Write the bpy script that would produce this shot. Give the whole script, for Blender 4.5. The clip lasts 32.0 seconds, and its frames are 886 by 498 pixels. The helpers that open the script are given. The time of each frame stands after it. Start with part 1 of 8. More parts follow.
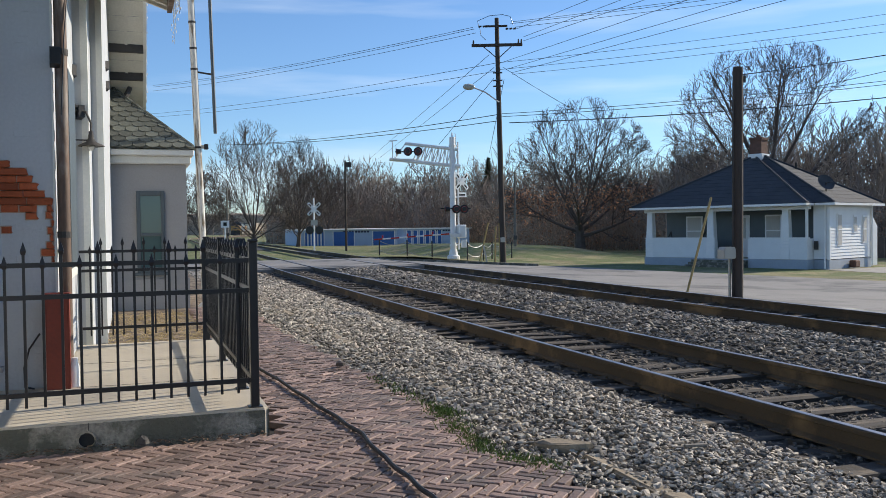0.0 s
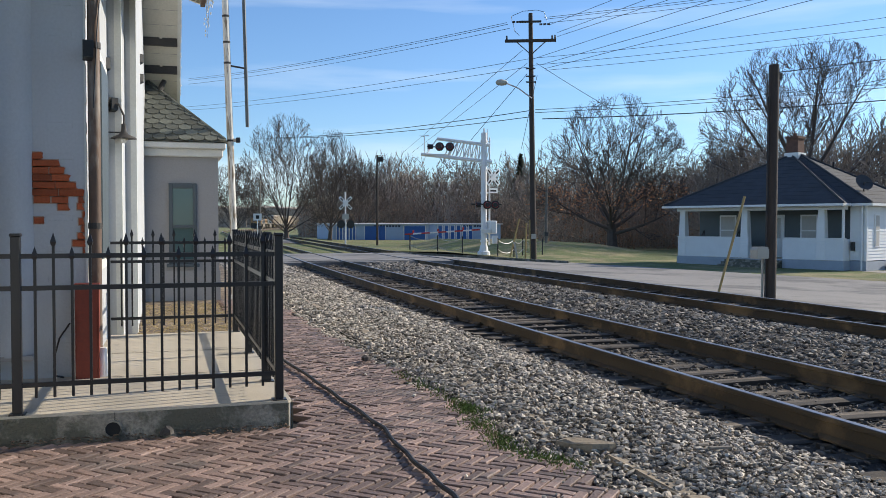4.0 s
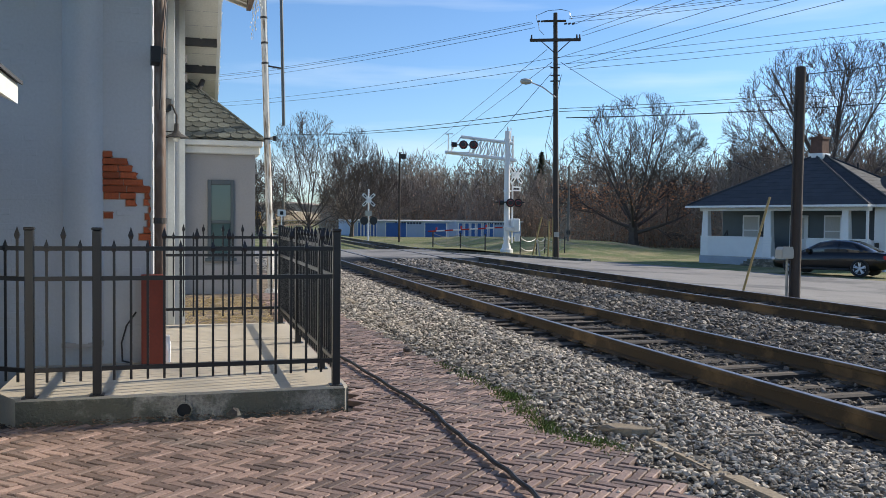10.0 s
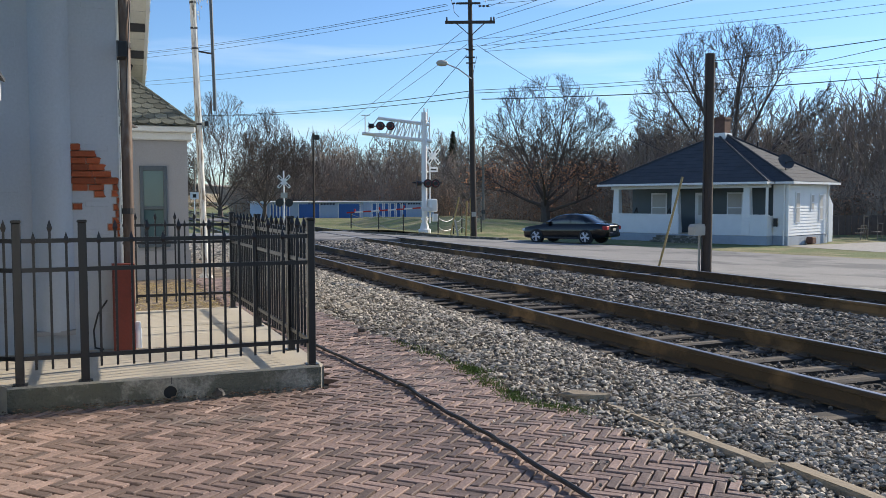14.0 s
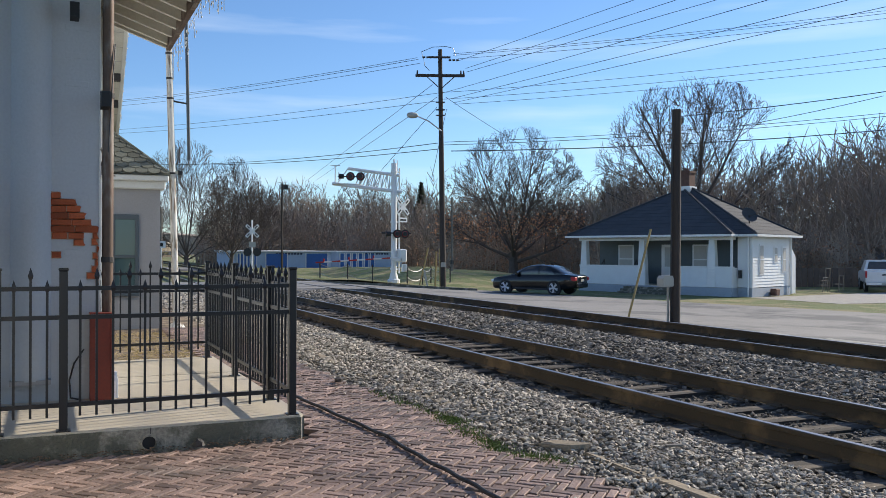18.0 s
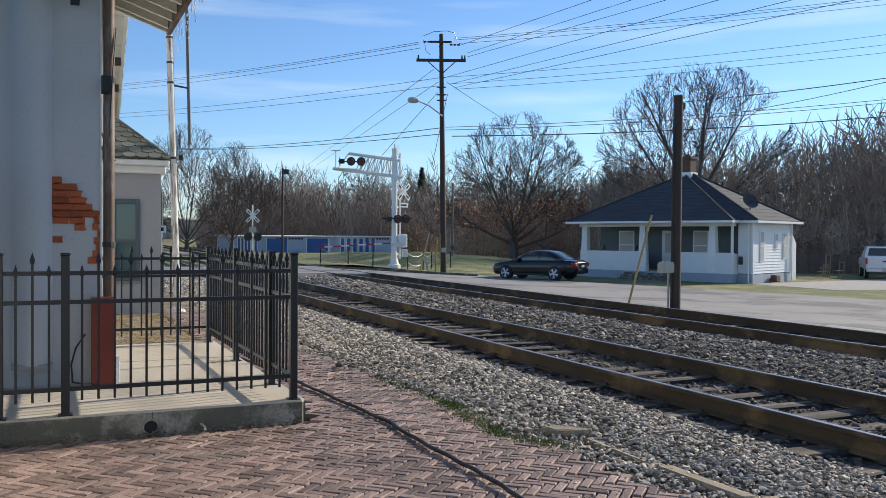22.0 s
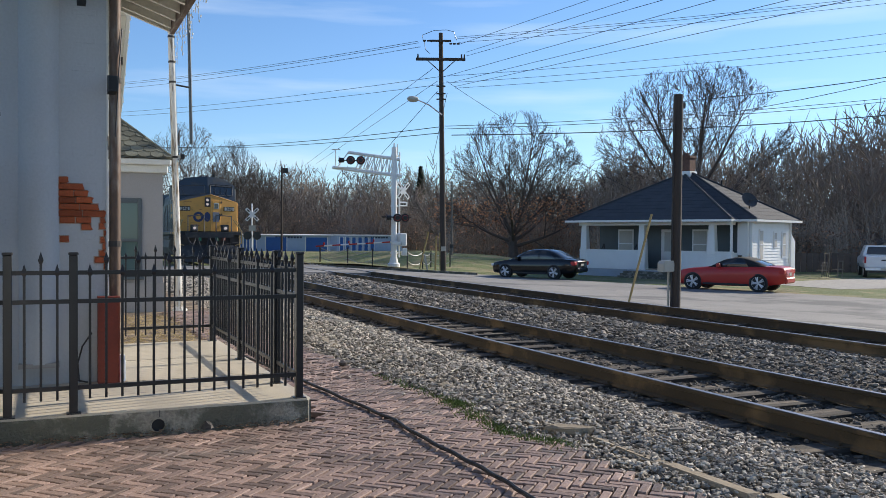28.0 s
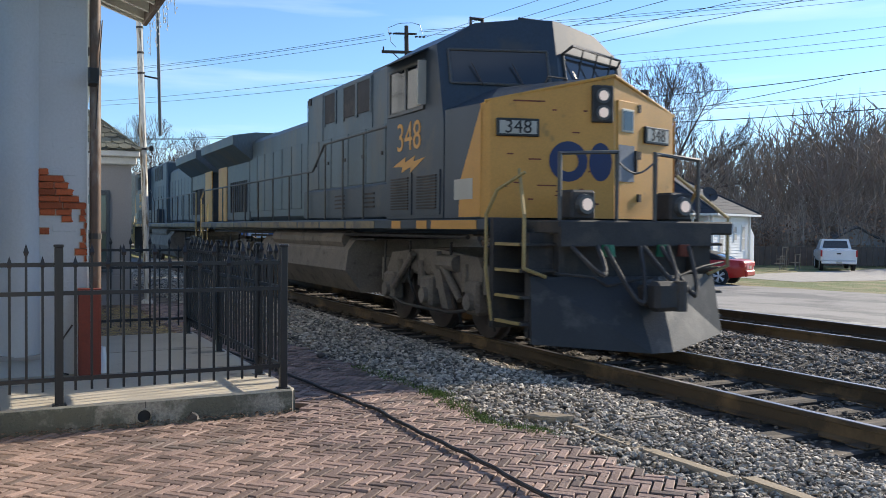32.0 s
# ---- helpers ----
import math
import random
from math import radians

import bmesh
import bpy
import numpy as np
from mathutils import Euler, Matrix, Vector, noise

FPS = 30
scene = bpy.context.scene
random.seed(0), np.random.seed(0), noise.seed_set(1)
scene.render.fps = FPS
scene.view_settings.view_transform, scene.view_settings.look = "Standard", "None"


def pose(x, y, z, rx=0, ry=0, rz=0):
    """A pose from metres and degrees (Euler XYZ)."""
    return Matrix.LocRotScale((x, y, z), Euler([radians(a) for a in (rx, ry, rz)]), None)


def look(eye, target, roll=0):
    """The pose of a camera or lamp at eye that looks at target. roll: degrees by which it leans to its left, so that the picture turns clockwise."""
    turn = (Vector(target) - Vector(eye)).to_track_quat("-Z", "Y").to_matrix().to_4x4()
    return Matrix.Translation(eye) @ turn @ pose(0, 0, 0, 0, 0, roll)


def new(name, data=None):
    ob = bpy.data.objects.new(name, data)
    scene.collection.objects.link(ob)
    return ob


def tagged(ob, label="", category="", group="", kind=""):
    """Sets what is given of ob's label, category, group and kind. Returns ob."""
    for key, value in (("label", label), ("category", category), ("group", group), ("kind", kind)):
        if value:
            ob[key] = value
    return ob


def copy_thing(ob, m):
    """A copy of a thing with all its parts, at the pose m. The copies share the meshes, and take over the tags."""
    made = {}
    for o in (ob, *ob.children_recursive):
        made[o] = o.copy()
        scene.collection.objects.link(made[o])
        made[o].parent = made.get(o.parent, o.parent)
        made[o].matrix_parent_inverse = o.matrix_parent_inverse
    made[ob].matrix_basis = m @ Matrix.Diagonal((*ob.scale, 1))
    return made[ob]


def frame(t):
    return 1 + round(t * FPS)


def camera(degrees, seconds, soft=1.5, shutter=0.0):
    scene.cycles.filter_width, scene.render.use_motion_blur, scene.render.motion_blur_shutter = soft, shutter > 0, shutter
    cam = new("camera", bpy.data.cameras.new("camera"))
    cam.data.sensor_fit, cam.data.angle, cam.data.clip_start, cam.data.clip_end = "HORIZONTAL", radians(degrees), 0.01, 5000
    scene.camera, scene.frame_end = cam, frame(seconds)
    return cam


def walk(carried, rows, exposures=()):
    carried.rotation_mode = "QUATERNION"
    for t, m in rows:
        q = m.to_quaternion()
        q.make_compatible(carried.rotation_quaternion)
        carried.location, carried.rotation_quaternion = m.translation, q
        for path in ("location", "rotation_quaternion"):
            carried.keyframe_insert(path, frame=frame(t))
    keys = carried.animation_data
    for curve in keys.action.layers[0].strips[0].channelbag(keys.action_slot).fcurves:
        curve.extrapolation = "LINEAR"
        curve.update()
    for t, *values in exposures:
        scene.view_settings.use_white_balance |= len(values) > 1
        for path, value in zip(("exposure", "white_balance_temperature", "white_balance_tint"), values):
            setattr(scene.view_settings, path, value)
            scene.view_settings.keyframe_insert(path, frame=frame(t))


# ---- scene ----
# camera: a phone held by hand, one lens
cam = camera(53.34, 32.0, soft=0.5, shutter=0.15)
# seconds, eye, yaw to the left of +y, pitch, roll
PATH = (
    (0, 1.021, 0.696, 1.435, -19.44, -1.329, -0.736),
    (0.5, 1.028, 0.705, 1.434, -19.37, -1.357, -0.854),
    (1, 1.021, 0.699, 1.43, -19.388, -1.314, -0.726),
    (1.5, 1.022, 0.707, 1.431, -19.276, -1.342, -0.877),
    (2, 1.017, 0.711, 1.427, -19.283, -1.305, -0.743),
    (2.5, 1.004, 0.726, 1.438, -19.291, -1.333, -0.599),
    (4.5, 1.079, 0.652, 1.442, -16.585, -1.707, 0.298),
    (5, 0.845, 0.529, 1.449, -16.086, -1.773, 0.478),
    (5.5, 0.769, 0.449, 1.46, -16.07, -1.798, 0.466),
    (6, 0.882, 0.392, 1.429, -16.074, -1.775, 0.503),
    (6.5, 0.875, 0.361, 1.438, -16.052, -1.794, 0.458),
    (7, 0.839, 0.345, 1.44, -16.079, -1.809, 0.448),
    (7.5, 0.823, 0.351, 1.444, -16.104, -1.837, 0.499),
    (8, 0.822, 0.349, 1.447, -16.103, -1.851, 0.526),
    (8.5, 0.823, 0.346, 1.443, -16.099, -1.822, 0.496),
    (9, 0.824, 0.348, 1.44, -16.116, -1.809, 0.461),
    (9.5, 0.815, 0.35, 1.442, -16.133, -1.819, 0.49),
    (10, 0.732, 0.368, 1.443, -16.185, -1.797, 0.528),
    (10.5, 0.677, 0.359, 1.455, -16.239, -1.79, 0.497),
    (11, 0.684, 0.252, 1.465, -16.554, -1.861, 0.464),
    (11.5, 0.624, 0.187, 1.474, -16.643, -1.94, 0.42),
    (12, 0.546, 0.201, 1.486, -16.735, -1.914, 0.462),
    (12.5, 0.351, 0.2, 1.478, -19.747, -3.029, 0.007),
    (13, 0.257, 0.139, 1.506, -21.448, -3.348, -0.222),
    (13.5, 0.248, 0.076, 1.502, -21.476, -3.328, -0.283),
    (14, 0.145, 0.036, 1.506, -21.979, -3.102, -0.182),
    (14.5, 0.021, 0.008, 1.514, -24.077, -2.069, -0.014),
    (15, 0.001, -0.004, 1.531, -24.283, -0.216, 0.268),
    (15.5, 0.014, -0.017, 1.523, -24.102, 0.393, 0.162),
    (17.5, 0.006, 0.002, 1.51, -24.149, 0.367, 0.148),
    (18, 0.004, 0.004, 1.507, -24.115, 0.168, 0.156),
    (18.5, 0, 0.006, 1.508, -24.078, -0.191, 0.189),
    (19, 0.006, 0.007, 1.506, -24.073, -0.546, 0.248),
    (19.5, 0.006, 0.009, 1.503, -24.076, -0.733, 0.297),
    (20, 0, 0.006, 1.505, -24.087, -0.847, 0.31),
    (20.5, -0, 0.004, 1.504, -24.084, -0.79, 0.306),
    (21, -0.005, -0.002, 1.513, -24.089, -0.842, 0.33),
    (21.5, -0.004, -0, 1.507, -24.089, -0.798, 0.316),
    (22, -0.003, 0.003, 1.512, -24.091, -0.79, 0.327),
    (22.5, -0.002, 0.002, 1.506, -24.088, -0.74, 0.306),
    (23, -0.009, 0.003, 1.506, -24.135, -0.74, 0.311),
    (23.5, -0.008, 0.007, 1.505, -24.144, -0.737, 0.306),
    (24, -0.008, 0.007, 1.506, -24.143, -0.737, 0.308),
    (24.5, -0, 0.01, 1.497, -24.14, -0.745, 0.271),
    (25, 0.002, 0.008, 1.501, -24.134, -0.828, 0.276),
    (25.5, 0.001, 0.006, 1.499, -24.134, -0.922, 0.273),
    (27.5, -0.077, -0.022, 1.517, -24.187, -0.916, 0.316),
    (28, -0.07, -0.024, 1.519, -24.179, -0.876, 0.328),
    (28.5, -0.118, -0.042, 1.518, -24.215, -0.895, 0.352),
    (29, -0.188, -0.055, 1.508, -24.434, -0.894, 0.284),
    (29.5, -0.201, -0.051, 1.504, -25.063, -1.037, 0.219),
    (30, -0.217, -0.047, 1.509, -25.418, -1.126, 0.279),
    (30.5, -0.225, -0.04, 1.498, -25.952, -1.254, 0.357),
    (31, -0.242, -0.037, 1.498, -26.428, -1.423, 0.39),
    (31.5, -0.258, -0.04, 1.51, -26.511, -1.464, 0.412),
    (32, -0.28, -0.067, 1.518, -26.645, -1.315, 0.458),
)


def held(x, y, z, yaw, pitch, roll):
    a, b = radians(yaw), radians(pitch)
    ahead = Vector((-math.sin(a) * math.cos(b), math.cos(a) * math.cos(b), math.sin(b)))
    return look((x, y, z), Vector((x, y, z)) + ahead, roll)


walk(cam, [(t, held(*p)) for t, *p in PATH], [(0, 0.33), (2.5, 0.33), (5, 0.4), (11, 0.42), (12, 0.5), (14.2, 0.44), (15, 0.14), (15.5, 0.16), (18, 0.4), (30.5, 0.4), (31, 0.43), (32, 0.7)])

# light: a low winter sun from the far side of the tracks, clear sky
SUN_BEARING, SUN_HEIGHT = 79.5, 26.4
world = bpy.data.worlds.new("sky")
scene.world = world
world.use_nodes = True
wt = world.node_tree
sky = wt.nodes.new("ShaderNodeTexSky")
sky.sky_type, sky.sun_disc = "NISHITA", False
sky.sun_elevation, sky.sun_rotation = radians(SUN_HEIGHT), radians(SUN_BEARING)
sky.altitude, sky.air_density, sky.dust_density, sky.ozone_density = 150, 1.0, 0.15, 4.0
# thin high cloud drawn out in streaks over a clear blue
tint = wt.nodes.new("ShaderNodeMix")
tint.data_type, tint.blend_type = "RGBA", "MULTIPLY"
tint.inputs[0].default_value = 1.0
tint.inputs[7].default_value = (0.83, 0.945, 1.085, 1)
wt.links.new(sky.outputs[0], tint.inputs[6])
way = wt.nodes.new("ShaderNodeTexCoord")
spin = wt.nodes.new("ShaderNodeMapping")
spin.inputs[2].default_value = (0.0, radians(6), radians(25))
spin.inputs[3].default_value = (1.2, 1.2, 11.0)
streak = wt.nodes.new("ShaderNodeTexNoise")
streak.inputs["Scale"].default_value, streak.inputs["Detail"].default_value = 1.6, 6.0
span = wt.nodes.new("ShaderNodeMapRange")
span.inputs[1].default_value, span.inputs[2].default_value = 0.52, 0.8
span.inputs[3].default_value, span.inputs[4].default_value = 0.0, 0.5
cloud = wt.nodes.new("ShaderNodeMix")
cloud.data_type = "RGBA"
cloud.inputs[7].default_value = (7.6, 8.2, 8.8, 1)
wt.links.new(way.outputs["Generated"], spin.inputs[0])
wt.links.new(spin.outputs[0], streak.inputs["Vector"])
wt.links.new(streak.outputs[0], span.inputs[0])
wt.links.new(span.outputs[0], cloud.inputs[0])
wt.links.new(tint.outputs[2], cloud.inputs[6])
wt.links.new(cloud.outputs[2], wt.nodes["Background"].inputs[0])
wt.nodes["Background"].inputs[1].default_value = 0.115
sun = new("sun", bpy.data.lights.new("sun", "SUN"))
sun.data.energy, sun.data.angle, sun.data.color = 4.5, radians(0.45), (1.0, 0.90, 0.75)
sb, se = radians(SUN_BEARING), radians(SUN_HEIGHT)
sun.matrix_world = look((0, 0, 60), Vector((0, 0, 60)) - Vector((math.sin(sb) * math.cos(se), math.cos(sb) * math.cos(se), math.sin(se))))
scene.view_settings.exposure = 0.4


# ---- shaping helpers ----
class Shape:
    """Vertices and faces gathered for one mesh."""

    def __init__(self):
        self.v, self.f = [], []

    def add(self, verts, faces, m=None):
        n = len(self.v)
        self.v += [tuple(m @ Vector(p)) for p in verts] if m is not None else [tuple(p) for p in verts]
        self.f += [tuple(i + n for i in f) for f in faces]
        return self

    def box(self, x0, y0, z0, x1, y1, z1, b=0.0, m=None):
        x0, x1, y0, y1, z0, z1 = min(x0, x1), max(x0, x1), min(y0, y1), max(y0, y1), min(z0, z1), max(z0, z1)
        b = min(b, 0.45 * min(x1 - x0, y1 - y0, z1 - z0))
        if b <= 0:
            v = [(x, y, z) for z in (z0, z1) for x, y in ((x0, y0), (x1, y0), (x1, y1), (x0, y1))]
            return self.add(v, [(3, 2, 1, 0), (4, 5, 6, 7), (0, 1, 5, 4), (1, 2, 6, 5), (2, 3, 7, 6), (3, 0, 4, 7)], m)
        rings = []
        for z, i in ((z0, b), (z0 + b, 0), (z1 - b, 0), (z1, b)):
            if i:
                rings.append([(x0 + b, y0 + b, z)] * 0 + [(x0 + b, y0 + b, z), (x1 - b, y0 + b, z), (x1 - b, y1 - b, z), (x0 + b, y1 - b, z)])
            else:
                rings.append([(x0 + b, y0, z), (x1 - b, y0, z), (x1, y0 + b, z), (x1, y1 - b, z), (x1 - b, y1, z), (x0 + b, y1, z), (x0, y1 - b, z), (x0, y0 + b, z)])
        v = rings[0] + rings[1] + rings[2] + rings[3]
        f = [(3, 2, 1, 0), (20, 21, 22, 23)]
        for k in range(8):
            f.append((4 + k, 4 + (k + 1) % 8, 12 + (k + 1) % 8, 12 + k))
        for k in range(4):
            a, c = 4 + 2 * k, 4 + 2 * k + 1
            f.append((k, (k + 1) % 4, c, a))
            f.append(((k + 1) % 4, 4 + (2 * k + 2) % 8, c))
            a, c = 12 + 2 * k, 12 + 2 * k + 1
            f.append((a, c, 20 + (k + 1) % 4, 20 + k))
            f.append((c, 12 + (2 * k + 2) % 8, 20 + (k + 1) % 4))
        return self.add(v, f, m)

    def rod(self, p, q, r0, r1=None, n=8, caps=True):
        """A tapered round bar from p to q."""
        p, q = Vector(p), Vector(q)
        r1 = r0 if r1 is None else r1
        d = (q - p)
        if d.length < 1e-6:
            return self
        d.normalize()
        a = d.orthogonal().normalized()
        c = d.cross(a)
        v = [p + (a * math.cos(k * math.tau / n) + c * math.sin(k * math.tau / n)) * r0 for k in range(n)]
        v += [q + (a * math.cos(k * math.tau / n) + c * math.sin(k * math.tau / n)) * r1 for k in range(n)]
        f = [(k, (k + 1) % n, n + (k + 1) % n, n + k) for k in range(n)]
        if caps:
            f += [tuple(range(n - 1, -1, -1)), tuple(range(n, 2 * n))]
        return self.add(v, f)

    def tube(self, pts, r, n=6):
        """One bent round bar through the points."""
        pts = [Vector(p) for p in pts]
        side = None
        v, f = [], []
        for k, p in enumerate(pts):
            a = (p - pts[k - 1]).normalized() if k else None
            b = (pts[k + 1] - p).normalized() if k < len(pts) - 1 else None
            d = a if b is None else b if a is None else (a + b).normalized() if (a + b).length > 1e-4 else a
            side = d.orthogonal() if side is None else side - d * side.dot(d)
            side = side.normalized()
            up = d.cross(side)
            wide = r if a is None or b is None else r / max(0.5, a.dot(d))
            v += [tuple(p + (side * math.cos(i * math.tau / n) + up * math.sin(i * math.tau / n)) * wide) for i in range(n)]
        for k in range(len(pts) - 1):
            f += [(k * n + i, k * n + (i + 1) % n, (k + 1) * n + (i + 1) % n, (k + 1) * n + i) for i in range(n)]
        f += [tuple(range(n - 1, -1, -1)), tuple(range((len(pts) - 1) * n, len(pts) * n))]
        return self.add(v, f)

    def prism(self, poly, axis, lo, hi, m=None):
        """A polygon in the two other axes, drawn out along one axis from lo to hi."""
        def place(u, w, t):
            return {"x": (t, u, w), "y": (u, t, w), "z": (u, w, t)}[axis]
        n = len(poly)
        v = [place(u, w, lo) for u, w in poly] + [place(u, w, hi) for u, w in poly]
        f = [(k, (k + 1) % n, n + (k + 1) % n, n + k) for k in range(n)] + [tuple(range(n - 1, -1, -1)), tuple(range(n, 2 * n))]
        return self.add(v, f, m)

    def lathe(self, profile, centre=(0, 0, 0), n=16, m=None):
        """Rings of (radius, z) turned about an upright axis."""
        cx, cy, cz = centre
        v = [(cx + r * math.cos(k * math.tau / n), cy + r * math.sin(k * math.tau / n), cz + z) for r, z in profile for k in range(n)]
        f = []
        for i in range(len(profile) - 1):
            f += [(i * n + k, i * n + (k + 1) % n, (i + 1) * n + (k + 1) % n, (i + 1) * n + k) for k in range(n)]
        f += [tuple(range(n - 1, -1, -1)), tuple(range((len(profile) - 1) * n, len(profile) * n))]
        return self.add(v, f, m)

    def mesh(self, name, smooth=False):
        me = bpy.data.meshes.new(name)
        me.from_pydata(self.v, [], self.f)
        bm = bmesh.new()
        bm.from_mesh(me)
        bmesh.ops.recalc_face_normals(bm, faces=bm.faces[:])
        bm.to_mesh(me)
        bm.free()
        if smooth:
            me.polygons.foreach_set("use_smooth", [True] * len(me.polygons))
            me.set_sharp_from_angle(angle=radians(40))
        return me


def part(name, shape, material, parent=None, label="", smooth=False, at=None):
    """One mesh object, under a thing or a part when there is a parent."""
    ob = new(name, shape.mesh(name, smooth))
    ob.data.materials.append(material)
    if at is not None:
        ob.matrix_basis = at
    if parent is not None:
        ob.parent = parent
    if label:
        ob["label"] = label
    return ob


def twin(ob, name, parent=None, at=None):
    """Another object on the same mesh."""
    o = new(name, ob.data)
    if at is not None:
        o.matrix_basis = at
    o.parent = parent if parent is not None else ob.parent
    return o


def thing(name, m, label, category, group="", kind=""):
    ob = new(name)
    ob.matrix_basis = m
    ob.empty_display_size = 0.2
    return tagged(ob, label, category, group, kind)


def setting(name, shape, material, label, category="", smooth=False):
    return tagged(part(name, shape, material, None, "", smooth), label, category, kind="structure")


# ---- materials ----
def loft(rings, close=True):
    """Skins a row of equal rings."""
    s = Shape()
    n = len(rings[0])
    v = [p for r in rings for p in r]
    f = [(i * n + k, i * n + (k + 1) % n, (i + 1) * n + (k + 1) % n, (i + 1) * n + k) for i in range(len(rings) - 1) for k in range(n)]
    if close:
        f += [tuple(range(n)), tuple(range((len(rings) - 1) * n, len(rings) * n))]
    return s.add(v, f)


def raw_mesh(name, s):
    me = bpy.data.meshes.new(name)
    me.from_pydata(s.v, [], s.f)
    return me


def stuff(name, colour, rough=0.8, metal=0.0, vary=0.15, scale=3.0, fine=40.0, bump=0.15, dark=None, spots=0.0, spot_scale=1.0, tone=0.0, stretch=(1, 1, 1), coat=0.0, relief=0.01):
    """A painted or raw surface: base colour, broad and fine variation, optional stains of a second colour, fine relief."""
    m = bpy.data.materials.new(name)
    m.use_nodes = True
    t = m.node_tree
    link, node = t.links.new, t.nodes.new
    bsdf = t.nodes["Principled BSDF"]
    bsdf.inputs["Metallic"].default_value = metal
    bsdf.inputs["Coat Weight"].default_value = coat
    co = node("ShaderNodeTexCoord")
    mp = node("ShaderNodeMapping")
    mp.inputs["Scale"].default_value = stretch
    link(co.outputs["Object"], mp.inputs["Vector"])
    big, small = node("ShaderNodeTexNoise"), node("ShaderNodeTexNoise")
    big.inputs["Scale"].default_value, big.inputs["Detail"].default_value = scale, 6
    small.inputs["Scale"].default_value, small.inputs["Detail"].default_value = fine, 4
    link(mp.outputs[0], big.inputs["Vector"]), link(mp.outputs[0], small.inputs["Vector"])
    hsv = node("ShaderNodeHueSaturation")
    hsv.inputs["Color"].default_value = (*colour, 1)
    add = node("ShaderNodeMath")
    add.operation = "ADD"
    link(big.outputs["Fac"], add.inputs[0]), link(small.outputs["Fac"], add.inputs[1])
    rng = node("ShaderNodeMapRange")
    rng.inputs["From Min"].default_value, rng.inputs["From Max"].default_value = 0.6, 1.4
    rng.inputs["To Min"].default_value, rng.inputs["To Max"].default_value = 1 - vary, 1 + vary
    link(add.outputs[0], rng.inputs["Value"])
    value = rng.outputs[0]
    if tone:
        info = node("ShaderNodeObjectInfo")
        geo = node("ShaderNodeNewGeometry")
        both = node("ShaderNodeMath")
        both.operation = "ADD"
        link(info.outputs["Random"], both.inputs[0]), link(geo.outputs["Random Per Island"], both.inputs[1])
        half = node("ShaderNodeMath")
        half.operation = "FRACT"
        link(both.outputs[0], half.inputs[0])
        r2 = node("ShaderNodeMapRange")
        r2.inputs["To Min"].default_value, r2.inputs["To Max"].default_value = 1 - tone, 1 + tone
        link(half.outputs[0], r2.inputs["Value"])
        mul = node("ShaderNodeMath")
        mul.operation = "MULTIPLY"
        link(value, mul.inputs[0]), link(r2.outputs[0], mul.inputs[1])
        value = mul.outputs[0]
    link(value, hsv.inputs["Value"])
    colour_out = hsv.outputs[0]
    if dark is not None:
        sp = node("ShaderNodeTexNoise")
        sp.inputs["Scale"].default_value, sp.inputs["Detail"].default_value, sp.inputs["Roughness"].default_value = spot_scale, 8, 0.65
        link(mp.outputs[0], sp.inputs["Vector"])
        ramp = node("ShaderNodeMapRange")
        ramp.inputs["From Min"].default_value, ramp.inputs["From Max"].default_value = 0.62 - spots * 0.3, 0.72 - spots * 0.3
        link(sp.outputs["Fac"], ramp.inputs["Value"])
        mix = node("ShaderNodeMix")
        mix.data_type = "RGBA"
        link(ramp.outputs[0], mix.inputs["Factor"])
        link(colour_out, mix.inputs["A"])
        mix.inputs["B"].default_value = (*dark, 1)
        colour_out = mix.outputs["Result"]
    link(colour_out, bsdf.inputs["Base Color"])
    rr = node("ShaderNodeMapRange")
    rr.inputs["To Min"].default_value, rr.inputs["To Max"].default_value = max(0.03, rough - 0.12), min(1, rough + 0.12)
    link(small.outputs["Fac"], rr.inputs["Value"]), link(rr.outputs[0], bsdf.inputs["Roughness"])
    if bump:
        bp = node("ShaderNodeBump")
        bp.inputs["Strength"].default_value, bp.inputs["Distance"].default_value = bump, relief
        link(add.outputs[0], bp.inputs["Height"]), link(bp.outputs[0], bsdf.inputs["Normal"])
    return m


def glass(name, colour, rough=0.05):
    m = bpy.data.materials.new(name)
    m.use_nodes = True
    b = m.node_tree.nodes["Principled BSDF"]
    b.inputs["Base Color"].default_value = (*colour, 1)
    b.inputs["Roughness"].default_value = rough
    b.inputs["Specular IOR Level"].default_value = 0.8
    return m


def glow(name, colour, strength):
    m = bpy.data.materials.new(name)
    m.use_nodes = True
    b = m.node_tree.nodes["Principled BSDF"]
    b.inputs["Base Color"].default_value = (*colour, 1)
    b.inputs["Emission Color"].default_value = (*colour, 1)
    b.inputs["Emission Strength"].default_value = strength
    return m


PAVER = stuff("brick paver", (0.212, 0.145, 0.118), 0.68, vary=0.4, scale=2.0, fine=60, bump=0.5, tone=0.5, dark=(0.15, 0.118, 0.1), spots=0.2, spot_scale=0.9)
SAND = stuff("sandy joint", (0.022, 0.018, 0.016), 0.95, vary=0.3, scale=4, fine=80, bump=0.6)
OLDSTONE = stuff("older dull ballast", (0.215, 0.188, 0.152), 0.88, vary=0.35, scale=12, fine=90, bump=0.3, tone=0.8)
# Oil-stained stone, its colour darkened further for the rails' shadow between the ties.
OILED_SHADE = stuff("stained ballast with rail shade", (0.125, 0.105, 0.082), 0.9, vary=0.35, scale=12, fine=90, bump=0.3, tone=0.8)
STONE = stuff("ballast stone", (0.36, 0.315, 0.252), 0.85, vary=0.35, scale=12, fine=90, bump=0.3, tone=0.75)
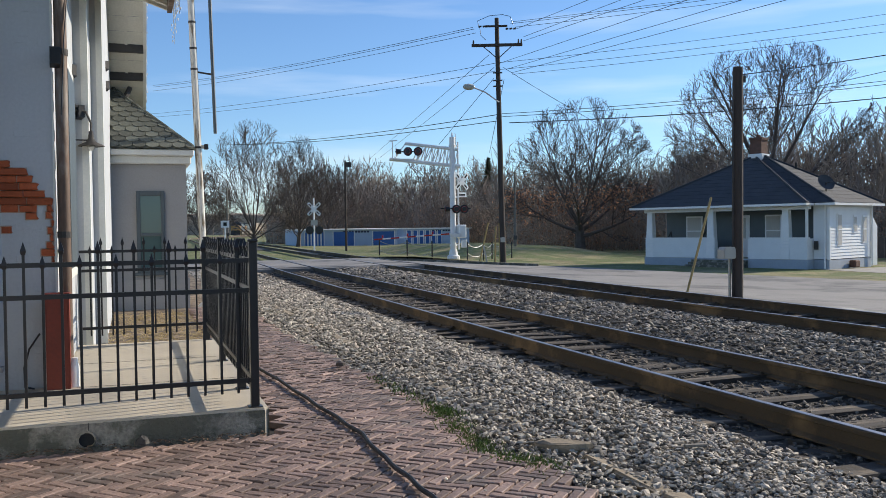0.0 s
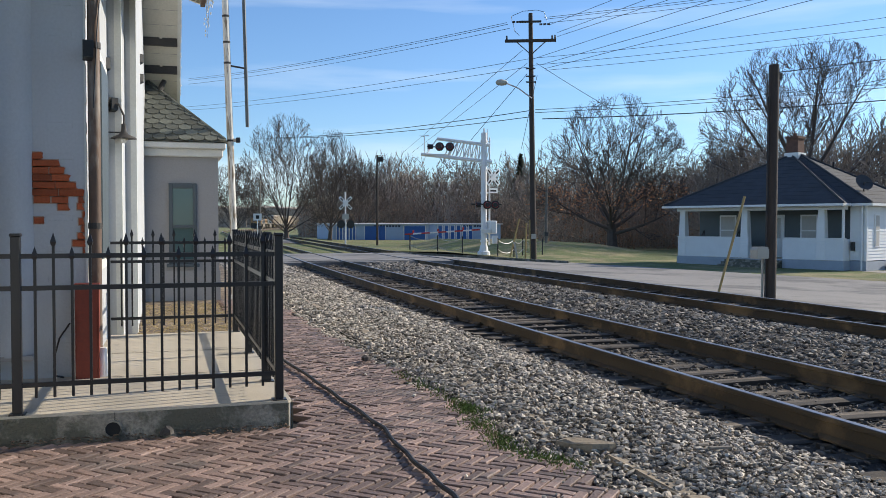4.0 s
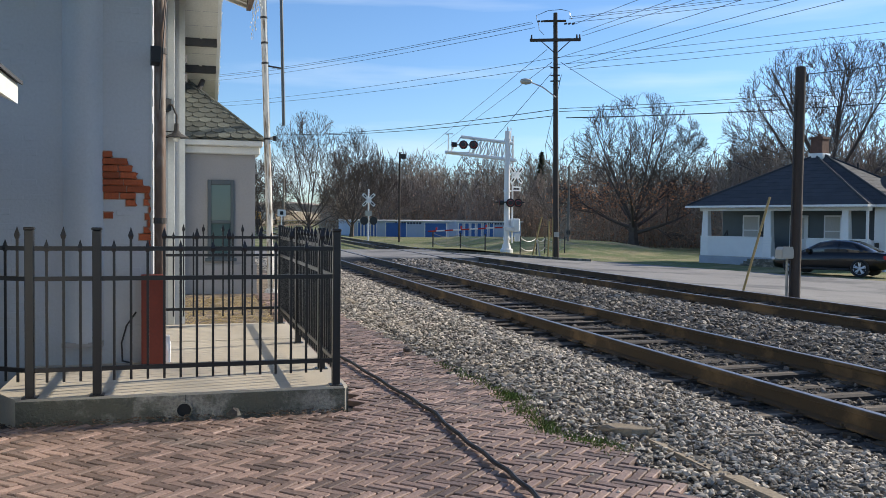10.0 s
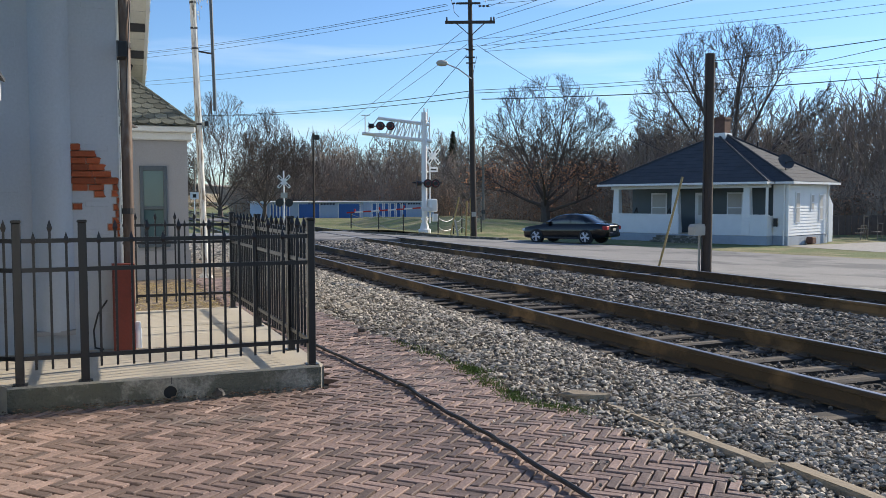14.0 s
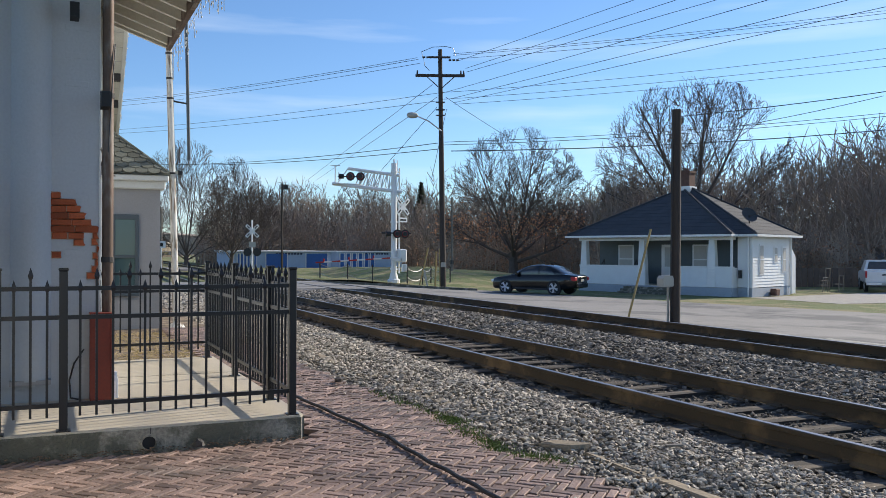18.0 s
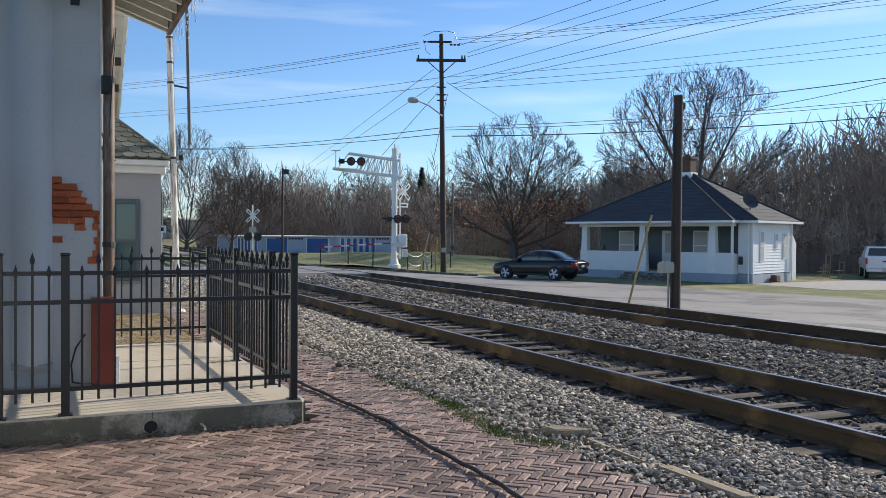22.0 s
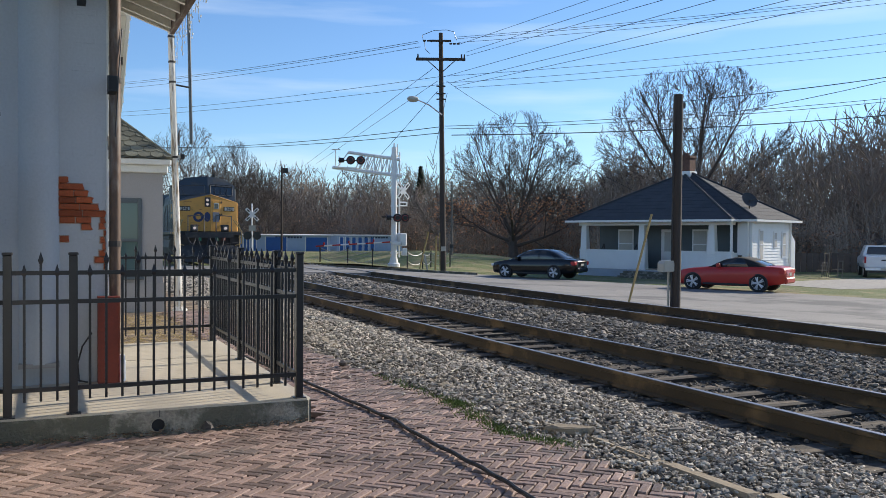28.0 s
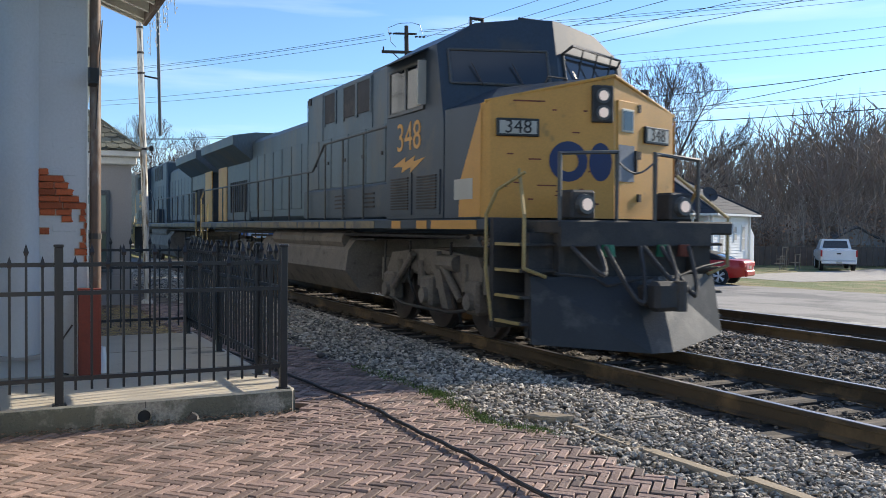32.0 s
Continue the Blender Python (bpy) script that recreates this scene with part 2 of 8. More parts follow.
# Bed is far darker than the stones spread over it.
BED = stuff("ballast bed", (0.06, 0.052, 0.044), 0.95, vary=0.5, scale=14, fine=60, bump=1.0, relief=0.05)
RAIL = stuff("rail steel", (0.068, 0.046, 0.023), 0.8, 0.0, vary=0.3, scale=1.2, fine=50, bump=0.3, dark=(0.2, 0.125, 0.055), spots=0.35, spot_scale=0.7)
SHINE = stuff("worn rail head", (0.42, 0.38, 0.36), 0.42, 1.0, vary=0.12, scale=3, fine=90, bump=0.05)
TIE = stuff("weathered tie", (0.19, 0.15, 0.108), 0.9, vary=0.4, scale=3, fine=30, bump=0.8, tone=0.45, stretch=(0.3, 3, 3), dark=(0.045, 0.036, 0.028), spots=0.75, spot_scale=2.2)
CONCRETE = stuff("concrete", (0.50, 0.44, 0.345), 0.9, vary=0.15, scale=2, fine=60, bump=0.25, dark=(0.22, 0.21, 0.19), spots=0.15, spot_scale=1.5)
OLDCONC = stuff("stained concrete", (0.29, 0.265, 0.215), 0.92, vary=0.5, scale=2.6, fine=45, bump=0.9, dark=(0.12, 0.115, 0.085), spots=0.7, spot_scale=3.2, relief=0.02)
BLACK = stuff("black fence paint", (0.012, 0.013, 0.015), 0.35, vary=0.25, scale=5, fine=80, bump=0.05)
ROADCONC = stuff("pale road concrete", (0.40, 0.38, 0.335), 0.92, vary=0.25, scale=2, fine=60, bump=0.4, dark=(0.22, 0.21, 0.19), spots=0.4, spot_scale=1.6, tone=0.15)
ASPHALT = stuff("asphalt", (0.25, 0.235, 0.215), 0.9, vary=0.18, scale=0.6, fine=70, bump=0.4, dark=(0.13, 0.125, 0.12), spots=0.4, spot_scale=0.25)
GRASS = stuff("winter grass", (0.24, 0.21, 0.10), 0.95, vary=0.45, scale=0.5, fine=14, bump=1.0, dark=(0.12, 0.15, 0.045), spots=0.62, spot_scale=0.4, relief=0.06)
WALLW = stuff("painted white brick", (0.46, 0.48, 0.495), 0.75, vary=0.08, scale=1.2, fine=40, bump=0.3)
WALLG = stuff("grey stucco", (0.33, 0.32, 0.31), 0.85, vary=0.1, scale=1.0, fine=50, bump=0.25)
WHITE = stuff("white paint", (0.78, 0.78, 0.76), 0.5, vary=0.06, scale=3, fine=50, bump=0.06)
SIDING = stuff("white siding", (0.74, 0.75, 0.74), 0.55, vary=0.07, scale=2, fine=40, bump=0.08)
ROOFD = stuff("dark shingles", (0.05, 0.053, 0.06), 0.9, vary=0.3, scale=2, fine=30, bump=0.6)
WOODP = stuff("pole wood", (0.055, 0.042, 0.033), 0.85, vary=0.35, scale=4, fine=50, bump=0.6, stretch=(3, 3, 0.25))
BARK = stuff("bark", (0.11, 0.085, 0.07), 0.95, vary=0.3, scale=3, fine=30, bump=0.5)
NAVY = stuff("dark blue paint", (0.027, 0.042, 0.060), 0.45, vary=0.3, scale=1.5, fine=30, bump=0.08, dark=(0.06, 0.06, 0.058), spots=0.3, spot_scale=0.9)
YELLOW = stuff("faded yellow paint", (0.60, 0.30, 0.06), 0.5, vary=0.12, scale=2, fine=40, bump=0.08, dark=(0.28, 0.17, 0.05), spots=0.08, spot_scale=2.5)
STEEL = stuff("grimy black steel", (0.042, 0.039, 0.037), 0.75, 0.0, vary=0.4, scale=3, fine=40, bump=0.3, dark=(0.07, 0.06, 0.05), spots=0.4, spot_scale=2)
RED = stuff("red car paint", (0.42, 0.018, 0.012), 0.35, vary=0.05, coat=0.2, bump=0)
CARBLACK = stuff("black car paint", (0.004, 0.004, 0.004), 0.14, vary=0.1, coat=0.1, bump=0)
BLUE = stuff("blue door paint", (0.035, 0.125, 0.38), 0.5, vary=0.1, scale=3, bump=0.05)
PALE = stuff("pale blue metal", (0.36, 0.46, 0.62), 0.5, vary=0.08, scale=2, bump=0.05)
# Teal base colour stands in for the sky seen in the bay window.
BAYGLASS = glass("bay window glass", (0.07, 0.12, 0.125), 0.02)
SHINGLE = stuff("green slate shingle", (0.125, 0.13, 0.105), 0.85, vary=0.35, scale=6, fine=40, bump=0.4, tone=0.5)
REDBRICK = stuff("bare red brick", (0.36, 0.085, 0.03), 0.9, vary=0.25, scale=6, fine=60, bump=0.5, tone=0.3)
MORTAR = stuff("old mortar", (0.36, 0.26, 0.2), 0.95, vary=0.2, scale=8, bump=0.4)
SOFFIT = stuff("cream soffit paint", (0.6, 0.58, 0.5), 0.7, vary=0.12, scale=3, fine=30, bump=0.15)
TRIMW = stuff("white trim paint", (0.66, 0.66, 0.61), 0.6, vary=0.1, scale=4, bump=0.1)
PIPE = stuff("brown downspout", (0.13, 0.085, 0.06), 0.6, 0.2, vary=0.35, scale=3, fine=30, bump=0.2, dark=(0.24, 0.21, 0.18), spots=0.4, spot_scale=3, stretch=(1, 1, 0.3))
REDP = stuff("red oxide paint", (0.20, 0.035, 0.018), 0.6, vary=0.2, scale=4, fine=40, bump=0.15)
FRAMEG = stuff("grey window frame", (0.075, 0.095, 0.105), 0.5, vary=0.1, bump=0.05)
PEEL = stuff("peeling white paint", (0.66, 0.64, 0.58), 0.7, vary=0.15, scale=6, fine=30, bump=0.3, dark=(0.24, 0.19, 0.13), spots=0.4, spot_scale=5, stretch=(3, 3, 0.4))
STRAW = stuff("straw and dirt", (0.27, 0.205, 0.135), 0.95, vary=0.5, scale=2.5, fine=30, bump=1.0, dark=(0.12, 0.09, 0.065), spots=0.6, spot_scale=3, relief=0.03)
BULB = stuff("clear plastic bulbs", (0.75, 0.75, 0.7), 0.2, vary=0.1, bump=0)
LAMP = glow("lit headlamp", (0.75, 0.6, 0.5), 0.3)
GREYP = stuff("blue grey paint", (0.082, 0.112, 0.128), 0.5, vary=0.4, scale=1.2, fine=30, bump=0.1, dark=(0.12, 0.122, 0.112), spots=0.4, spot_scale=0.8, stretch=(1, 1, 0.35))
FADED = stuff("faded emblem paint", (0.15, 0.17, 0.2), 0.55, vary=0.3, scale=3, bump=0.03)
LOGO = stuff("blue emblem paint", (0.02, 0.035, 0.10), 0.5, vary=0.15, scale=3, bump=0.03)
BOARD = stuff("number board", (0.42, 0.40, 0.34), 0.4, vary=0.06, bump=0)
INK = stuff("black lettering", (0.012, 0.012, 0.012), 0.6, vary=0.1, bump=0)
HANDRAIL = stuff("worn handrail", (0.10, 0.10, 0.095), 0.5, 0.3, vary=0.3, scale=4, bump=0.1)
YRAIL = stuff("dull yellow handrail", (0.36, 0.26, 0.10), 0.5, vary=0.3, scale=4, bump=0.1)
PLOW = stuff("scuffed plow steel", (0.022, 0.024, 0.027), 0.6, 0.0, vary=0.35, scale=2, fine=40, bump=0.2, dark=(0.07, 0.067, 0.064), spots=0.25, spot_scale=1.6)
TRUCK = stuff("dusty truck casting", (0.19, 0.165, 0.135), 0.85, vary=0.35, scale=2.5, fine=30, bump=0.4, dark=(0.11, 0.095, 0.08), spots=0.25, spot_scale=3.5)
WHEELST = stuff("wheel steel", (0.12, 0.10, 0.085), 0.6, 0.5, vary=0.3, scale=4, bump=0.2)
RUSTY = stuff("rusty red steel", (0.19, 0.05, 0.028), 0.75, vary=0.25, scale=3, fine=40, bump=0.3, dark=(0.09, 0.03, 0.02), spots=0.3, spot_scale=2)
GREENH = stuff("green hose fitting", (0.02, 0.16, 0.07), 0.5, vary=0.1, bump=0)
DARKGLASS = glass("cab glass", (0.02, 0.025, 0.03), 0.08)
HOPPER = stuff("weathered tan steel", (0.42, 0.36, 0.27), 0.8, vary=0.3, scale=1.0, fine=20, bump=0.2, dark=(0.2, 0.14, 0.09), spots=0.4, spot_scale=0.6, stretch=(1, 1, 0.3))
TYRE = stuff("tyre rubber", (0.015, 0.015, 0.015), 0.85, vary=0.2, scale=10, bump=0.2)
ALLOY = stuff("alloy rim", (0.68, 0.68, 0.69), 0.35, 0.6, vary=0.1, bump=0)
TAIL = stuff("red lamp lens", (0.42, 0.015, 0.015), 0.5, vary=0.05, bump=0)
CLEAR = stuff("clear lamp lens", (0.7, 0.72, 0.74), 0.15, vary=0.05, bump=0, coat=0.5)
TRIM = stuff("dark trim", (0.02, 0.02, 0.022), 0.6, vary=0.1, bump=0.05)
WHITECAR = stuff("white truck paint", (0.72, 0.73, 0.74), 0.3, vary=0.04, bump=0, coat=0.5)
CLOTH = stuff("black soft top", (0.014, 0.014, 0.015), 0.9, vary=0.2, scale=8, bump=0.2)
CARGLASS = glass("tinted car glass", (0.012, 0.014, 0.016), 0.04)
CHIM = stuff("old brick", (0.14, 0.075, 0.055), 0.9, vary=0.3, scale=5, fine=40, bump=0.4, tone=0.2)
FOUND = stuff("painted block", (0.36, 0.40, 0.45), 0.85, vary=0.15, scale=2, fine=30, bump=0.3)
LITROOF = stuff("grey shingles", (0.085, 0.085, 0.085), 0.9, vary=0.25, scale=2, fine=30, bump=0.6)
CURTAIN = stuff("drawn curtain", (0.5, 0.48, 0.44), 0.9, vary=0.15, scale=6, bump=0.2, stretch=(6, 6, 0.4))
DEADLEAF = stuff("brown oak leaves", (0.36, 0.16, 0.07), 0.9, vary=0.3, scale=2, bump=0, tone=0.3)
TWIG = stuff("grey brown twigs", (0.225, 0.178, 0.142), 0.95, vary=0.25, scale=0.3, fine=3, bump=0)
BRUSH = stuff("brown brush", (0.42, 0.34, 0.27), 0.95, vary=0.4, scale=0.3, fine=4, bump=0, dark=(0.24, 0.185, 0.14), spots=0.5, spot_scale=0.3)
EVERGREEN = stuff("cedar needles", (0.05, 0.07, 0.035), 0.95, vary=0.4, scale=1, bump=0)
RUST = stuff("dulled sill paint", (0.22, 0.18, 0.11), 0.7, vary=0.3, scale=2, fine=30, bump=0.1, dark=(0.12, 0.11, 0.1), spots=0.4, spot_scale=1.5)




# ---- ground, platform, tracks, road ----
def lie(x, y):
    """Height of the ground: level by the depot, falling gently beyond the tracks."""
    if x < 3.4:
        return -0.07
    if x < 13.0:
        return -0.22
    return float(np.interp(x, (13, 20, 26, 34, 60), (-0.2, -0.54, -0.62, -0.72, -0.85)))


def ground_sheet():
    s = Shape()
    xs = [-900, -300, -100, -40, -20, -10, 0, 3.3, 3.5, 5, 8, 12.0, 12.9, 14, 16, 18, 20, 22, 24, 26, 27, 30, 40, 60, 100, 200, 400, 900]
    ys = [-300, -100, -40, -15, 0, 10, 20, 30, 40, 60, 90, 130, 200, 400, 900, 1800]
    s.v = [(x, y, lie(x, y) - 0.02) for y in ys for x in xs]
    n = len(xs)
    s.f = [(j * n + i, j * n + i + 1, (j + 1) * n + i + 1, (j + 1) * n + i) for j in range(len(ys) - 1) for i in range(n - 1)]
    return setting("ground", s, GRASS, "thin winter grass and bare earth, level ground", "ground")


ground_sheet()


def lean(y):
    """Slope of the main track against the platform line."""
    return np.interp(y, (8, 45, 165, 215, 271, 330), (0.0, 0.037, 0.037, 0.2, 0.2, 0.28))


BEND_Y = np.arange(0.0, 520.0, 1.0)
BEND_X = np.concatenate([[0.0], np.cumsum(lean(BEND_Y[:-1] + 0.5))])


def bend(y):
    """How far the main track swings towards the road at y."""
    return float(np.interp(y, BEND_Y, BEND_X))


TRACK_X, RAIL_Z, HALF = 6.46, 0.03, 0.7525


def strip(name, x0, x1, y0, y1, z, material, label, step=4.0, swing=None, thick=0.05):
    s = Shape()
    n = max(1, int((y1 - y0) / step))
    v, f = [], []
    for k in range(n + 1):
        y = y0 + (y1 - y0) * k / n
        o = swing(y) if swing else 0
        v += [(x0 + o, y, z), (x1 + o, y, z), (x1 + o, y, z - thick), (x0 + o, y, z - thick)]
    for k in range(n):
        a, b = 4 * k, 4 * k + 4
        f += [(a, a + 1, b + 1, b), (a + 1, a + 2, b + 2, b + 1), (a + 2, a + 3, b + 3, b + 2), (a + 3, a, b, b + 3)]
    f += [(0, 1, 2, 3), (4 * n, 4 * n + 1, 4 * n + 2, 4 * n + 3)]
    s.add(v, f)
    return setting(name, s, material, label, name)


strip("platform_base", -14, 3.3, -12, 34, -0.045, SAND, "sand bed under the brick platform", 50)
BED_X = (3.2, 3.4, 4.3, 4.75, 5.0, 5.25, 7.65, 7.9, 8.5, 9.5, 10.1, 10.4, 12.6, 13.0)
BED_Z = (-0.06, -0.035, -0.03, -0.075, -0.125, -0.165, -0.165, -0.14, -0.07, -0.07, -0.13, -0.165, -0.185, -0.21)


def ballast_bed():
    """Track bed with raised shoulders and low cribs between the ties."""
    s = Shape()
    ys = [-30 + 2.0 * k for k in range(33)]
    n = len(BED_X)
    for y in ys:
        s.v += [(x + (bend(y) if 5 < x < 10.2 else 0.0), y, z) for x, z in zip(BED_X, BED_Z)]
    s.f = [(j * n + i, j * n + i + 1, (j + 1) * n + i + 1, (j + 1) * n + i) for j in range(len(ys) - 1) for i in range(n - 1)]
    setting("ballast", s, BED, "near-black track bed under the crushed stones", "ballast")


ballast_bed()


def rail_profile(x0, z):
    w, h, b = 0.036, 0.17, 0.07
    return [(x0 - b, z - h), (x0 + b, z - h), (x0 + b, z - h + 0.015), (x0 + 0.012, z - h + 0.035), (x0 + 0.009, z - 0.045), (x0 + w, z - 0.035), (x0 + w, z - 0.006), (x0 + w - 0.008, z),
            (x0 - w + 0.008, z), (x0 - w, z - 0.006), (x0 - w, z - 0.035), (x0 - 0.009, z - 0.045), (x0 - 0.012, z - h + 0.035), (x0 - b, z - h + 0.015)]


def rail(x0, swing, y0=-30.0, y1=470.0):
    prof = rail_profile(0, RAIL_Z)
    ys = list(np.arange(y0, 40, 2.0)) + list(np.arange(40, y1, 8.0))
    body, head = Shape(), Shape()
    for sh, pr in ((body, prof), (head, [(-0.027, RAIL_Z + 0.0005), (0.027, RAIL_Z + 0.0005), (0.024, RAIL_Z + 0.003), (-0.024, RAIL_Z + 0.003)])):
        n = len(pr)
        for y in ys:
            sh.v += [(x0 + swing(y) + u, y, w) for u, w in pr]
        for k in range(len(ys) - 1):
            sh.f += [(k * n + i, k * n + (i + 1) % n, (k + 1) * n + (i + 1) % n, (k + 1) * n + i) for i in range(n)]
    return body, head


def bend_two(y):
    return max(0.0, bend(y) - bend(34))


def track(name, x, swing, label):
    t = thing(name, pose(0, 0, 0), label, "railway track", kind="structure")
    for k in (-1, 1):
        body, head = rail(x + k * HALF, swing)
        r = part("rail", body, RAIL, t, "rust-brown steel rail")
        part("rail_head", head, SHINE, r, "polished running surface")
    return t


main_track = track("track_1", TRACK_X, bend, "main railway track with rusty rails on worn wooden ties")
side_track = track("track_2", 11.25, bend_two, "second railway track beside the road")


# ---- depot ----


def walls():
    s = Shape()
    s.box(-9, 8.6, -0.07, 0.43, 11.6, 6.0).box(-9, 11.6, -0.07, 0.56, 13.0, 6.0).box(-9, 13.0, -0.07, 0.68, 24.0, 6.0)
    wall = setting("wall_south", s, WALLW, "white painted brick depot wall with bare brick patches", "wall")
    # courses pressed through the paint: shallow raised bricks
    rng = random.Random(3)
    # shallow pilaster
    s = Shape()
    ring = [(-0.30 + 0.33 * k / 10, 8.6 - 0.13 * math.sin(math.pi * k / 10) ** 0.7) for k in range(11)]
    s.prism(ring, "z", 0.36, 6.0)
    part("pilaster", s, WALLW, wall, "smooth rounded white pilaster", True)
    part("pilaster_foot", Shape().box(-0.30, 8.48, 0.33, 0.03, 8.6, 0.37), WALLG, wall)
    # bare patch: mortar bed with separate bricks, and flakes of paint round it
    rows = [(2.0, 0.02, 0.11, 1), (1.94, 0.02, 0.24, 1), (1.88, 0.02, 0.28, 2), (1.82, 0.02, 0.31, 2), (1.76, 0.02, 0.37, 2), (1.70, 0.02, 0.42, 2), (1.64, 0.03, 0.3, 2), (1.64, 0.37, 0.425, 1), (1.58, 0.21, 0.31, 1), (1.585, 0.36, 0.425, 1), (1.47, 0.03, 0.12, 1),
            (1.52, 0.4, 0.43, 1), (1.46, 0.37, 0.43, 1), (1.40, 0.39, 0.43, 1), (1.34, 0.36, 0.43, 1), (1.28, 0.32, 0.43, 1), (1.22, 0.4, 0.43, 1)]
    bed = Shape()
    for z, x0, x1, n in rows:
        bed.box(x0 - 0.004, 8.592, z - 0.034, x1 - 0.012, 8.605, z + 0.034)
        w = (x1 - x0) / n
        for k in range(n):
            jag = rng.uniform(-0.006, 0.006)
            face = Shape().box(x0 + k * w + 0.004, 8.584 + rng.uniform(-0.002, 0.002), z - 0.0275, x0 + (k + 1) * w - 0.004 + jag, 8.61, z + 0.0275, 0.006)
            # broken ends where the paint still holds
            face.v = [(x + (rng.uniform(-0.03, 0.012) if k == n - 1 and x > x0 + (k + 0.6) * w else 0.0), y, zz + rng.gauss(0, 0.002)) for x, y, zz in face.v]
            part("brick", face, REDBRICK, wall, "bare orange-red brick")
    part("mortar_bed", bed, MORTAR, wall)
    # corner strip of chipped paint, lighter than the wall for its sunlit edge
    s = Shape()
    for k in range(70):
        z = 0.2 + k * 0.08
        w = rng.uniform(0.003, 0.012)
        s.box(0.425, 8.59 - w * 0.5, z, 0.43 + w, 8.66 + w * 3, z + 0.08)
    part("corner_bead", s, TRIMW, wall, "rough corner of chipped paint, lightened for its sunlit edge")
    # raised trim boards on the set-backs of the track side, lightened for sunlit edges
    for x, y in ((0.56, 11.6), (0.68, 13.0)):
        part("corner_board", Shape().box(x - 0.05, y - 0.02, 0, x + 0.025, y + 0.12, 6.0), TRIMW, wall)
    part("window_casing", Shape().box(0.42, 9.7, 1.0, 0.47, 10.9, 3.1), TRIMW, wall)
    part("window_panel", Shape().box(0.43, 9.8, 1.1, 0.485, 10.8, 3.0), FRAMEG, wall)
    # faint brick courses that show through the paint
    s = Shape()
    for k in range(44):
        z = 0.45 + k * 0.1265
        for j in range(14):
            x = -2.6 + j * 0.21 + (0.105 if k % 2 else 0)
            if -0.52 < x < 0.03 or x > 0.2:
                continue
            if rng.random() < 0.7:
                s.box(x + 0.006, 8.5965, z + 0.004, x + 0.204, 8.602, z + 0.055, 0.002)
    part("brick_courses", s, WALLW, wall)
    return wall


walls()


def flood(x, y, z, turn, label="small black floodlight on the depot wall"):
    t = thing("floodlight", pose(x, y, z, 0, 0, turn), label, "floodlight", "floodlights")
    part("housing", loft([[(-0.04, -0.07, -0.05), (0.04, -0.07, -0.05), (0.04, -0.07, 0.085), (-0.04, -0.07, 0.085)], [(-0.036, 0.0, -0.075), (0.036, 0.0, -0.075), (0.036, 0.0, 0.095), (-0.036, 0.0, 0.095)]]), BLACK, t)
    part("bracket", Shape().box(-0.02, -0.01, -0.02, 0.02, 0.04, 0.04), STEEL, t)
    part("lens", Shape().box(-0.034, -0.076, -0.04, 0.034, -0.07, 0.075), INK, t)


flood(0.46, 8.5, 2.85, 10)
flood(0.4, 11.5, 3.25, 40)
flood(0.48, 11.55, 2.8, 30)
flood(0.66, 16.0, 4.12, 40)
flood(0.66, 16.0, 3.8, 40)
flood(0.21, 8.5, 3.62, 0)


def downspout():
    t = thing("downspout", pose(0.5, 8.62, 0), "brown metal downspout at the depot corner", "downspout")
    part("pipe", Shape().rod((0, 0, 0.3), (0, 0, 4.6), 0.05, 0.05, 12), PIPE, t, smooth=True)
    for z in (1.4, 2.9, 4.1):
        part("strap", Shape().rod((0, 0, z), (0, 0, z + 0.05), 0.058, 0.058, 12), STEEL, t)
    t = thing("pipe_guard", pose(0.42, 8.5, 0.165), "red oxide steel guard round the pipe foot", "guard")
    part("face", Shape().box(-0.065, -0.03, 0, 0.1, -0.02, 0.78, 0.003), REDP, t)
    part("side", Shape().box(0.1, -0.03, 0, 0.112, 0.16, 0.78), REDP, t)
    part("side", Shape().box(-0.072, -0.03, 0, -0.06, 0.1, 0.78), REDP, t)
    part("lip", Shape().box(-0.076, -0.035, 0.76, 0.116, 0.16, 0.785), REDP, t)
    t = thing("pipe_end", pose(0.548, 8.58, 0.166), "short white painted pipe end beside the red guard", "pipe")
    part("tube", Shape().lathe([(0.045, 0), (0.045, 0.17), (0.036, 0.2), (0.036, 0.24)], n=12), WHITE, t, smooth=True)
    t = thing("wall_cable", pose(0, 0, 0), "thin black cable looped on the wall", "cable")
    part("loop", Shape().tube([(0.3, 8.57, 0.62), (0.22, 8.56, 0.5), (0.18, 8.55, 0.35), (0.19, 8.5, 0.2), (0.26, 8.45, 0.19)], 0.008), BLACK, t)
    part("lead", Shape().tube([(0.56, 8.6, 3.4), (0.53, 8.56, 3.0), (0.5, 8.56, 2.4)], 0.006), BLACK, t)
    t = thing("barn_lamp", pose(0.36, 11.5, 2.47), "curved black gooseneck wall lamp", "wall lamp")
    part("arm", Shape().tube([(0, 0, 0), (0.02, 0, 0.25), (0.1, 0, 0.36), (0.2, 0, 0.34), (0.25, 0, 0.22), (0.25, 0, 0.1)], 0.012).tube([(0, 0, 0.02), (0.25, 0, 0.02)], 0.008), STEEL, t)
    part("shade", Shape().lathe([(0.025, 0.12), (0.03, 0.04), (0.055, 0.0), (0.14, -0.04), (0.145, -0.05), (0.05, -0.02)], (0.25, 0, 0), 20), STEEL, t, smooth=True)
    part("bulb", Shape().lathe([(0.02, -0.02), (0.045, -0.06), (0.02, -0.1)], (0.25, 0, 0), 10), BULB, t)


downspout()


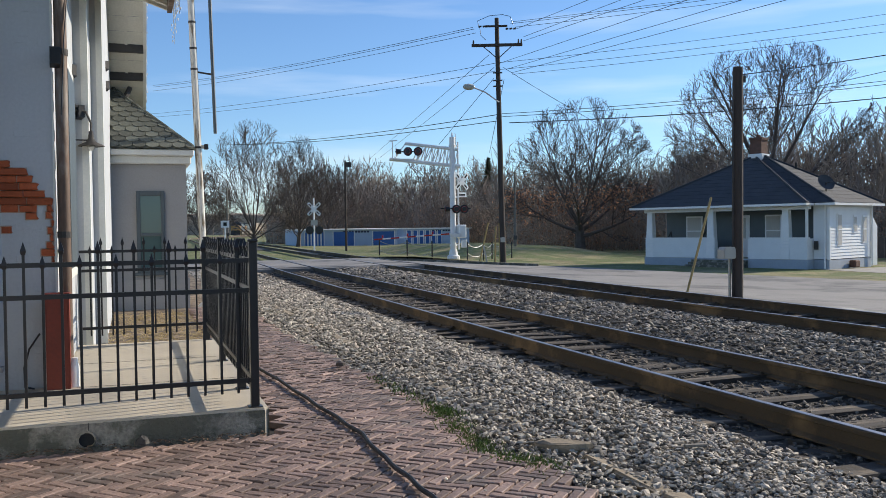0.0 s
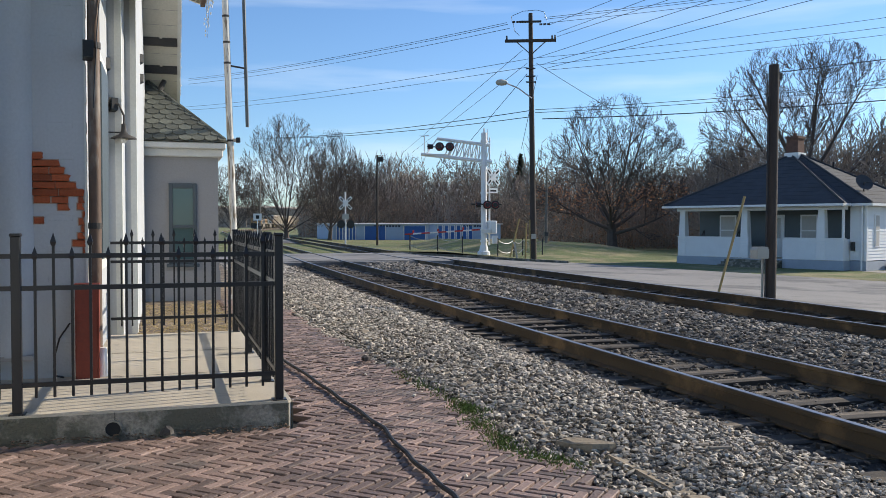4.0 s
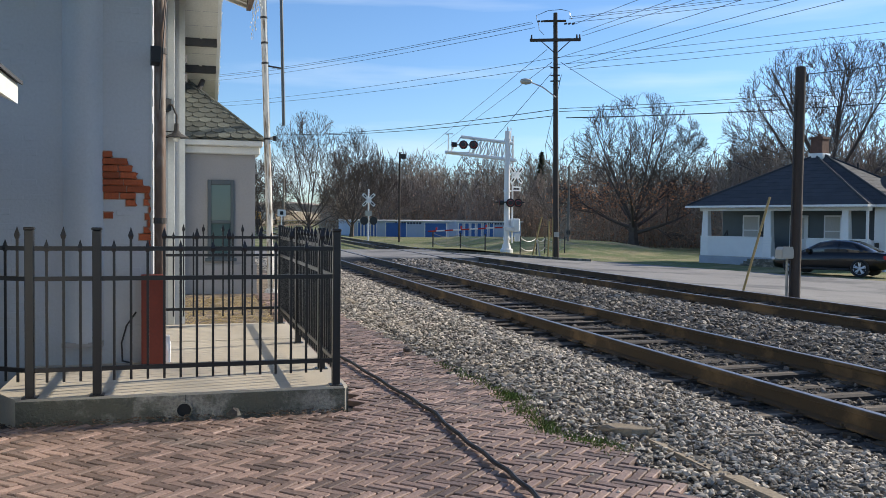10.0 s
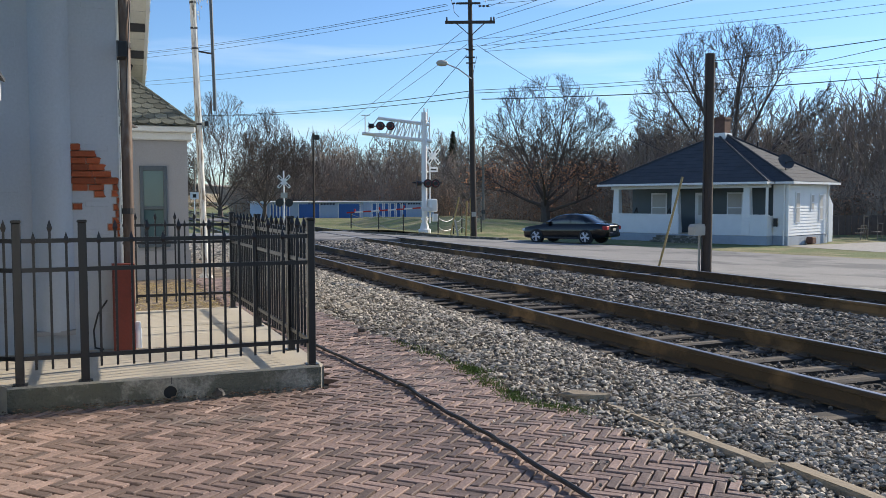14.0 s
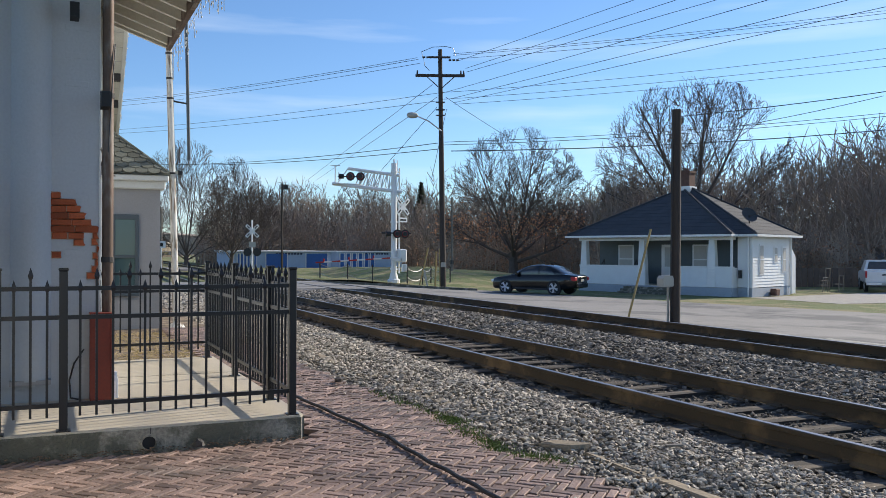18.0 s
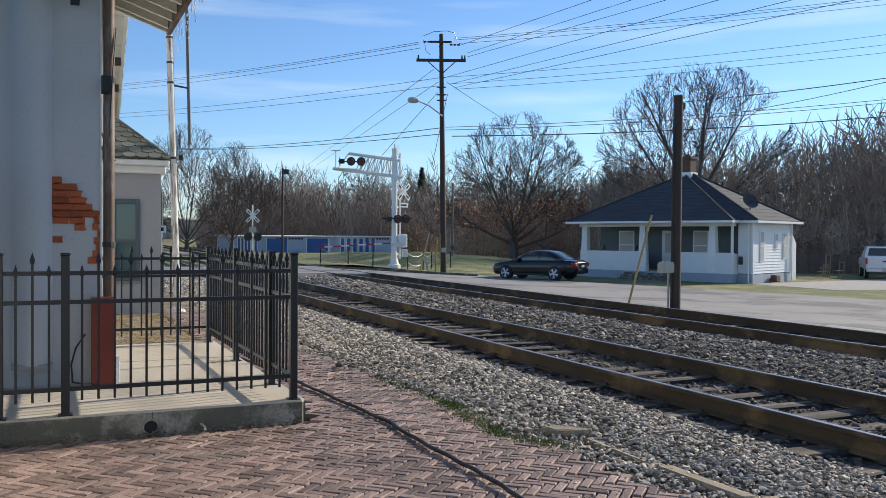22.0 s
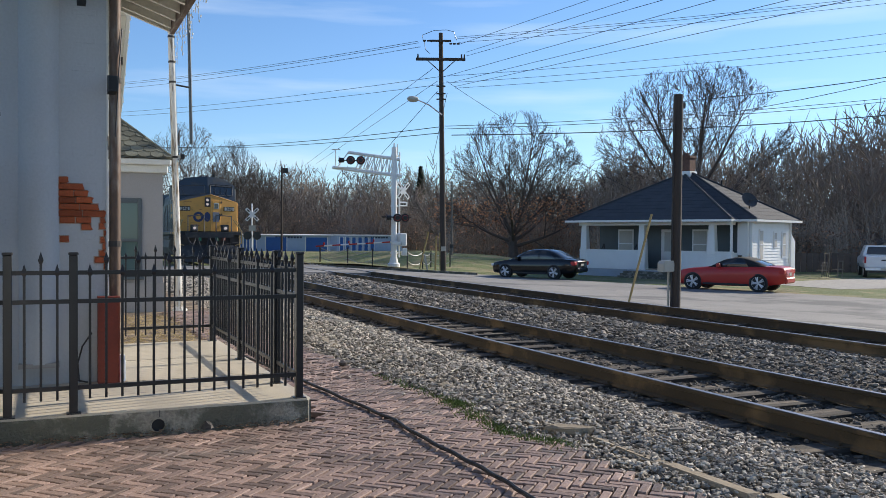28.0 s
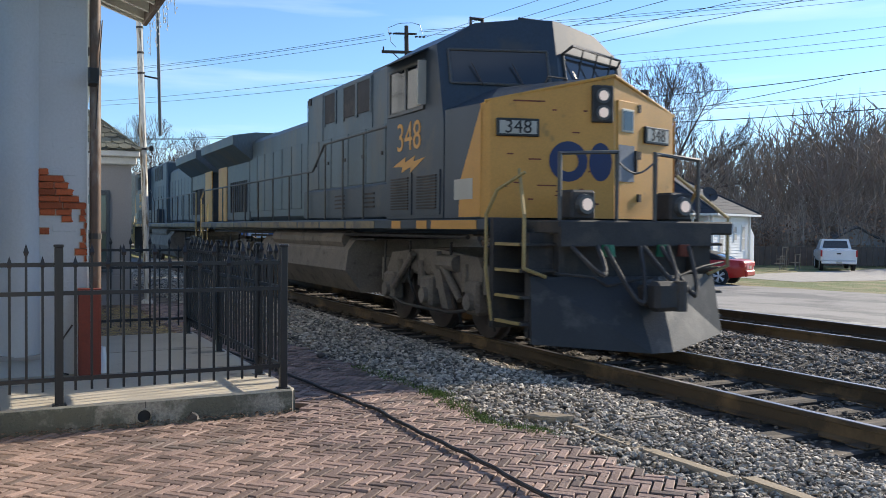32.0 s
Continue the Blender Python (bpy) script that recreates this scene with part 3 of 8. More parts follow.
def eaves():
    # near roof: soffit boards, rafters, fascia
    s = Shape()
    s.add([(1.48, 2.5, 4.32), (1.48, 12.7, 4.32), (-4, 12.7, 6.2), (-4, 2.5, 6.2), (1.48, 2.5, 4.42), (1.48, 12.7, 4.42), (-4, 12.7, 6.3), (-4, 2.5, 6.3)], [(0, 1, 2, 3), (4, 5, 6, 7), (0, 1, 5, 4), (1, 2, 6, 5), (2, 3, 7, 6), (3, 0, 4, 7)])
    roof = setting("roof_main", s, SOFFIT, "broad wooden eaves painted cream underneath", "roof")
    for k in range(22):
        y = 2.7 + k * 0.465
        part("rafter", Shape().add([(1.46, y, 4.16), (0.3, y, 4.56), (0.3, y, 4.72), (1.46, y, 4.32), (1.46, y + 0.07, 4.16), (0.3, y + 0.07, 4.56), (0.3, y + 0.07, 4.72), (1.46, y + 0.07, 4.32)], [(0, 1, 2, 3), (4, 5, 6, 7), (0, 1, 5, 4), (1, 2, 6, 5), (2, 3, 7, 6), (3, 0, 4, 7)]), SOFFIT, roof)
    roof.location = (0.06, 0.4, 0.25)
    part("fascia", Shape().box(1.47, 2.5, 4.12, 1.53, 12.72, 4.42), PIPE, roof, "dark weathered fascia board")
    part("end_board", Shape().add([(1.5, 12.68, 4.14), (-4, 12.68, 6.05), (-4, 12.68, 6.3), (1.5, 12.68, 4.42), (1.5, 12.74, 4.14), (-4, 12.74, 6.05), (-4, 12.74, 6.3), (1.5, 12.74, 4.42)], [(0, 1, 2, 3), (4, 5, 6, 7), (0, 1, 5, 4), (1, 2, 6, 5), (2, 3, 7, 6), (3, 0, 4, 7)]), SOFFIT, roof)
    part("roof_cover", Shape().add([(1.6, 2.5, 4.43), (1.6, 12.8, 4.43), (-4, 12.8, 6.36), (-4, 2.5, 6.36), (1.6, 2.5, 4.47), (1.6, 12.8, 4.47), (-4, 12.8, 6.4), (-4, 2.5, 6.4)], [(0, 1, 2, 3), (4, 5, 6, 7), (0, 1, 5, 4), (1, 2, 6, 5), (2, 3, 7, 6), (3, 0, 4, 7)]), SHINGLE, roof)
    part("rafter_plate", Shape().box(0.36, 8.0, 4.3, 0.5, 12.6, 4.5), SOFFIT, roof)
    # far rake: boarded underside with dark brackets
    def at_y(y):
        return 3.98 + (20.0 - y) * 0.72
    s = Shape()
    s.prism([(20.1, at_y(20.1)), (12.7, at_y(12.7)), (12.7, at_y(12.7) + 0.12), (20.1, at_y(20.1) + 0.12)], "x", 0.6, 1.32)
    rake = setting("roof_rake", s, SOFFIT, "cream boarded underside of the gable overhang", "roof")
    for k in range(24):
        y = 12.9 + k * 0.3
        part("board_joint", Shape().box(0.66, y, at_y(y) - 0.006, 1.3, y + 0.012, at_y(y) + 0.03), WALLG, rake)
    part("batten", Shape().prism([(20.1, at_y(20.1) - 0.03), (12.7, at_y(12.7) - 0.03), (12.7, at_y(12.7)), (20.1, at_y(20.1))], "x", 0.97, 1.02), SOFFIT, rake)
    part("bargeboard", Shape().prism([(20.1, at_y(20.1) - 0.08), (12.7, at_y(12.7) - 0.08), (12.7, at_y(12.7) + 0.16), (20.1, at_y(20.1) + 0.16)], "x", 1.3, 1.36), TRIMW, rake, "white bargeboard")
    for y in (18.55, 19.15):
        part("bracket", Shape().box(0.66, y, at_y(y) - 0.16, 1.3, y + 0.1, at_y(y) - 0.01), STEEL, rake, "dark timber bracket")
    for name, xs, y0, y1, zf in (("near", 1.54, 8.2, 12.6, None), ("far", 1.37, 14.0, 19.8, True)):
        t = thing("icicle_lights", pose(0.06, 0.4, 0.25) if name == "near" else pose(0, 0, 0), "white dangling string of unlit icicle lights", "string lights", "icicle lights")
        rng = random.Random(len(name))
        n = 16 if name == "near" else 20
        for k in range(n):
            y = y0 + (y1 - y0) * (k + 0.5) / n
            z = 4.14 if zf is None else at_y(y) - 0.05
            L = rng.uniform(0.12, 0.5) if name == "near" else rng.uniform(0.05, 0.18)
            s = Shape()
            s.rod((xs, y, z), (xs + rng.gauss(0, 0.01), y + rng.gauss(0, 0.02), z - L), 0.004, 0.004, 4)
            for j in range(int(L / 0.05)):
                p = (xs + rng.gauss(0, 0.012), y + rng.gauss(0, 0.02), z - 0.03 - j * 0.05)
                s.rod(p, (p[0], p[1] + rng.gauss(0, 0.01), p[2] - 0.03), 0.009, 0.004, 5)
            part("strand", s, BULB, t)
        part("lead", Shape().rod((xs, y0, 4.15 if zf is None else at_y(y0) - 0.03), (xs, y1, 4.15 if zf is None else at_y(y1) - 0.03), 0.006, 0.006, 4), BULB, t)


eaves()


def bay():
    s = Shape().box(0.68, 18.27, -0.12, 2.03, 24, 2.8)
    b = setting("wall_bay", s, WALLG, "grey stucco bay of the depot with a tall window", "wall")
    part("plinth", Shape().box(0.66, 18.23, -0.12, 2.06, 18.27, 0.55), WALLG, b)
    part("cornice", Shape().box(0.6, 18.06, 2.87, 2.17, 24.2, 2.99, 0.02).box(0.6, 18.17, 2.72, 2.12, 24.1, 2.88, 0.02), TRIMW, b, "white moulded cornice")
    w = thing("window_1", pose(1.37, 18.27, 0), "tall grey framed window in the bay", "window", kind="structure")
    for x0, x1, z0, z1, n in ((-0.255, -0.185, 0.68, 2.215, "jamb"), (0.185, 0.255, 0.68, 2.215, "jamb"), (-0.185, 0.185, 2.12, 2.215, "head"), (-0.185, 0.185, 1.36, 1.42, "meeting_rail"), (-0.185, 0.185, 0.68, 0.77, "bottom_rail")):
        part(n, Shape().box(x0, -0.05, z0, x1, 0.02, z1, 0.006), FRAMEG, w)
    part("pane", Shape().box(-0.19, -0.022, 1.41, 0.19, -0.016, 2.13), BAYGLASS, w, "pane tinted teal for the sky seen in it")
    part("pane", Shape().box(-0.19, -0.012, 0.76, 0.19, -0.006, 1.37), BAYGLASS, w, "pane tinted teal for the sky seen in it")
    part("sill", Shape().box(-0.3, -0.1, 0.62, 0.3, 0.01, 0.68, 0.008), FRAMEG, w)
    # hipped roof with scalloped shingles
    a, c, d = Vector((2.2, 18.03, 3.0)), Vector((0.6, 18.03, 3.0)), Vector((0.6, 19.6, 4.36))
    hipTop = Vector((0.72, 19.55, 4.32))
    s = Shape().add([a, c, d, hipTop, (2.2, 24.2, 3.0), (0.72, 24.2, 4.32), (0.6, 24.2, 3.0)], [(0, 1, 2, 3), (0, 3, 5, 4), (1, 0, 4, 6)])
    r = setting("roof_bay", s, SHINGLE, "green fish-scale shingle roof over the bay", "roof")
    u = Vector((1, 0, 0))
    up = (d - c).normalized()
    n = u.cross(up).normalized()
    if n.y > 0:
        n = -n
    wd, ht = 0.235, 0.165
    one = None
    m0 = Matrix((u, up, n)).transposed().to_4x4()
    prof = [(-wd / 2 + 0.006, ht * 1.25), (-wd / 2 + 0.006, 0.06), (-wd * 0.3, 0.012), (0, -0.012), (wd * 0.3, 0.012), (wd / 2 - 0.006, 0.06), (wd / 2 - 0.006, ht * 1.25)]
    for row in range(12):
        h = row * ht
        for k in range(8):
            x = 0.6 + 0.12 + k * wd + (wd / 2 if row % 2 else 0)
            p = c + up * h + u * (x - 0.6)
            edge = 2.2 - (2.2 - 0.72) * (p.z - 3.0) / (4.32 - 3.0)
            if x - wd / 2 > edge - 0.03 or p.z > 4.28:
                continue
            slope = (2.2 - 0.72) / (4.32 - 3.0) * up.z
            if x + wd / 2 > edge - slope * ht * 1.25:
                cut = [(min(px, edge - slope * py - x), py) for px, py in prof]
                m = Matrix.Translation(p + n * 0.026) @ m0 @ pose(0, 0, 0, -4.5, 0, 0)
                part("shingle", Shape().prism(cut, "z", 0, 0.012), SHINGLE, r, at=m)
                continue
            m = Matrix.Translation(p + n * 0.026) @ m0 @ pose(0, 0, 0, -4.5, 0, 0)
            if one is None:
                one = part("shingle", Shape().prism(prof, "z", 0, 0.012), SHINGLE, r, at=m)
            else:
                twin(one, "shingle", r, m)
    cap = None
    for k in range(14):
        p = a.lerp(hipTop, (k + 0.5) / 14)
        q = a.lerp(hipTop, (k + 1.45) / 14)
        s = Shape().rod(p + n * 0.012, q + n * 0.018, 0.036, 0.03, 6)
        part("hip_cap", s, SHINGLE, r)
    part("ridge_fitting", Shape().rod((0.95, 19.3, 4.07), (1.05, 19.4, 4.32), 0.06, 0.05), STEEL, r)


bay()


def pole_and_pipe():
    t = thing("light_pole", pose(2.36, 18.35, -0.06, 0, -1.7, 0), "peeling white metal pole beside the depot", "pole")
    part("shaft", Shape().rod((0, 0, 0), (0, 0, 9.5), 0.066, 0.06, 14), PEEL, t, smooth=True)
    part("base", Shape().lathe([(0.16, 0), (0.16, 0.05), (0.1, 0.12)], n=14), PEEL, t)
    part("foot_pad", Shape().box(-0.25, -0.2, -0.04, 0.3, 0.2, 0.01), OLDCONC, t)
    for z in (3.1, 4.6, 5.0, 5.5, 6.0):
        part("band", Shape().rod((0, 0, z), (0, 0, z + 0.04), 0.07, 0.07, 14), STEEL, t)
    fl = part("floodlight", Shape().box(0.11, -0.06, 3.08, 0.19, 0.05, 3.18, 0.01), BLACK, t, "small black floodlight")
    part("arm", Shape().box(0.05, -0.04, 3.1, 0.12, 0.03, 3.16), BOARD, fl)
    p = thing("hanging_pipe", pose(2.58, 18.4, 0), "thin dark pipe held off the pole by a bracket", "pipe")
    part("tube", Shape().rod((0.02, 0, 3.34), (-0.12, 0, 9.5), 0.034, 0.034, 10), FRAMEG, p)
    part("bracket", Shape().rod((-0.36, -0.03, 4.52), (0, 0, 4.48), 0.018), STEEL, p)
    s = Shape().box(0.45, 11.45, -0.12, 3.0, 34, -0.028)
    setting("yard", s, STRAW, "straw-covered bare dirt beside the depot", "ground")
    st = Shape()
    rng = random.Random(9)
    for k in range(1500):
        x, y = rng.uniform(0.7, 2.3), rng.uniform(11.6, 17.4)
        a = rng.uniform(0, math.pi)
        L = rng.uniform(0.05, 0.16)
        d = Vector((math.cos(a), math.sin(a), rng.uniform(-0.1, 0.4))) * L
        st.rod((x, y, -0.025), (x + d.x, y + d.y, -0.02 + abs(d.z)), 0.004, 0.002, 3, caps=False)
    ob = new("straw", raw_mesh("straw", st))
    ob.data.materials.append(stuff("dry straw", (0.45, 0.34, 0.16), 0.9, vary=0.2, bump=0, tone=0.3))
    tagged(ob, "loose dry straw on the dirt", "straw", kind="stuff")


pole_and_pipe()


def shelter():
    t = thing("shelter", pose(-0.55, 7.0, 0), "small white shelter with a dark door and overhanging roof", "shelter")
    part("wall", Shape().box(-2.6, -2.9, 0, -0.02, 0, 2.3), WHITE, t)
    part("door_frame", Shape().box(-0.03, -1.3, 0, 0.02, -0.12, 2.15).box(-0.02, -0.06, 0, 0.03, 0.02, 2.3), TRIMW, t)
    part("frieze", Shape().box(-0.03, -2.9, 2.12, 0.0, 0.0, 2.3), FRAMEG, t)
    rf = part("roof", Shape().add([(0.14, -3.2, 2.24), (0.14, 0.18, 2.24), (-1.3, 0.18, 2.85), (-1.3, -3.2, 2.85), (0.14, -3.2, 2.38), (0.14, 0.18, 2.38), (-1.3, 0.18, 3.0), (-1.3, -3.2, 3.0)], [(0, 1, 2, 3), (4, 5, 6, 7), (0, 1, 5, 4), (1, 2, 6, 5), (2, 3, 7, 6), (3, 0, 4, 7)]), TRIMW, t, "white roof edge")
    part("roof_cover", Shape().add([(0.17, -3.25, 2.375), (0.17, 0.21, 2.375), (-1.3, 0.21, 3.01), (-1.3, -3.25, 3.01), (0.17, -3.25, 2.4), (0.17, 0.21, 2.4), (-1.3, 0.21, 3.04), (-1.3, -3.25, 3.04)], [(0, 1, 2, 3), (4, 5, 6, 7), (0, 1, 5, 4), (1, 2, 6, 5), (2, 3, 7, 6), (3, 0, 4, 7)]), ROOFD, rf)
    part("alarm_box", Shape().box(-0.02, -0.55, 1.5, 0.03, -0.42, 1.66), RED, t, "small red box")
    part("switch_box", Shape().box(-0.02, -0.3, 1.32, 0.03, -0.22, 1.44), BLACK, t)


shelter()


def slab():
    s = Shape()
    s.prism([(-0.42, 7.08), (1.895, 7.08), (1.925, 7.11), (1.925, 11.46), (0.43, 11.46), (0.43, 8.6), (-0.6, 8.6), (-0.6, 7.4)], "z", -0.07, 0.166)
    ob = setting("patio_slab", s, CONCRETE, "raised concrete slab with a stained front edge", "slab")
    part("front_face", Shape().box(-0.42, 7.068, -0.07, 1.9, 7.08, 0.15), OLDCONC, ob, "stained grey concrete edge")
    part("side_face", Shape().box(1.925, 7.1, -0.07, 1.933, 11.46, 0.15), OLDCONC, ob)
    for y in (8.5, 9.9):
        part("joint", Shape().box(0.44, y, 0.1655, 1.915, y + 0.012, 0.1675), OLDCONC, ob)
    d = part("drain_pipe", Shape().lathe([(0.052, 0), (0.062, 0), (0.062, 0.03), (0.05, 0.03), (0.05, 0.005)], n=20, m=pose(0.71, 7.072, 0.045, 90, 0, 0)), OLDCONC, ob, "round drain pipe end", True)
    # Black disc in the mouth stands for the shade inside the pipe.
    part("drain_bore", Shape().rod((0.71, 7.066, 0.045), (0.71, 7.08, 0.045), 0.051, 0.051, 20), INK, d)
    part("crack", Shape().box(0.72, 7.064, 0.1, 0.724, 7.07, 0.155), INK, ob)


slab()


def fence():
    z0, zt = 0.166, 1.385
    cap = None

    def post(t, x, y):
        p = part("post", Shape().box(x - 0.03, y - 0.03, z0, x + 0.03, y + 0.03, zt - 0.03, 0.004), BLACK, t)
        part("post_cap", Shape().box(x - 0.036, y - 0.036, zt - 0.03, x + 0.036, y + 0.036, zt - 0.008, 0.006), BLACK, p)
        part("foot_plate", Shape().box(x - 0.05, y - 0.05, z0, x + 0.05, y + 0.05, z0 + 0.008), BLACK, p)

    def picket_shape(h):
        s = Shape()
        s.box(-0.009, -0.009, 0, 0.009, 0.009, h)
        s.add([(-0.012, -0.012, h), (0.012, -0.012, h), (0.012, 0.012, h), (-0.012, 0.012, h), (-0.019, -0.019, h + 0.025), (0.019, -0.019, h + 0.025), (0.019, 0.019, h + 0.025), (-0.019, 0.019, h + 0.025), (0, 0, h + 0.09)],
              [(0, 1, 5, 4), (1, 2, 6, 5), (2, 3, 7, 6), (3, 0, 4, 7), (4, 5, 8), (5, 6, 8), (6, 7, 8), (7, 4, 8), (0, 3, 2, 1)])
        return s
    first = {}
    runs = [("return", (-0.6, 7.32), (-0.335, 7.14), []), ("front", (-0.335, 7.14), (0.11, 7.14), [(-0.335, 7.14), (0.11, 7.14)]), ("front", (0.11, 7.14), (1.84, 7.14), []), ("side", (1.84, 7.14), (1.84, 11.37), [(1.84, 7.92), (1.84, 9.57)]), ("back", (0.46, 11.37), (1.84, 11.37), [])]
    for kind, a, b, posts in runs:
        t = thing("fence", pose(0, 0, 0), "black ornamental metal fence panel with spear-top pickets", "fence", "fence panels")
        a, b = Vector((*a, 0)), Vector((*b, 0))
        d = (b - a).normalized()
        L = (b - a).length
        for z in (0.36, 1.01, 1.225):
            s = Shape()
            s.box(0, -0.013, z - 0.016, L, 0.013, z + 0.016, m=pose(a.x, a.y, 0, 0, 0, math.degrees(math.atan2(d.y, d.x))))
            part("rail", s, BLACK, t)
        for x, y in posts:
            post(t, x, y)
        if kind == "side":
            post(t, 1.84, 7.14), post(t, 1.84, 11.37)
        n = int(round(L / 0.116))
        for k in range(1, n):
            p = a + d * (L * k / n)
            if any(abs(p.x - x) + abs(p.y - y) < 0.06 for x, y in posts):
                continue
            tall = k % 2 == 0
            m = pose(p.x, p.y, 0.272)
            if tall not in first:
                first[tall] = part("picket", picket_shape(1.022 if tall else 0.93), BLACK, t, at=m)
            else:
                twin(first[tall], "picket", t, m)


fence()


# ---- train ----
def lettering(name, text, height, material, parent, m, depth=0.004, label=""):
    cu = bpy.data.curves.new(name, "FONT")
    cu.body, cu.size, cu.extrude = text, height / 0.7, depth
    cu.align_x, cu.align_y = "CENTER", "CENTER"
    cu.resolution_u = 3
    tmp = bpy.data.objects.new(name, cu)
    me = bpy.data.meshes.new_from_object(tmp)
    bpy.data.objects.remove(tmp)
    bpy.data.curves.remove(cu)
    ob = new(name, me)
    me.materials.append(material)
    ob.matrix_basis = m
    ob.parent = parent
    if label:
        ob["label"] = label
    return ob




def wheelset(parent, y, r=0.49, half=0.7525, axle=True):
    s = Shape()
    prof = [(-half - 0.07, r * 0.96), (-half - 0.06, r), (-half + 0.04, r * 1.0), (-half + 0.05, r + 0.028), (-half + 0.075, r + 0.026), (-half + 0.085, r * 0.9)]
    n = 20
    for side in (-1, 1):
        v, f = [], []
        for x, rr in prof:
            v += [(side * x * -1 if side > 0 else x, rr * math.cos(k * math.tau / n), rr * math.sin(k * math.tau / n)) for k in range(n)]
        for i in range(len(prof) - 1):
            f += [(i * n + k, i * n + (k + 1) % n, (i + 1) * n + (k + 1) % n, (i + 1) * n + k) for k in range(n)]
        f += [tuple(range(n)), tuple(range((len(prof) - 1) * n, len(prof) * n))]
        s.add(v, f)
        for k in range(5):
            a = k * math.tau / 5
            s.rod((side * (half + 0.062), 0.26 * math.cos(a), 0.26 * math.sin(a)), (side * (half + 0.075), 0.26 * math.cos(a), 0.26 * math.sin(a)), 0.05, 0.05, 6)
    s.rod((-half, 0, 0), (half, 0, 0), 0.09, 0.09, 10)
    return part("wheelset", s, WHEELST, parent, smooth=True, at=pose(0, y, r))


def locomotive():
    t = thing("locomotive", pose(0, 0, 0), "dark blue and yellow diesel freight locomotive with lit headlamps", "locomotive", "train")
    # frame
    s = Shape()
    s.box(-1.5, 0.35, 1.47, 1.5, 18.1, 1.63, 0.02).box(-1.1, -0.1, 1.42, 1.1, 18.3, 1.5)
    fr = part("frame", s, NAVY, t)
    for y in (0.6, 2.05, 2.95, 4.0, 5.4, 6.8, 8.2, 9.6, 11.0, 12.4, 13.8, 15.2, 16.6):
        for sx in (-1, 1):
            part("stripe", Shape().box(sx * 1.5, y, 1.485, sx * 1.506, y + (0.34 if 2 < y < 3.5 else 1.3), 1.6), YELLOW if y < 3.5 else RUST, fr, "faded reflective sill stripe")
    # nose: two broad facets that meet in a crease
    left, right, cx = (-1.5, 0.42), (1.5, 0.48), (0.12, 0.0)
    lo = 1.63
    v = [(-1.5, 1.5, lo), (-1.5, 0.5, lo), (-1.42, 0.4, lo), (0.12, 0, lo), (1.42, 0.42, lo), (1.5, 0.52, lo), (1.5, 1.5, lo),
         (-1.5, 1.5, 3.05), (-1.5, 0.53, 3.02), (-1.42, 0.43, 3.05), (0.12, 0.03, 3.4), (1.42, 0.45, 3.05), (1.5, 0.55, 3.02), (1.5, 1.5, 3.05),
         (-0.9, 1.15, 3.34), (0.1, 1.05, 3.5), (0.9, 1.15, 3.34)]
    nose = part("nose", Shape().add(v, [(1, 2, 9, 8), (2, 3, 10, 9), (3, 4, 11, 10), (4, 5, 12, 11)]), YELLOW, t, "faded yellow low nose with scratches")
    part("nose_top", Shape().add(v, [(0, 1, 8, 7), (5, 6, 13, 12), (7, 8, 14), (8, 9, 14), (9, 10, 15, 14), (10, 11, 16, 15), (11, 12, 16), (12, 13, 16), (0, 6, 5, 4, 3, 2, 1), (7, 14, 15, 16, 13)]), NAVY, nose, "dark blue top and sides of the nose")
    part("edge_bead", Shape().tube([(-1.47, 0.47, 3.04), (0.12, 0.02, 3.41), (1.47, 0.49, 3.04)], 0.022, 6), YELLOW, nose)

    def facet(side, u, z, off=0.006):
        """A place on a nose facet, u metres out from the crease."""
        a, b = (Vector((0.12, 0, 0)), Vector((-1.42, 0.4, 0))) if side < 0 else (Vector((0.12, 0, 0)), Vector((1.42, 0.42, 0)))
        d = (b - a).normalized()
        n = Vector((d.y, -d.x, 0)) if side > 0 else Vector((-d.y, d.x, 0))
        p = a + d * u + n * off
        lean = (z - lo) / 1.73 * 0.03
        return Vector((p.x, p.y + lean, z))

    def facet_pose(side, u, z, off=0.006):
        a, b = (Vector((0.12, 0, 0)), Vector((-1.42, 0.4, 0))) if side < 0 else (Vector((0.12, 0, 0)), Vector((1.42, 0.42, 0)))
        ang = math.degrees(math.atan2((b - a).y, (b - a).x))
        turn = ang if side > 0 else ang + 180
        p = facet(side, u, z, off)
        return pose(p.x, p.y, p.z, 90, 0, turn)

    def panel(side, u0, u1, z0, z1, off=0.006, b=0.0):
        sh = Shape()
        sh.box(-(u1 - u0) / 2, -(z1 - z0) / 2, -0.02, (u1 - u0) / 2, (z1 - z0) / 2, off, b)
        m = facet_pose(side, (u0 + u1) / 2, (z0 + z1) / 2, 0.0)
        out = Shape()
        out.add(sh.v, sh.f, m)
        return out

    for side, u0, u1 in ((-1, 0.98, 1.52), (1, 0.66, 1.22)):
        b = part("number_board", panel(side, u0, u1, 2.62, 2.84, 0.035, 0.01), BLACK, nose, "black framed number board")
        part("board_face", panel(side, u0 + 0.035, u1 - 0.035, 2.65, 2.81, 0.04), BOARD, b, "pale number board face")
        lettering("number", "348", 0.165, INK, b, facet_pose(side, (u0 + u1) / 2, 2.73, 0.042), 0.003)
    # emblem as plain blue shapes: a ring, a disc, a faded block
    ring = Shape()
    n = 24
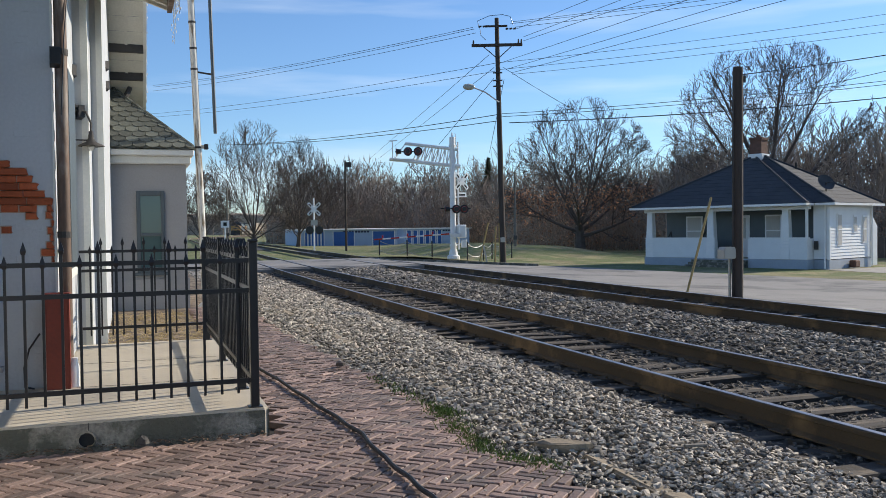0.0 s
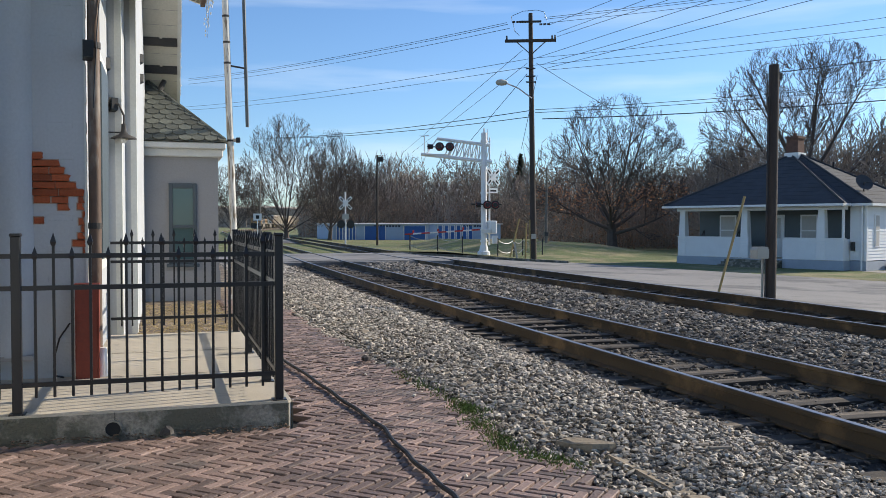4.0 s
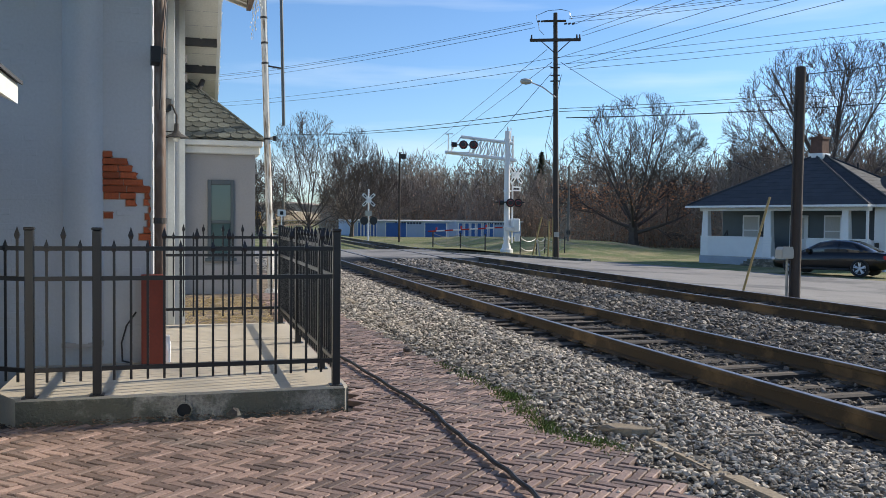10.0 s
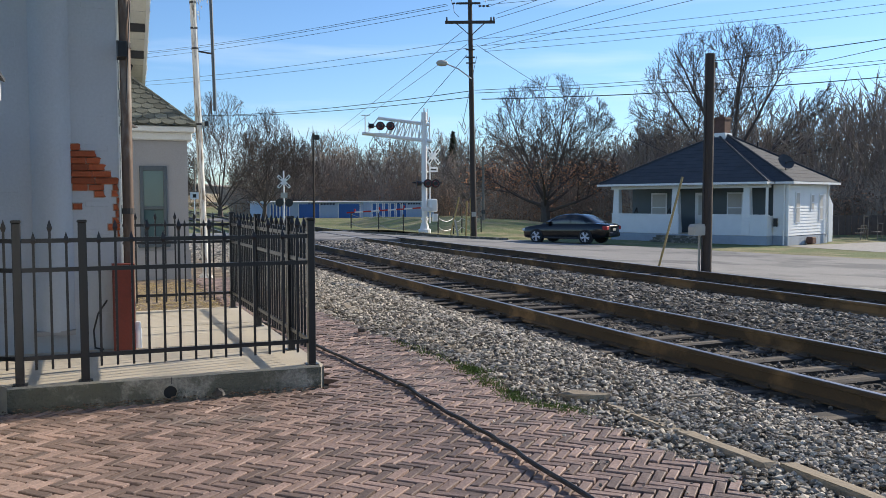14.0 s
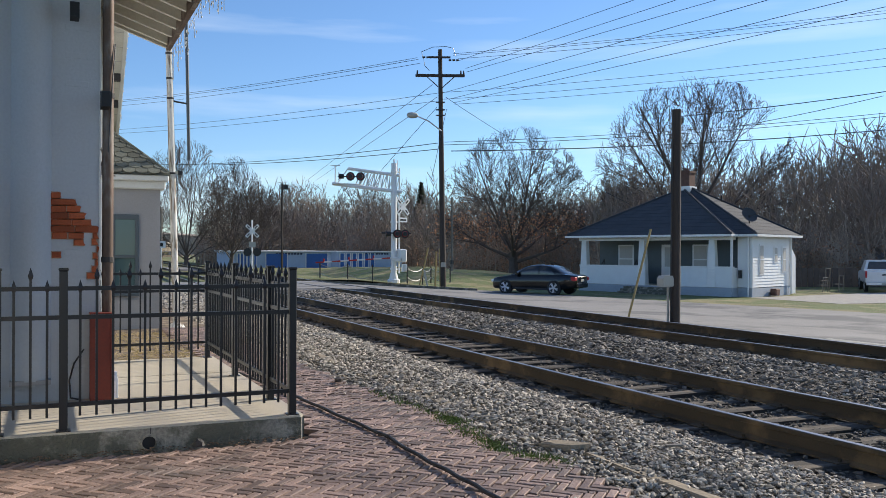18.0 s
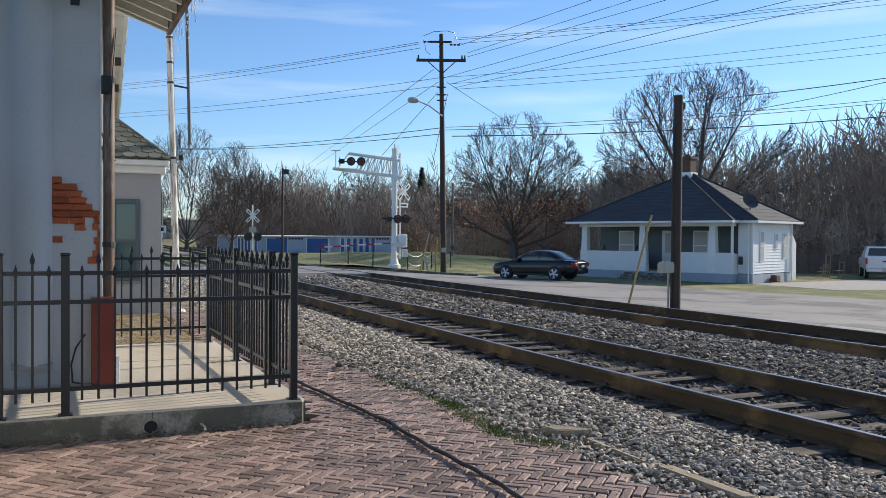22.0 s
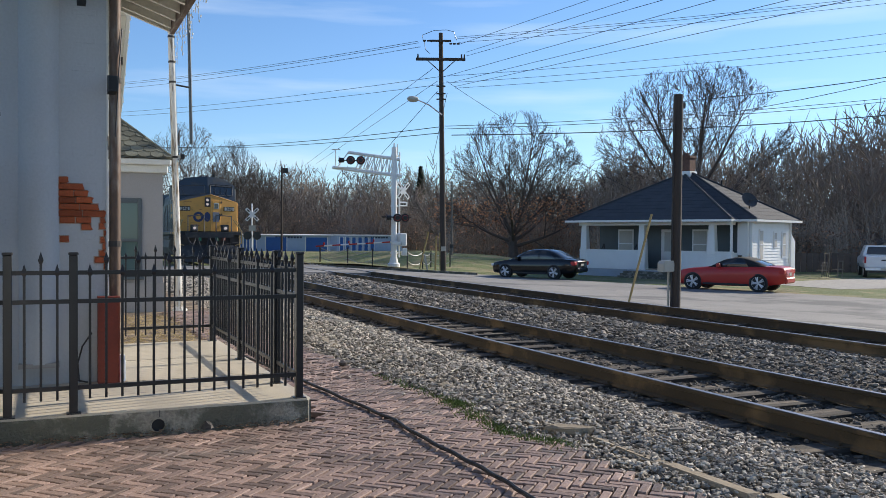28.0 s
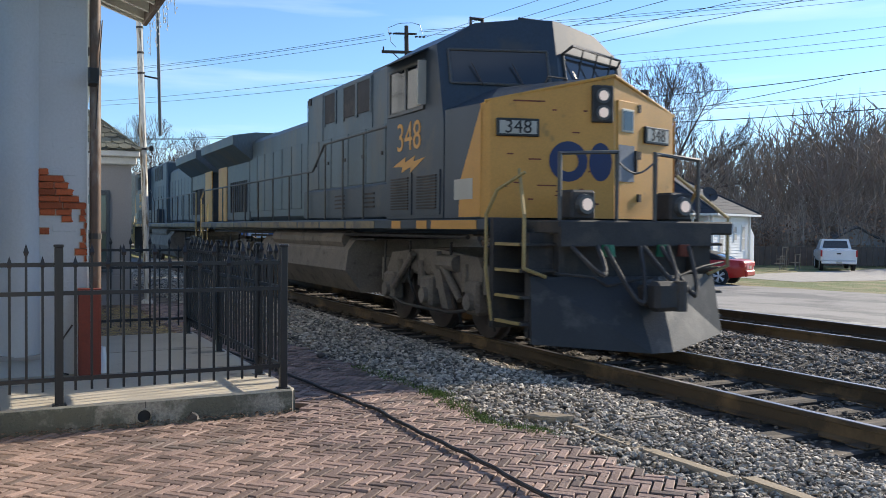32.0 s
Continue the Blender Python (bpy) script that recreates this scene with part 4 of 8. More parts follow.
    for k in range(n):
        a, b = k * math.tau / n, (k + 1) * math.tau / n
        ring.add([facet(-1, 0.6 + 0.25 * math.cos(a), 2.33 + 0.25 * math.sin(a), 0.008), facet(-1, 0.6 + 0.25 * math.cos(b), 2.33 + 0.25 * math.sin(b), 0.008),
                  facet(-1, 0.6 + 0.13 * math.cos(b), 2.33 + 0.13 * math.sin(b), 0.008), facet(-1, 0.6 + 0.13 * math.cos(a), 2.33 + 0.13 * math.sin(a), 0.008)], [(0, 1, 2, 3)])
    part("emblem", ring, LOGO, nose, "plain blue emblem ring")
    disc = [facet(-1, 0.18 + 0.15 * math.cos(k * math.tau / 20), 2.33 + 0.24 * math.sin(k * math.tau / 20), 0.008) for k in range(20)]
    part("emblem", Shape().add(disc, [tuple(range(20))]), LOGO, nose, "plain blue emblem disc")
    part("emblem", panel(1, 0.08, 0.42, 2.1, 2.56, 0.016), FADED, nose, "faded blue emblem block")
    # headlamps
    box = part("headlamp_box", panel(-1, 0.02, 0.3, 2.82, 3.28, 0.05, 0.015), STEEL, nose, "dark headlamp housing")
    for z in (2.94, 3.15):
        p = facet(-1, 0.16, z, 0.055)
        d = (facet(-1, 0.16, z, 0.1) - p).normalized()
        part("rim", Shape().rod(p - d * 0.03, p + d * 0.012, 0.095, 0.095, 16), HANDRAIL, box)
        part("lens", Shape().rod(p, p + d * 0.02, 0.068, 0.06, 16), LAMP, box, "lit headlamp lens")
    # nose door with its window, hinges and latch
    door = part("nose_door", panel(1, 0.06, 0.5, 1.7, 3.12, 0.012, 0.01), YELLOW, nose, "yellow nose door")
    part("window_frame", panel(1, 0.14, 0.4, 2.72, 3.02, 0.03, 0.012), BOARD, door)
    part("pane", panel(1, 0.17, 0.37, 2.75, 2.99, 0.034), DARKGLASS, door)
    part("door_handle", panel(1, 0.42, 0.45, 2.2, 2.5, 0.05), STEEL, door)
    for z in (1.85, 2.4, 3.0):
        part("hinge", panel(1, 0.5, 0.56, z, z + 0.1, 0.03), STEEL, door)
    for u, z, w in ((0.4, 1.98, 0.05), (0.95, 2.34, 0.16), (1.05, 1.85, 0.07), (0.55, 1.9, 0.22), (0.75, 2.02, 0.25), (1.2, 2.05, 0.1), (0.35, 2.95, 0.05), (0.75, 2.95, 0.05), (0.9, 3.05, 0.4), (0.28, 2.2, 0.06), (0.62, 1.95, 0.14), (0.45, 2.68, 0.1), (1.3, 2.4, 0.08), (1.38, 2.0, 0.06), (0.2, 1.8, 0.05)):
        part("scuff", panel(-1, u, u + w, z, z + 0.018, 0.004), RUSTY, nose, "dark rust scratch")
    # cab
    # its front is two facets that meet above the crease of the nose, leaning back above the sills
    def front(x, z):
        return 1.12 + 0.26 * abs(x - 0.12) + max(0.0, z - 2.9) * 0.22

    arch = [(-1.5, 3.97), (-0.96, 4.29), (-0.3, 4.38), (0.12, 4.385), (0.3, 4.38), (0.96, 4.29), (1.5, 3.97)]
    v = [(x, front(x, z), z) for x, z in arch] + [(x, 3.5, z) for x, z in arch]
    low = [(-1.5, 2.9), (0.12, 2.9), (1.5, 2.9)]
    v += [(x, front(x, z), z) for x, z in low] + [(x, front(x, z), 1.63) for x, z in low] + [(-1.5, 3.5, 1.63), (1.5, 3.5, 1.63)]
    f = [(k, k + 1, k + 8, k + 7) for k in range(6)] + [(0, 14, 15, 3, 2, 1), (3, 15, 16, 6, 5, 4), (14, 17, 18, 15), (15, 18, 19, 16), (0, 7, 20, 17, 14), (6, 16, 19, 21, 13), (7, 8, 9, 10, 11, 12, 13, 21, 20)]
    cab = part("cab", Shape().add(v, f), NAVY, t, "dark blue cab")
    for x0, x1 in ((-1.36, -0.02), (0.24, 1.36)):
        q = [(x0, 3.44), (x1, 3.44), (x1, 3.93), (x0, 3.9 if x0 < 0 else 3.93)]
        if x0 > 0:
            q[2] = (x1, 3.88)
        s = Shape().add([(x, front(x, z) + 0.01, z) for x, z in q] + [(x, front(x, z) - 0.014, z) for x, z in q], [(3, 2, 1, 0), (4, 5, 6, 7), (0, 1, 5, 4), (1, 2, 6, 5), (2, 3, 7, 6), (3, 0, 4, 7)])
        w = part("windshield", s, DARKGLASS, cab, "dark windshield pane")
        s = Shape()
        for a, b in zip(q, q[1:] + q[:1]):
            s.rod((a[0], front(*a) - 0.018, a[1]), (b[0], front(*b) - 0.018, b[1]), 0.02, 0.02, 6)
        part("seal", s, HANDRAIL, w, "grey window seal")
        for xm in ((x0 + x1) / 2 - 0.25, (x0 + x1) / 2 + 0.3):
            part("wiper", Shape().rod((xm, front(xm, 3.43) - 0.05, 3.4), (xm - 0.16, front(xm, 3.75) - 0.05, 3.72), 0.011, 0.011, 5), BLACK, w)
    # wire guard and visor over the far windshield
    vis = part("visor_frame", Shape().tube([(0.2, front(0.2, 3.9) - 0.02, 3.9), (0.28, front(0.28, 3.98) - 0.22, 4.0), (1.3, front(1.3, 3.96) - 0.2, 3.94), (1.38, front(1.38, 3.9) - 0.02, 3.86)], 0.016), BLACK, cab, "thin black visor frame")
    for x in (0.5, 0.8, 1.1):
        part("stay", Shape().rod((x, front(x, 3.95) - 0.21, 3.98), (x - 0.06, front(x, 3.5) - 0.03, 3.5), 0.011, 0.011, 5), BLACK, vis)
    # grab bars on the sloping top of the nose
    for x in (-0.3, 0.55):
        part("grab_bar", Shape().tube([(x, 0.95, 3.42), (x + 0.02, 0.92, 3.5), (x + 0.32, 0.94, 3.5), (x + 0.34, 0.97, 3.42)], 0.013), STEEL, nose)
    for sx in (-1, 1):
        s = Shape()
        s.box(sx * 1.495, 2.2, 3.2, sx * 1.512, 2.72, 3.78).box(sx * 1.495, 2.82, 3.2, sx * 1.512, 3.34, 3.78)
        part("side_window", s, DARKGLASS, cab, "cab side window")
        s = Shape()
        for y in (2.17, 2.76, 3.36):
            s.box(sx * 1.5, y - 0.03, 3.17, sx * 1.525, y + 0.03, 3.82)
        s.box(sx * 1.5, 2.14, 3.14, sx * 1.53, 3.4, 3.19).box(sx * 1.5, 2.14, 3.79, sx * 1.53, 3.4, 3.83)
        part("window_frame", s, HANDRAIL, cab)
        part("wind_deflector", Shape().box(sx * 1.5, 2.1, 3.2, sx * 1.62, 2.13, 3.8), BOARD, cab, "pale glass wind deflector")
        part("sun_shade", Shape().add([(sx * 1.5, 2.05, 3.95), (sx * 1.74, 2.05, 3.84), (sx * 1.74, 3.5, 3.84), (sx * 1.5, 3.5, 3.95), (sx * 1.5, 2.05, 3.97), (sx * 1.74, 2.05, 3.86), (sx * 1.74, 3.5, 3.86), (sx * 1.5, 3.5, 3.97)],
                                      [(0, 1, 2, 3), (4, 5, 6, 7), (0, 1, 5, 4), (1, 2, 6, 5), (2, 3, 7, 6), (3, 0, 4, 7)]), NAVY, cab)
        num = lettering("number", "348", 0.41, YELLOW, cab, pose(sx * 1.503, 2.68, 2.79, 90, 0, 90 * sx), 0.003, "yellow road number on the cab side")
        bolt = [(3.25, 2.4), (2.78, 2.52), (2.8, 2.44), (2.45, 2.52), (2.5, 2.44), (2.1, 2.48), (2.62, 2.28), (2.6, 2.37), (2.92, 2.3), (2.9, 2.38)]
        part("bolt_mark", Shape().prism(bolt, "x", sx * 1.501, sx * 1.505), YELLOW, cab, "yellow lightning flash")
        for y0 in (1.62, 2.55):
            g = part("louvre_door", Shape().box(sx * 1.5, y0, 1.68, sx * 1.515, y0 + 0.82, 2.28), NAVY, cab)
            s = Shape()
            for k in range(12):
                z = 1.76 + k * 0.04
                s.box(sx * 1.512, y0 + 0.1, z, sx * 1.53, y0 + 0.72, z + 0.02)
            part("louvre", s, STEEL, g)
        part("paint_panel", Shape().prism([(0.5, 1.64), (1.08, 1.64), (1.04, 2.1), (0.5, 2.99)], "x", sx * 1.501, sx * 1.506), YELLOW, nose)
        part("patch_panel", Shape().box(sx * 1.505, 0.7, 1.86, sx * 1.511, 1.2, 2.12), BOARD, nose, "pale repair patch")
    part("roof_fitting", Shape().tube([(-1.0, 1.75, 4.2), (-1.0, 1.75, 4.36), (-0.82, 1.75, 4.36), (-0.82, 1.75, 4.2)], 0.022), STEEL, cab)
    part("roof_fitting", Shape().tube([(-0.2, 1.8, 4.28), (-0.2, 1.8, 4.45), (0.2, 1.8, 4.45), (0.2, 1.8, 4.28)], 0.022), STEEL, cab)
    horn = part("horn", Shape().rod((0.5, 2.3, 4.3), (0.5, 2.3, 4.46), 0.04).rod((0.5, 2.4, 4.46), (0.5, 2.05, 4.47), 0.03, 0.08, 10), STEEL, cab, "dark air horn")
    part("aerial", Shape().rod((0.9, 2.6, 4.25), (0.9, 2.6, 4.6), 0.012, 0.008, 5), STEEL, cab)
    # hoods
    hood = part("equipment_hood", Shape().box(-1.12, 3.5, 1.63, 1.12, 8.7, 4.16, 0.05), GREYP, t, "streaked blue-grey hood")
    for sx in (-1, 1):
        for y in (5.15, 5.86, 6.95):
            w = part("vent", Shape().box(sx * 1.11, y, 3.5, sx * 1.135, y + 0.6, 4.05), STEEL, hood, "dark screened vent")
            part("vent_frame", Shape().box(sx * 1.11, y - 0.05, 3.45, sx * 1.145, y, 4.08), GREYP, w)
            part("vent_frame", Shape().box(sx * 1.11, y + 0.6, 3.45, sx * 1.145, y + 0.65, 4.08), GREYP, w)
            part("vent_rim", Shape().box(sx * 1.11, y, 4.05, sx * 1.145, y + 0.6, 4.09), GREYP, w)
        for k, y in enumerate((3.55, 4.45, 5.35, 6.25, 7.2, 7.95)):
            d = part("access_door", Shape().box(sx * 1.11, y, 2.25, sx * 1.135, y + (0.85 if k < 4 else 0.68), 3.2, 0.008), GREYP, hood)
            part("latch", Shape().box(sx * 1.13, y + 0.1, 2.7, sx * 1.15, y + 0.16, 2.76), STEEL, d)
        lb = part("lower_cabinet", Shape().box(sx * 1.05, 3.55, 1.64, sx * 1.42, 8.0, 2.2, 0.03), NAVY, hood)
        for y in (4.2, 5.6):
            s = Shape()
            for k in range(4):
                s.box(sx * 1.415, y, 1.82 + k * 0.07, sx * 1.432, y + 0.5, 1.85 + k * 0.07)
            part("louvre", s, STEEL, lb)
    for y in (3.52, 5.05, 7.7, 8.66):
        part("hood_seam", Shape().box(-1.135, y, 1.66, -1.12, y + 0.03, 4.1), GREYP, hood)
    part("roof_hatch", Shape().box(-0.8, 4.2, 4.15, 0.8, 6.4, 4.22, 0.02), GREYP, hood)
    part("lifting_lug", Shape().box(-1.14, 8.45, 3.98, -1.1, 8.6, 4.12), STEEL, hood)
    hood2 = part("engine_hood", Shape().box(-0.98, 8.7, 1.63, 0.98, 14.2, 3.78, 0.12), GREYP, t, "streaked blue-grey engine hood")
    for sx in (-1, 1):
        for k in range(7):
            part("engine_door", Shape().box(sx * 0.97, 8.8 + k * 0.77, 1.9, sx * 0.995, 9.5 + k * 0.77, 3.3, 0.008), GREYP, hood2)
    part("exhaust_stack", Shape().box(-0.6, 8.9, 3.7, 0.6, 10.1, 4.28, 0.05), STEEL, hood2)
    rad = part("radiator_hood", Shape().box(-0.98, 14.2, 1.63, 0.98, 18.0, 3.7, 0.05), NAVY, t)
    wing = [(-1.5, 3.62), (-1.5, 3.86), (-0.9, 3.96), (0.9, 3.96), (1.5, 3.86), (1.5, 3.62), (0.95, 3.2), (-0.95, 3.2)]
    # Lighter paint than the radiator hood puts the lit front into the wing's colour.
    part("radiator_wing", Shape().prism(wing, "y", 13.9, 18.1), GREYP, rad, "overhanging radiator wing")
    for sx in (-1, 1):
        s = Shape()
        for k in range(8):
            s.box(sx * 0.97, 14.5 + k * 0.26, 1.9, sx * 1.0, 14.62 + k * 0.26, 2.75)
        part("screen", s, STEEL, rad)
        part("paint_panel", Shape().box(sx * 0.975, 16.9, 1.66, sx * 1.0, 18.02, 3.45), YELLOW, rad, "yellow end panel")
    # walkway handrails
    for sx in (-1, 1):
        rail_ = part("handrail", Shape().tube([(sx * 1.46, 3.4, 3.05), (sx * 1.46, 6.6, 3.02), (sx * 1.46, 7.3, 2.56), (sx * 1.46, 17.9, 2.56)], 0.02), HANDRAIL, t)
        for y in (4.6, 5.6, 6.55):
            part("stanchion", Shape().rod((sx * 1.46, y, 1.6), (sx * 1.46, y, 3.03), 0.018), HANDRAIL, rail_)
        for k in range(9):
            y = 7.6 + k * 1.28
            part("stanchion", Shape().rod((sx * 1.46, y, 1.6), (sx * 1.46, y, 2.56), 0.018), HANDRAIL, rail_)
        part("end_rail", Shape().tube([(sx * 1.46, 17.9, 2.56), (sx * 1.5, 18.15, 2.3), (sx * 1.5, 18.15, 1.2)], 0.02).tube([(sx * 1.3, 18.2, 2.2), (sx * 1.3, 18.2, 1.1)], 0.02), YRAIL, t, "yellow end handrail")
    # front platform, steps, rails
    part("front_platform", Shape().box(-1.1, -0.62, 1.44, 1.5, 0.4, 1.6, 0.02).box(-1.1, -0.66, 1.3, 1.1, -0.6, 1.52), STEEL, t, "black front platform")
    for sx in (-1, 1):
        st = part("step_well", Shape().box(sx * 0.95, -0.5, 0.35, sx * 1.02, 0.25, 1.46).box(sx * 1.02, 0.18, 0.32, sx * 1.5, 0.26, 1.62), STEEL, t)
        for k in range(4):
            z = 0.4 + k * 0.3
            tr = part("step", Shape().box(sx * 1.0, -0.45, z, sx * 1.48, 0.18, z + 0.03), STEEL, st)
            part("step_edge", Shape().box(sx * 1.46, -0.4, z, sx * 1.5, 0.14, z + 0.035), YRAIL, tr, "worn yellow step edge")
        part("grab_rail", Shape().tube([(sx * 1.5, 0.2, 0.4), (sx * 1.53, 0.3, 1.0), (sx * 1.53, 0.3, 1.66), (sx * 1.5, 0.1, 1.95), (sx * 1.3, -0.2, 2.15)], 0.022), YRAIL, t, "dull yellow grab rail")
        part("grab_rail", Shape().tube([(sx * 1.2, -0.5, 0.95), (sx * 1.5, -0.52, 1.05), (sx * 1.5, -0.52, 1.65), (sx * 1.2, 0.1, 2.2)], 0.022), YRAIL, t, "dull yellow grab rail")
        s = Shape()
        s.tube([(sx * 0.28, -0.58, 1.55), (sx * 0.28, -0.58, 2.4), (sx * 1.02, -0.5, 2.36), (sx * 1.02, -0.5, 1.55)], 0.025)
        part("front_handrail", s, HANDRAIL, t)
        d = part("ditch_lamp", Shape().box(sx * 0.72 - 0.17, -0.55, 1.6, sx * 0.72 + 0.17, -0.25, 1.95, 0.03), STEEL, t, "boxed ditch lamp")
        part("rim", Shape().rod((sx * 0.72, -0.54, 1.78), (sx * 0.72, -0.62, 1.78), 0.13, 0.11, 18), HANDRAIL, d)
        part("lens", Shape().rod((sx * 0.72, -0.6, 1.78), (sx * 0.72, -0.625, 1.78), 0.078, 0.07, 18), LAMP, d, "lit ditch lamp lens")
    s = Shape()
    for k in range(12):
        a = (-0.28 + k * 0.05, -0.58, 2.3 - 0.14 * math.sin(k / 11 * math.pi))
        b = (-0.28 + (k + 1) * 0.05, -0.58, 2.3 - 0.14 * math.sin((k + 1) / 11 * math.pi))
        s.rod(a, b, 0.012, 0.012, 5)
    part("chain", s, HANDRAIL, t)
    # plow, coupler, hoses
    v = [(-1.35, -0.42, 0.95), (-0.2, -0.75, 0.95), (0.2, -0.75, 0.95), (1.35, -0.42, 0.95), (-1.4, -0.55, 0.2), (-0.15, -1.1, 0.1), (0.15, -1.1, 0.1), (1.4, -0.55, 0.2),
         (-1.35, -0.38, 0.95), (-0.2, -0.7, 0.95), (0.2, -0.7, 0.95), (1.35, -0.38, 0.95), (-1.4, -0.5, 0.2), (-0.15, -1.05, 0.1), (0.15, -1.05, 0.1), (1.4, -0.5, 0.2)]
    f = [(0, 1, 5, 4), (1, 2, 6, 5), (2, 3, 7, 6), (8, 9, 13, 12), (9, 10, 14, 13), (10, 11, 15, 14), (0, 4, 12, 8), (3, 7, 15, 11), (0, 1, 9, 8), (1, 2, 10, 9), (2, 3, 11, 10), (4, 5, 13, 12), (5, 6, 14, 13), (6, 7, 15, 14)]
    part("snow_plow", Shape().add(v, f), PLOW, t, "black steel snow plow")
    part("pilot", Shape().box(-1.35, -0.38, 0.25, 1.35, -0.3, 1.45), STEEL, t)
    c = part("coupler", Shape().box(-0.14, -1.1, 0.62, 0.14, -0.3, 0.86, 0.03).box(-0.22, -1.25, 0.58, 0.16, -1.05, 0.92, 0.05), STEEL, t, "worn steel coupler")
    part("knuckle", Shape().rod((0.14, -1.2, 0.58), (0.14, -1.2, 0.92), 0.09, 0.09, 10), STEEL, c)
    for x0, x1, drop in ((-0.6, -0.1, 0.62), (0.2, 0.62, 0.55), (-0.05, 0.3, 0.4), (-1.05, -0.7, 0.3)):
        pts = [(x0 + (x1 - x0) * k / 10, -0.8 - 0.35 * math.sin(k / 10 * math.pi), 1.3 - drop * math.sin(k / 10 * math.pi)) for k in range(11)]
        part("air_hose", Shape().tube(pts, 0.027, 7), STEEL, t, "black rubber brake hose", True)
    for x, m_ in ((-0.5, GREENH), (0.3, GREENH), (0.62, RUSTY)):
        part("hose_fitting", Shape().rod((x, -0.72, 1.18), (x, -0.72, 1.32), 0.09, 0.07, 10), m_, t)
    part("uncoupling_lever", Shape().tube([(-1.2, -0.68, 1.0), (-0.7, -0.72, 0.95), (-0.5, -0.72, 0.85), (0, -0.9, 0.95)], 0.016).tube([(0.2, -0.9, 0.9), (0.9, -0.72, 1.05), (1.35, -0.6, 1.1)], 0.016), STEEL, t)
    # trucks
    rows = []
    for y0 in (3.0, 14.6):
        tk = part("truck_frame", Shape().box(-0.95, y0 - 1.7, 0.78, -0.75, y0 + 1.7, 1.02, 0.04).box(0.75, y0 - 1.7, 0.78, 0.95, y0 + 1.7, 1.02, 0.04).box(-0.75, y0 - 0.3, 0.6, 0.75, y0 + 0.3, 1.2), TRUCK, t, "dusty cast truck frame")
        for sx in (-1, 1):
            for k in (-1, 0, 1):
                yy = y0 + k * 1.45
                part("axle_box", Shape().box(sx * 0.86, yy - 0.2, 0.33, sx * 1.08, yy + 0.2, 0.78, 0.04).rod((sx * 1.08, yy, 0.5), (sx * 1.14, yy, 0.5), 0.13, 0.11, 12), TRUCK, tk)
                part("spring", Shape().rod((sx * 0.95, yy - 0.32, 0.62), (sx * 0.95, yy - 0.32, 1.0), 0.09, 0.09, 10), TRUCK, tk)
                part("spring", Shape().rod((sx * 0.95, yy + 0.32, 0.62), (sx * 0.95, yy + 0.32, 1.0), 0.09, 0.09, 10), TRUCK, tk)
            part("brake_cylinder", Shape().rod((sx * 1.0, y0 - 0.95, 1.0), (sx * 1.0, y0 - 0.4, 1.0), 0.12, 0.12, 12), TRUCK, tk)
            part("damper", Shape().rod((sx * 1.05, y0 + 0.5, 1.1), (sx * 1.05, y0 + 1.25, 0.55), 0.055, 0.055, 8), TRUCK, tk)
            part("damper", Shape().rod((sx * 1.05, y0 - 0.45, 1.05), (sx * 1.05, y0 - 1.1, 0.5), 0.06, 0.05, 8), TRUCK, tk)
            part("traction_strut", Shape().prism([(y0 - 0.75, 0.35), (y0 - 0.55, 0.35), (y0 - 0.1, 1.12), (y0 - 0.35, 1.16)], "x", sx * 0.98, sx * 1.06), TRUCK, tk)
            part("brake_rod", Shape().tube([(sx * 1.06, y0 - 1.6, 0.42), (sx * 1.06, y0 - 0.8, 0.3), (sx * 1.06, y0 + 0.8, 0.3), (sx * 1.06, y0 + 1.6, 0.42)], 0.025), STEEL, tk)
            for dy in (-1.72, -0.72, 0.72, 1.72):
                part("sand_pipe", Shape().tube([(sx * 1.0, y0 + dy, 1.3), (sx * 1.02, y0 + dy, 0.7), (sx * 0.82, y0 + dy * 0.98, 0.12)], 0.02), STEEL, tk)
            part("side_plate", Shape().prism([(y0 - 1.75, 0.75), (y0 - 1.5, 1.1), (y0 - 0.4, 1.18), (y0 + 0.4, 1.18), (y0 + 1.5, 1.1), (y0 + 1.75, 0.75), (y0 + 1.0, 0.62), (y0 + 0.7, 0.85), (y0 - 0.7, 0.85), (y0 - 1.0, 0.62)], "x", sx * 0.9, sx * 0.98), TRUCK, tk)
        for k in (-1, 0, 1):
            rows.append(wheelset(t, y0 + k * 1.45, 0.49))
    part("fuel_tank", Shape().prism([(-1.35, 1.1), (-1.4, 0.75), (-1.1, 0.35), (1.1, 0.35), (1.4, 0.75), (1.35, 1.1), (1.2, 1.3), (-1.2, 1.3)], "y", 5.6, 11.6), TRUCK, t, "dusty fuel tank")
    part("air_reservoir", Shape().rod((-1.2, 5.9, 1.28), (-1.2, 10.5, 1.28), 0.17, 0.17, 12).rod((1.2, 5.9, 1.28), (1.2, 10.5, 1.28), 0.17, 0.17, 12), TRUCK, t)
    part("underframe_pipe", Shape().rod((-1.3, 1.2, 1.38), (-1.3, 17, 1.38), 0.03).rod((-1.2, 4.7, 1.3), (-1.2, 13, 1.3), 0.025).rod((1.3, 1.2, 1.38), (1.3, 17, 1.38), 0.03), STEEL, t)
    return t, rows


engine, engine_wheels = locomotive()



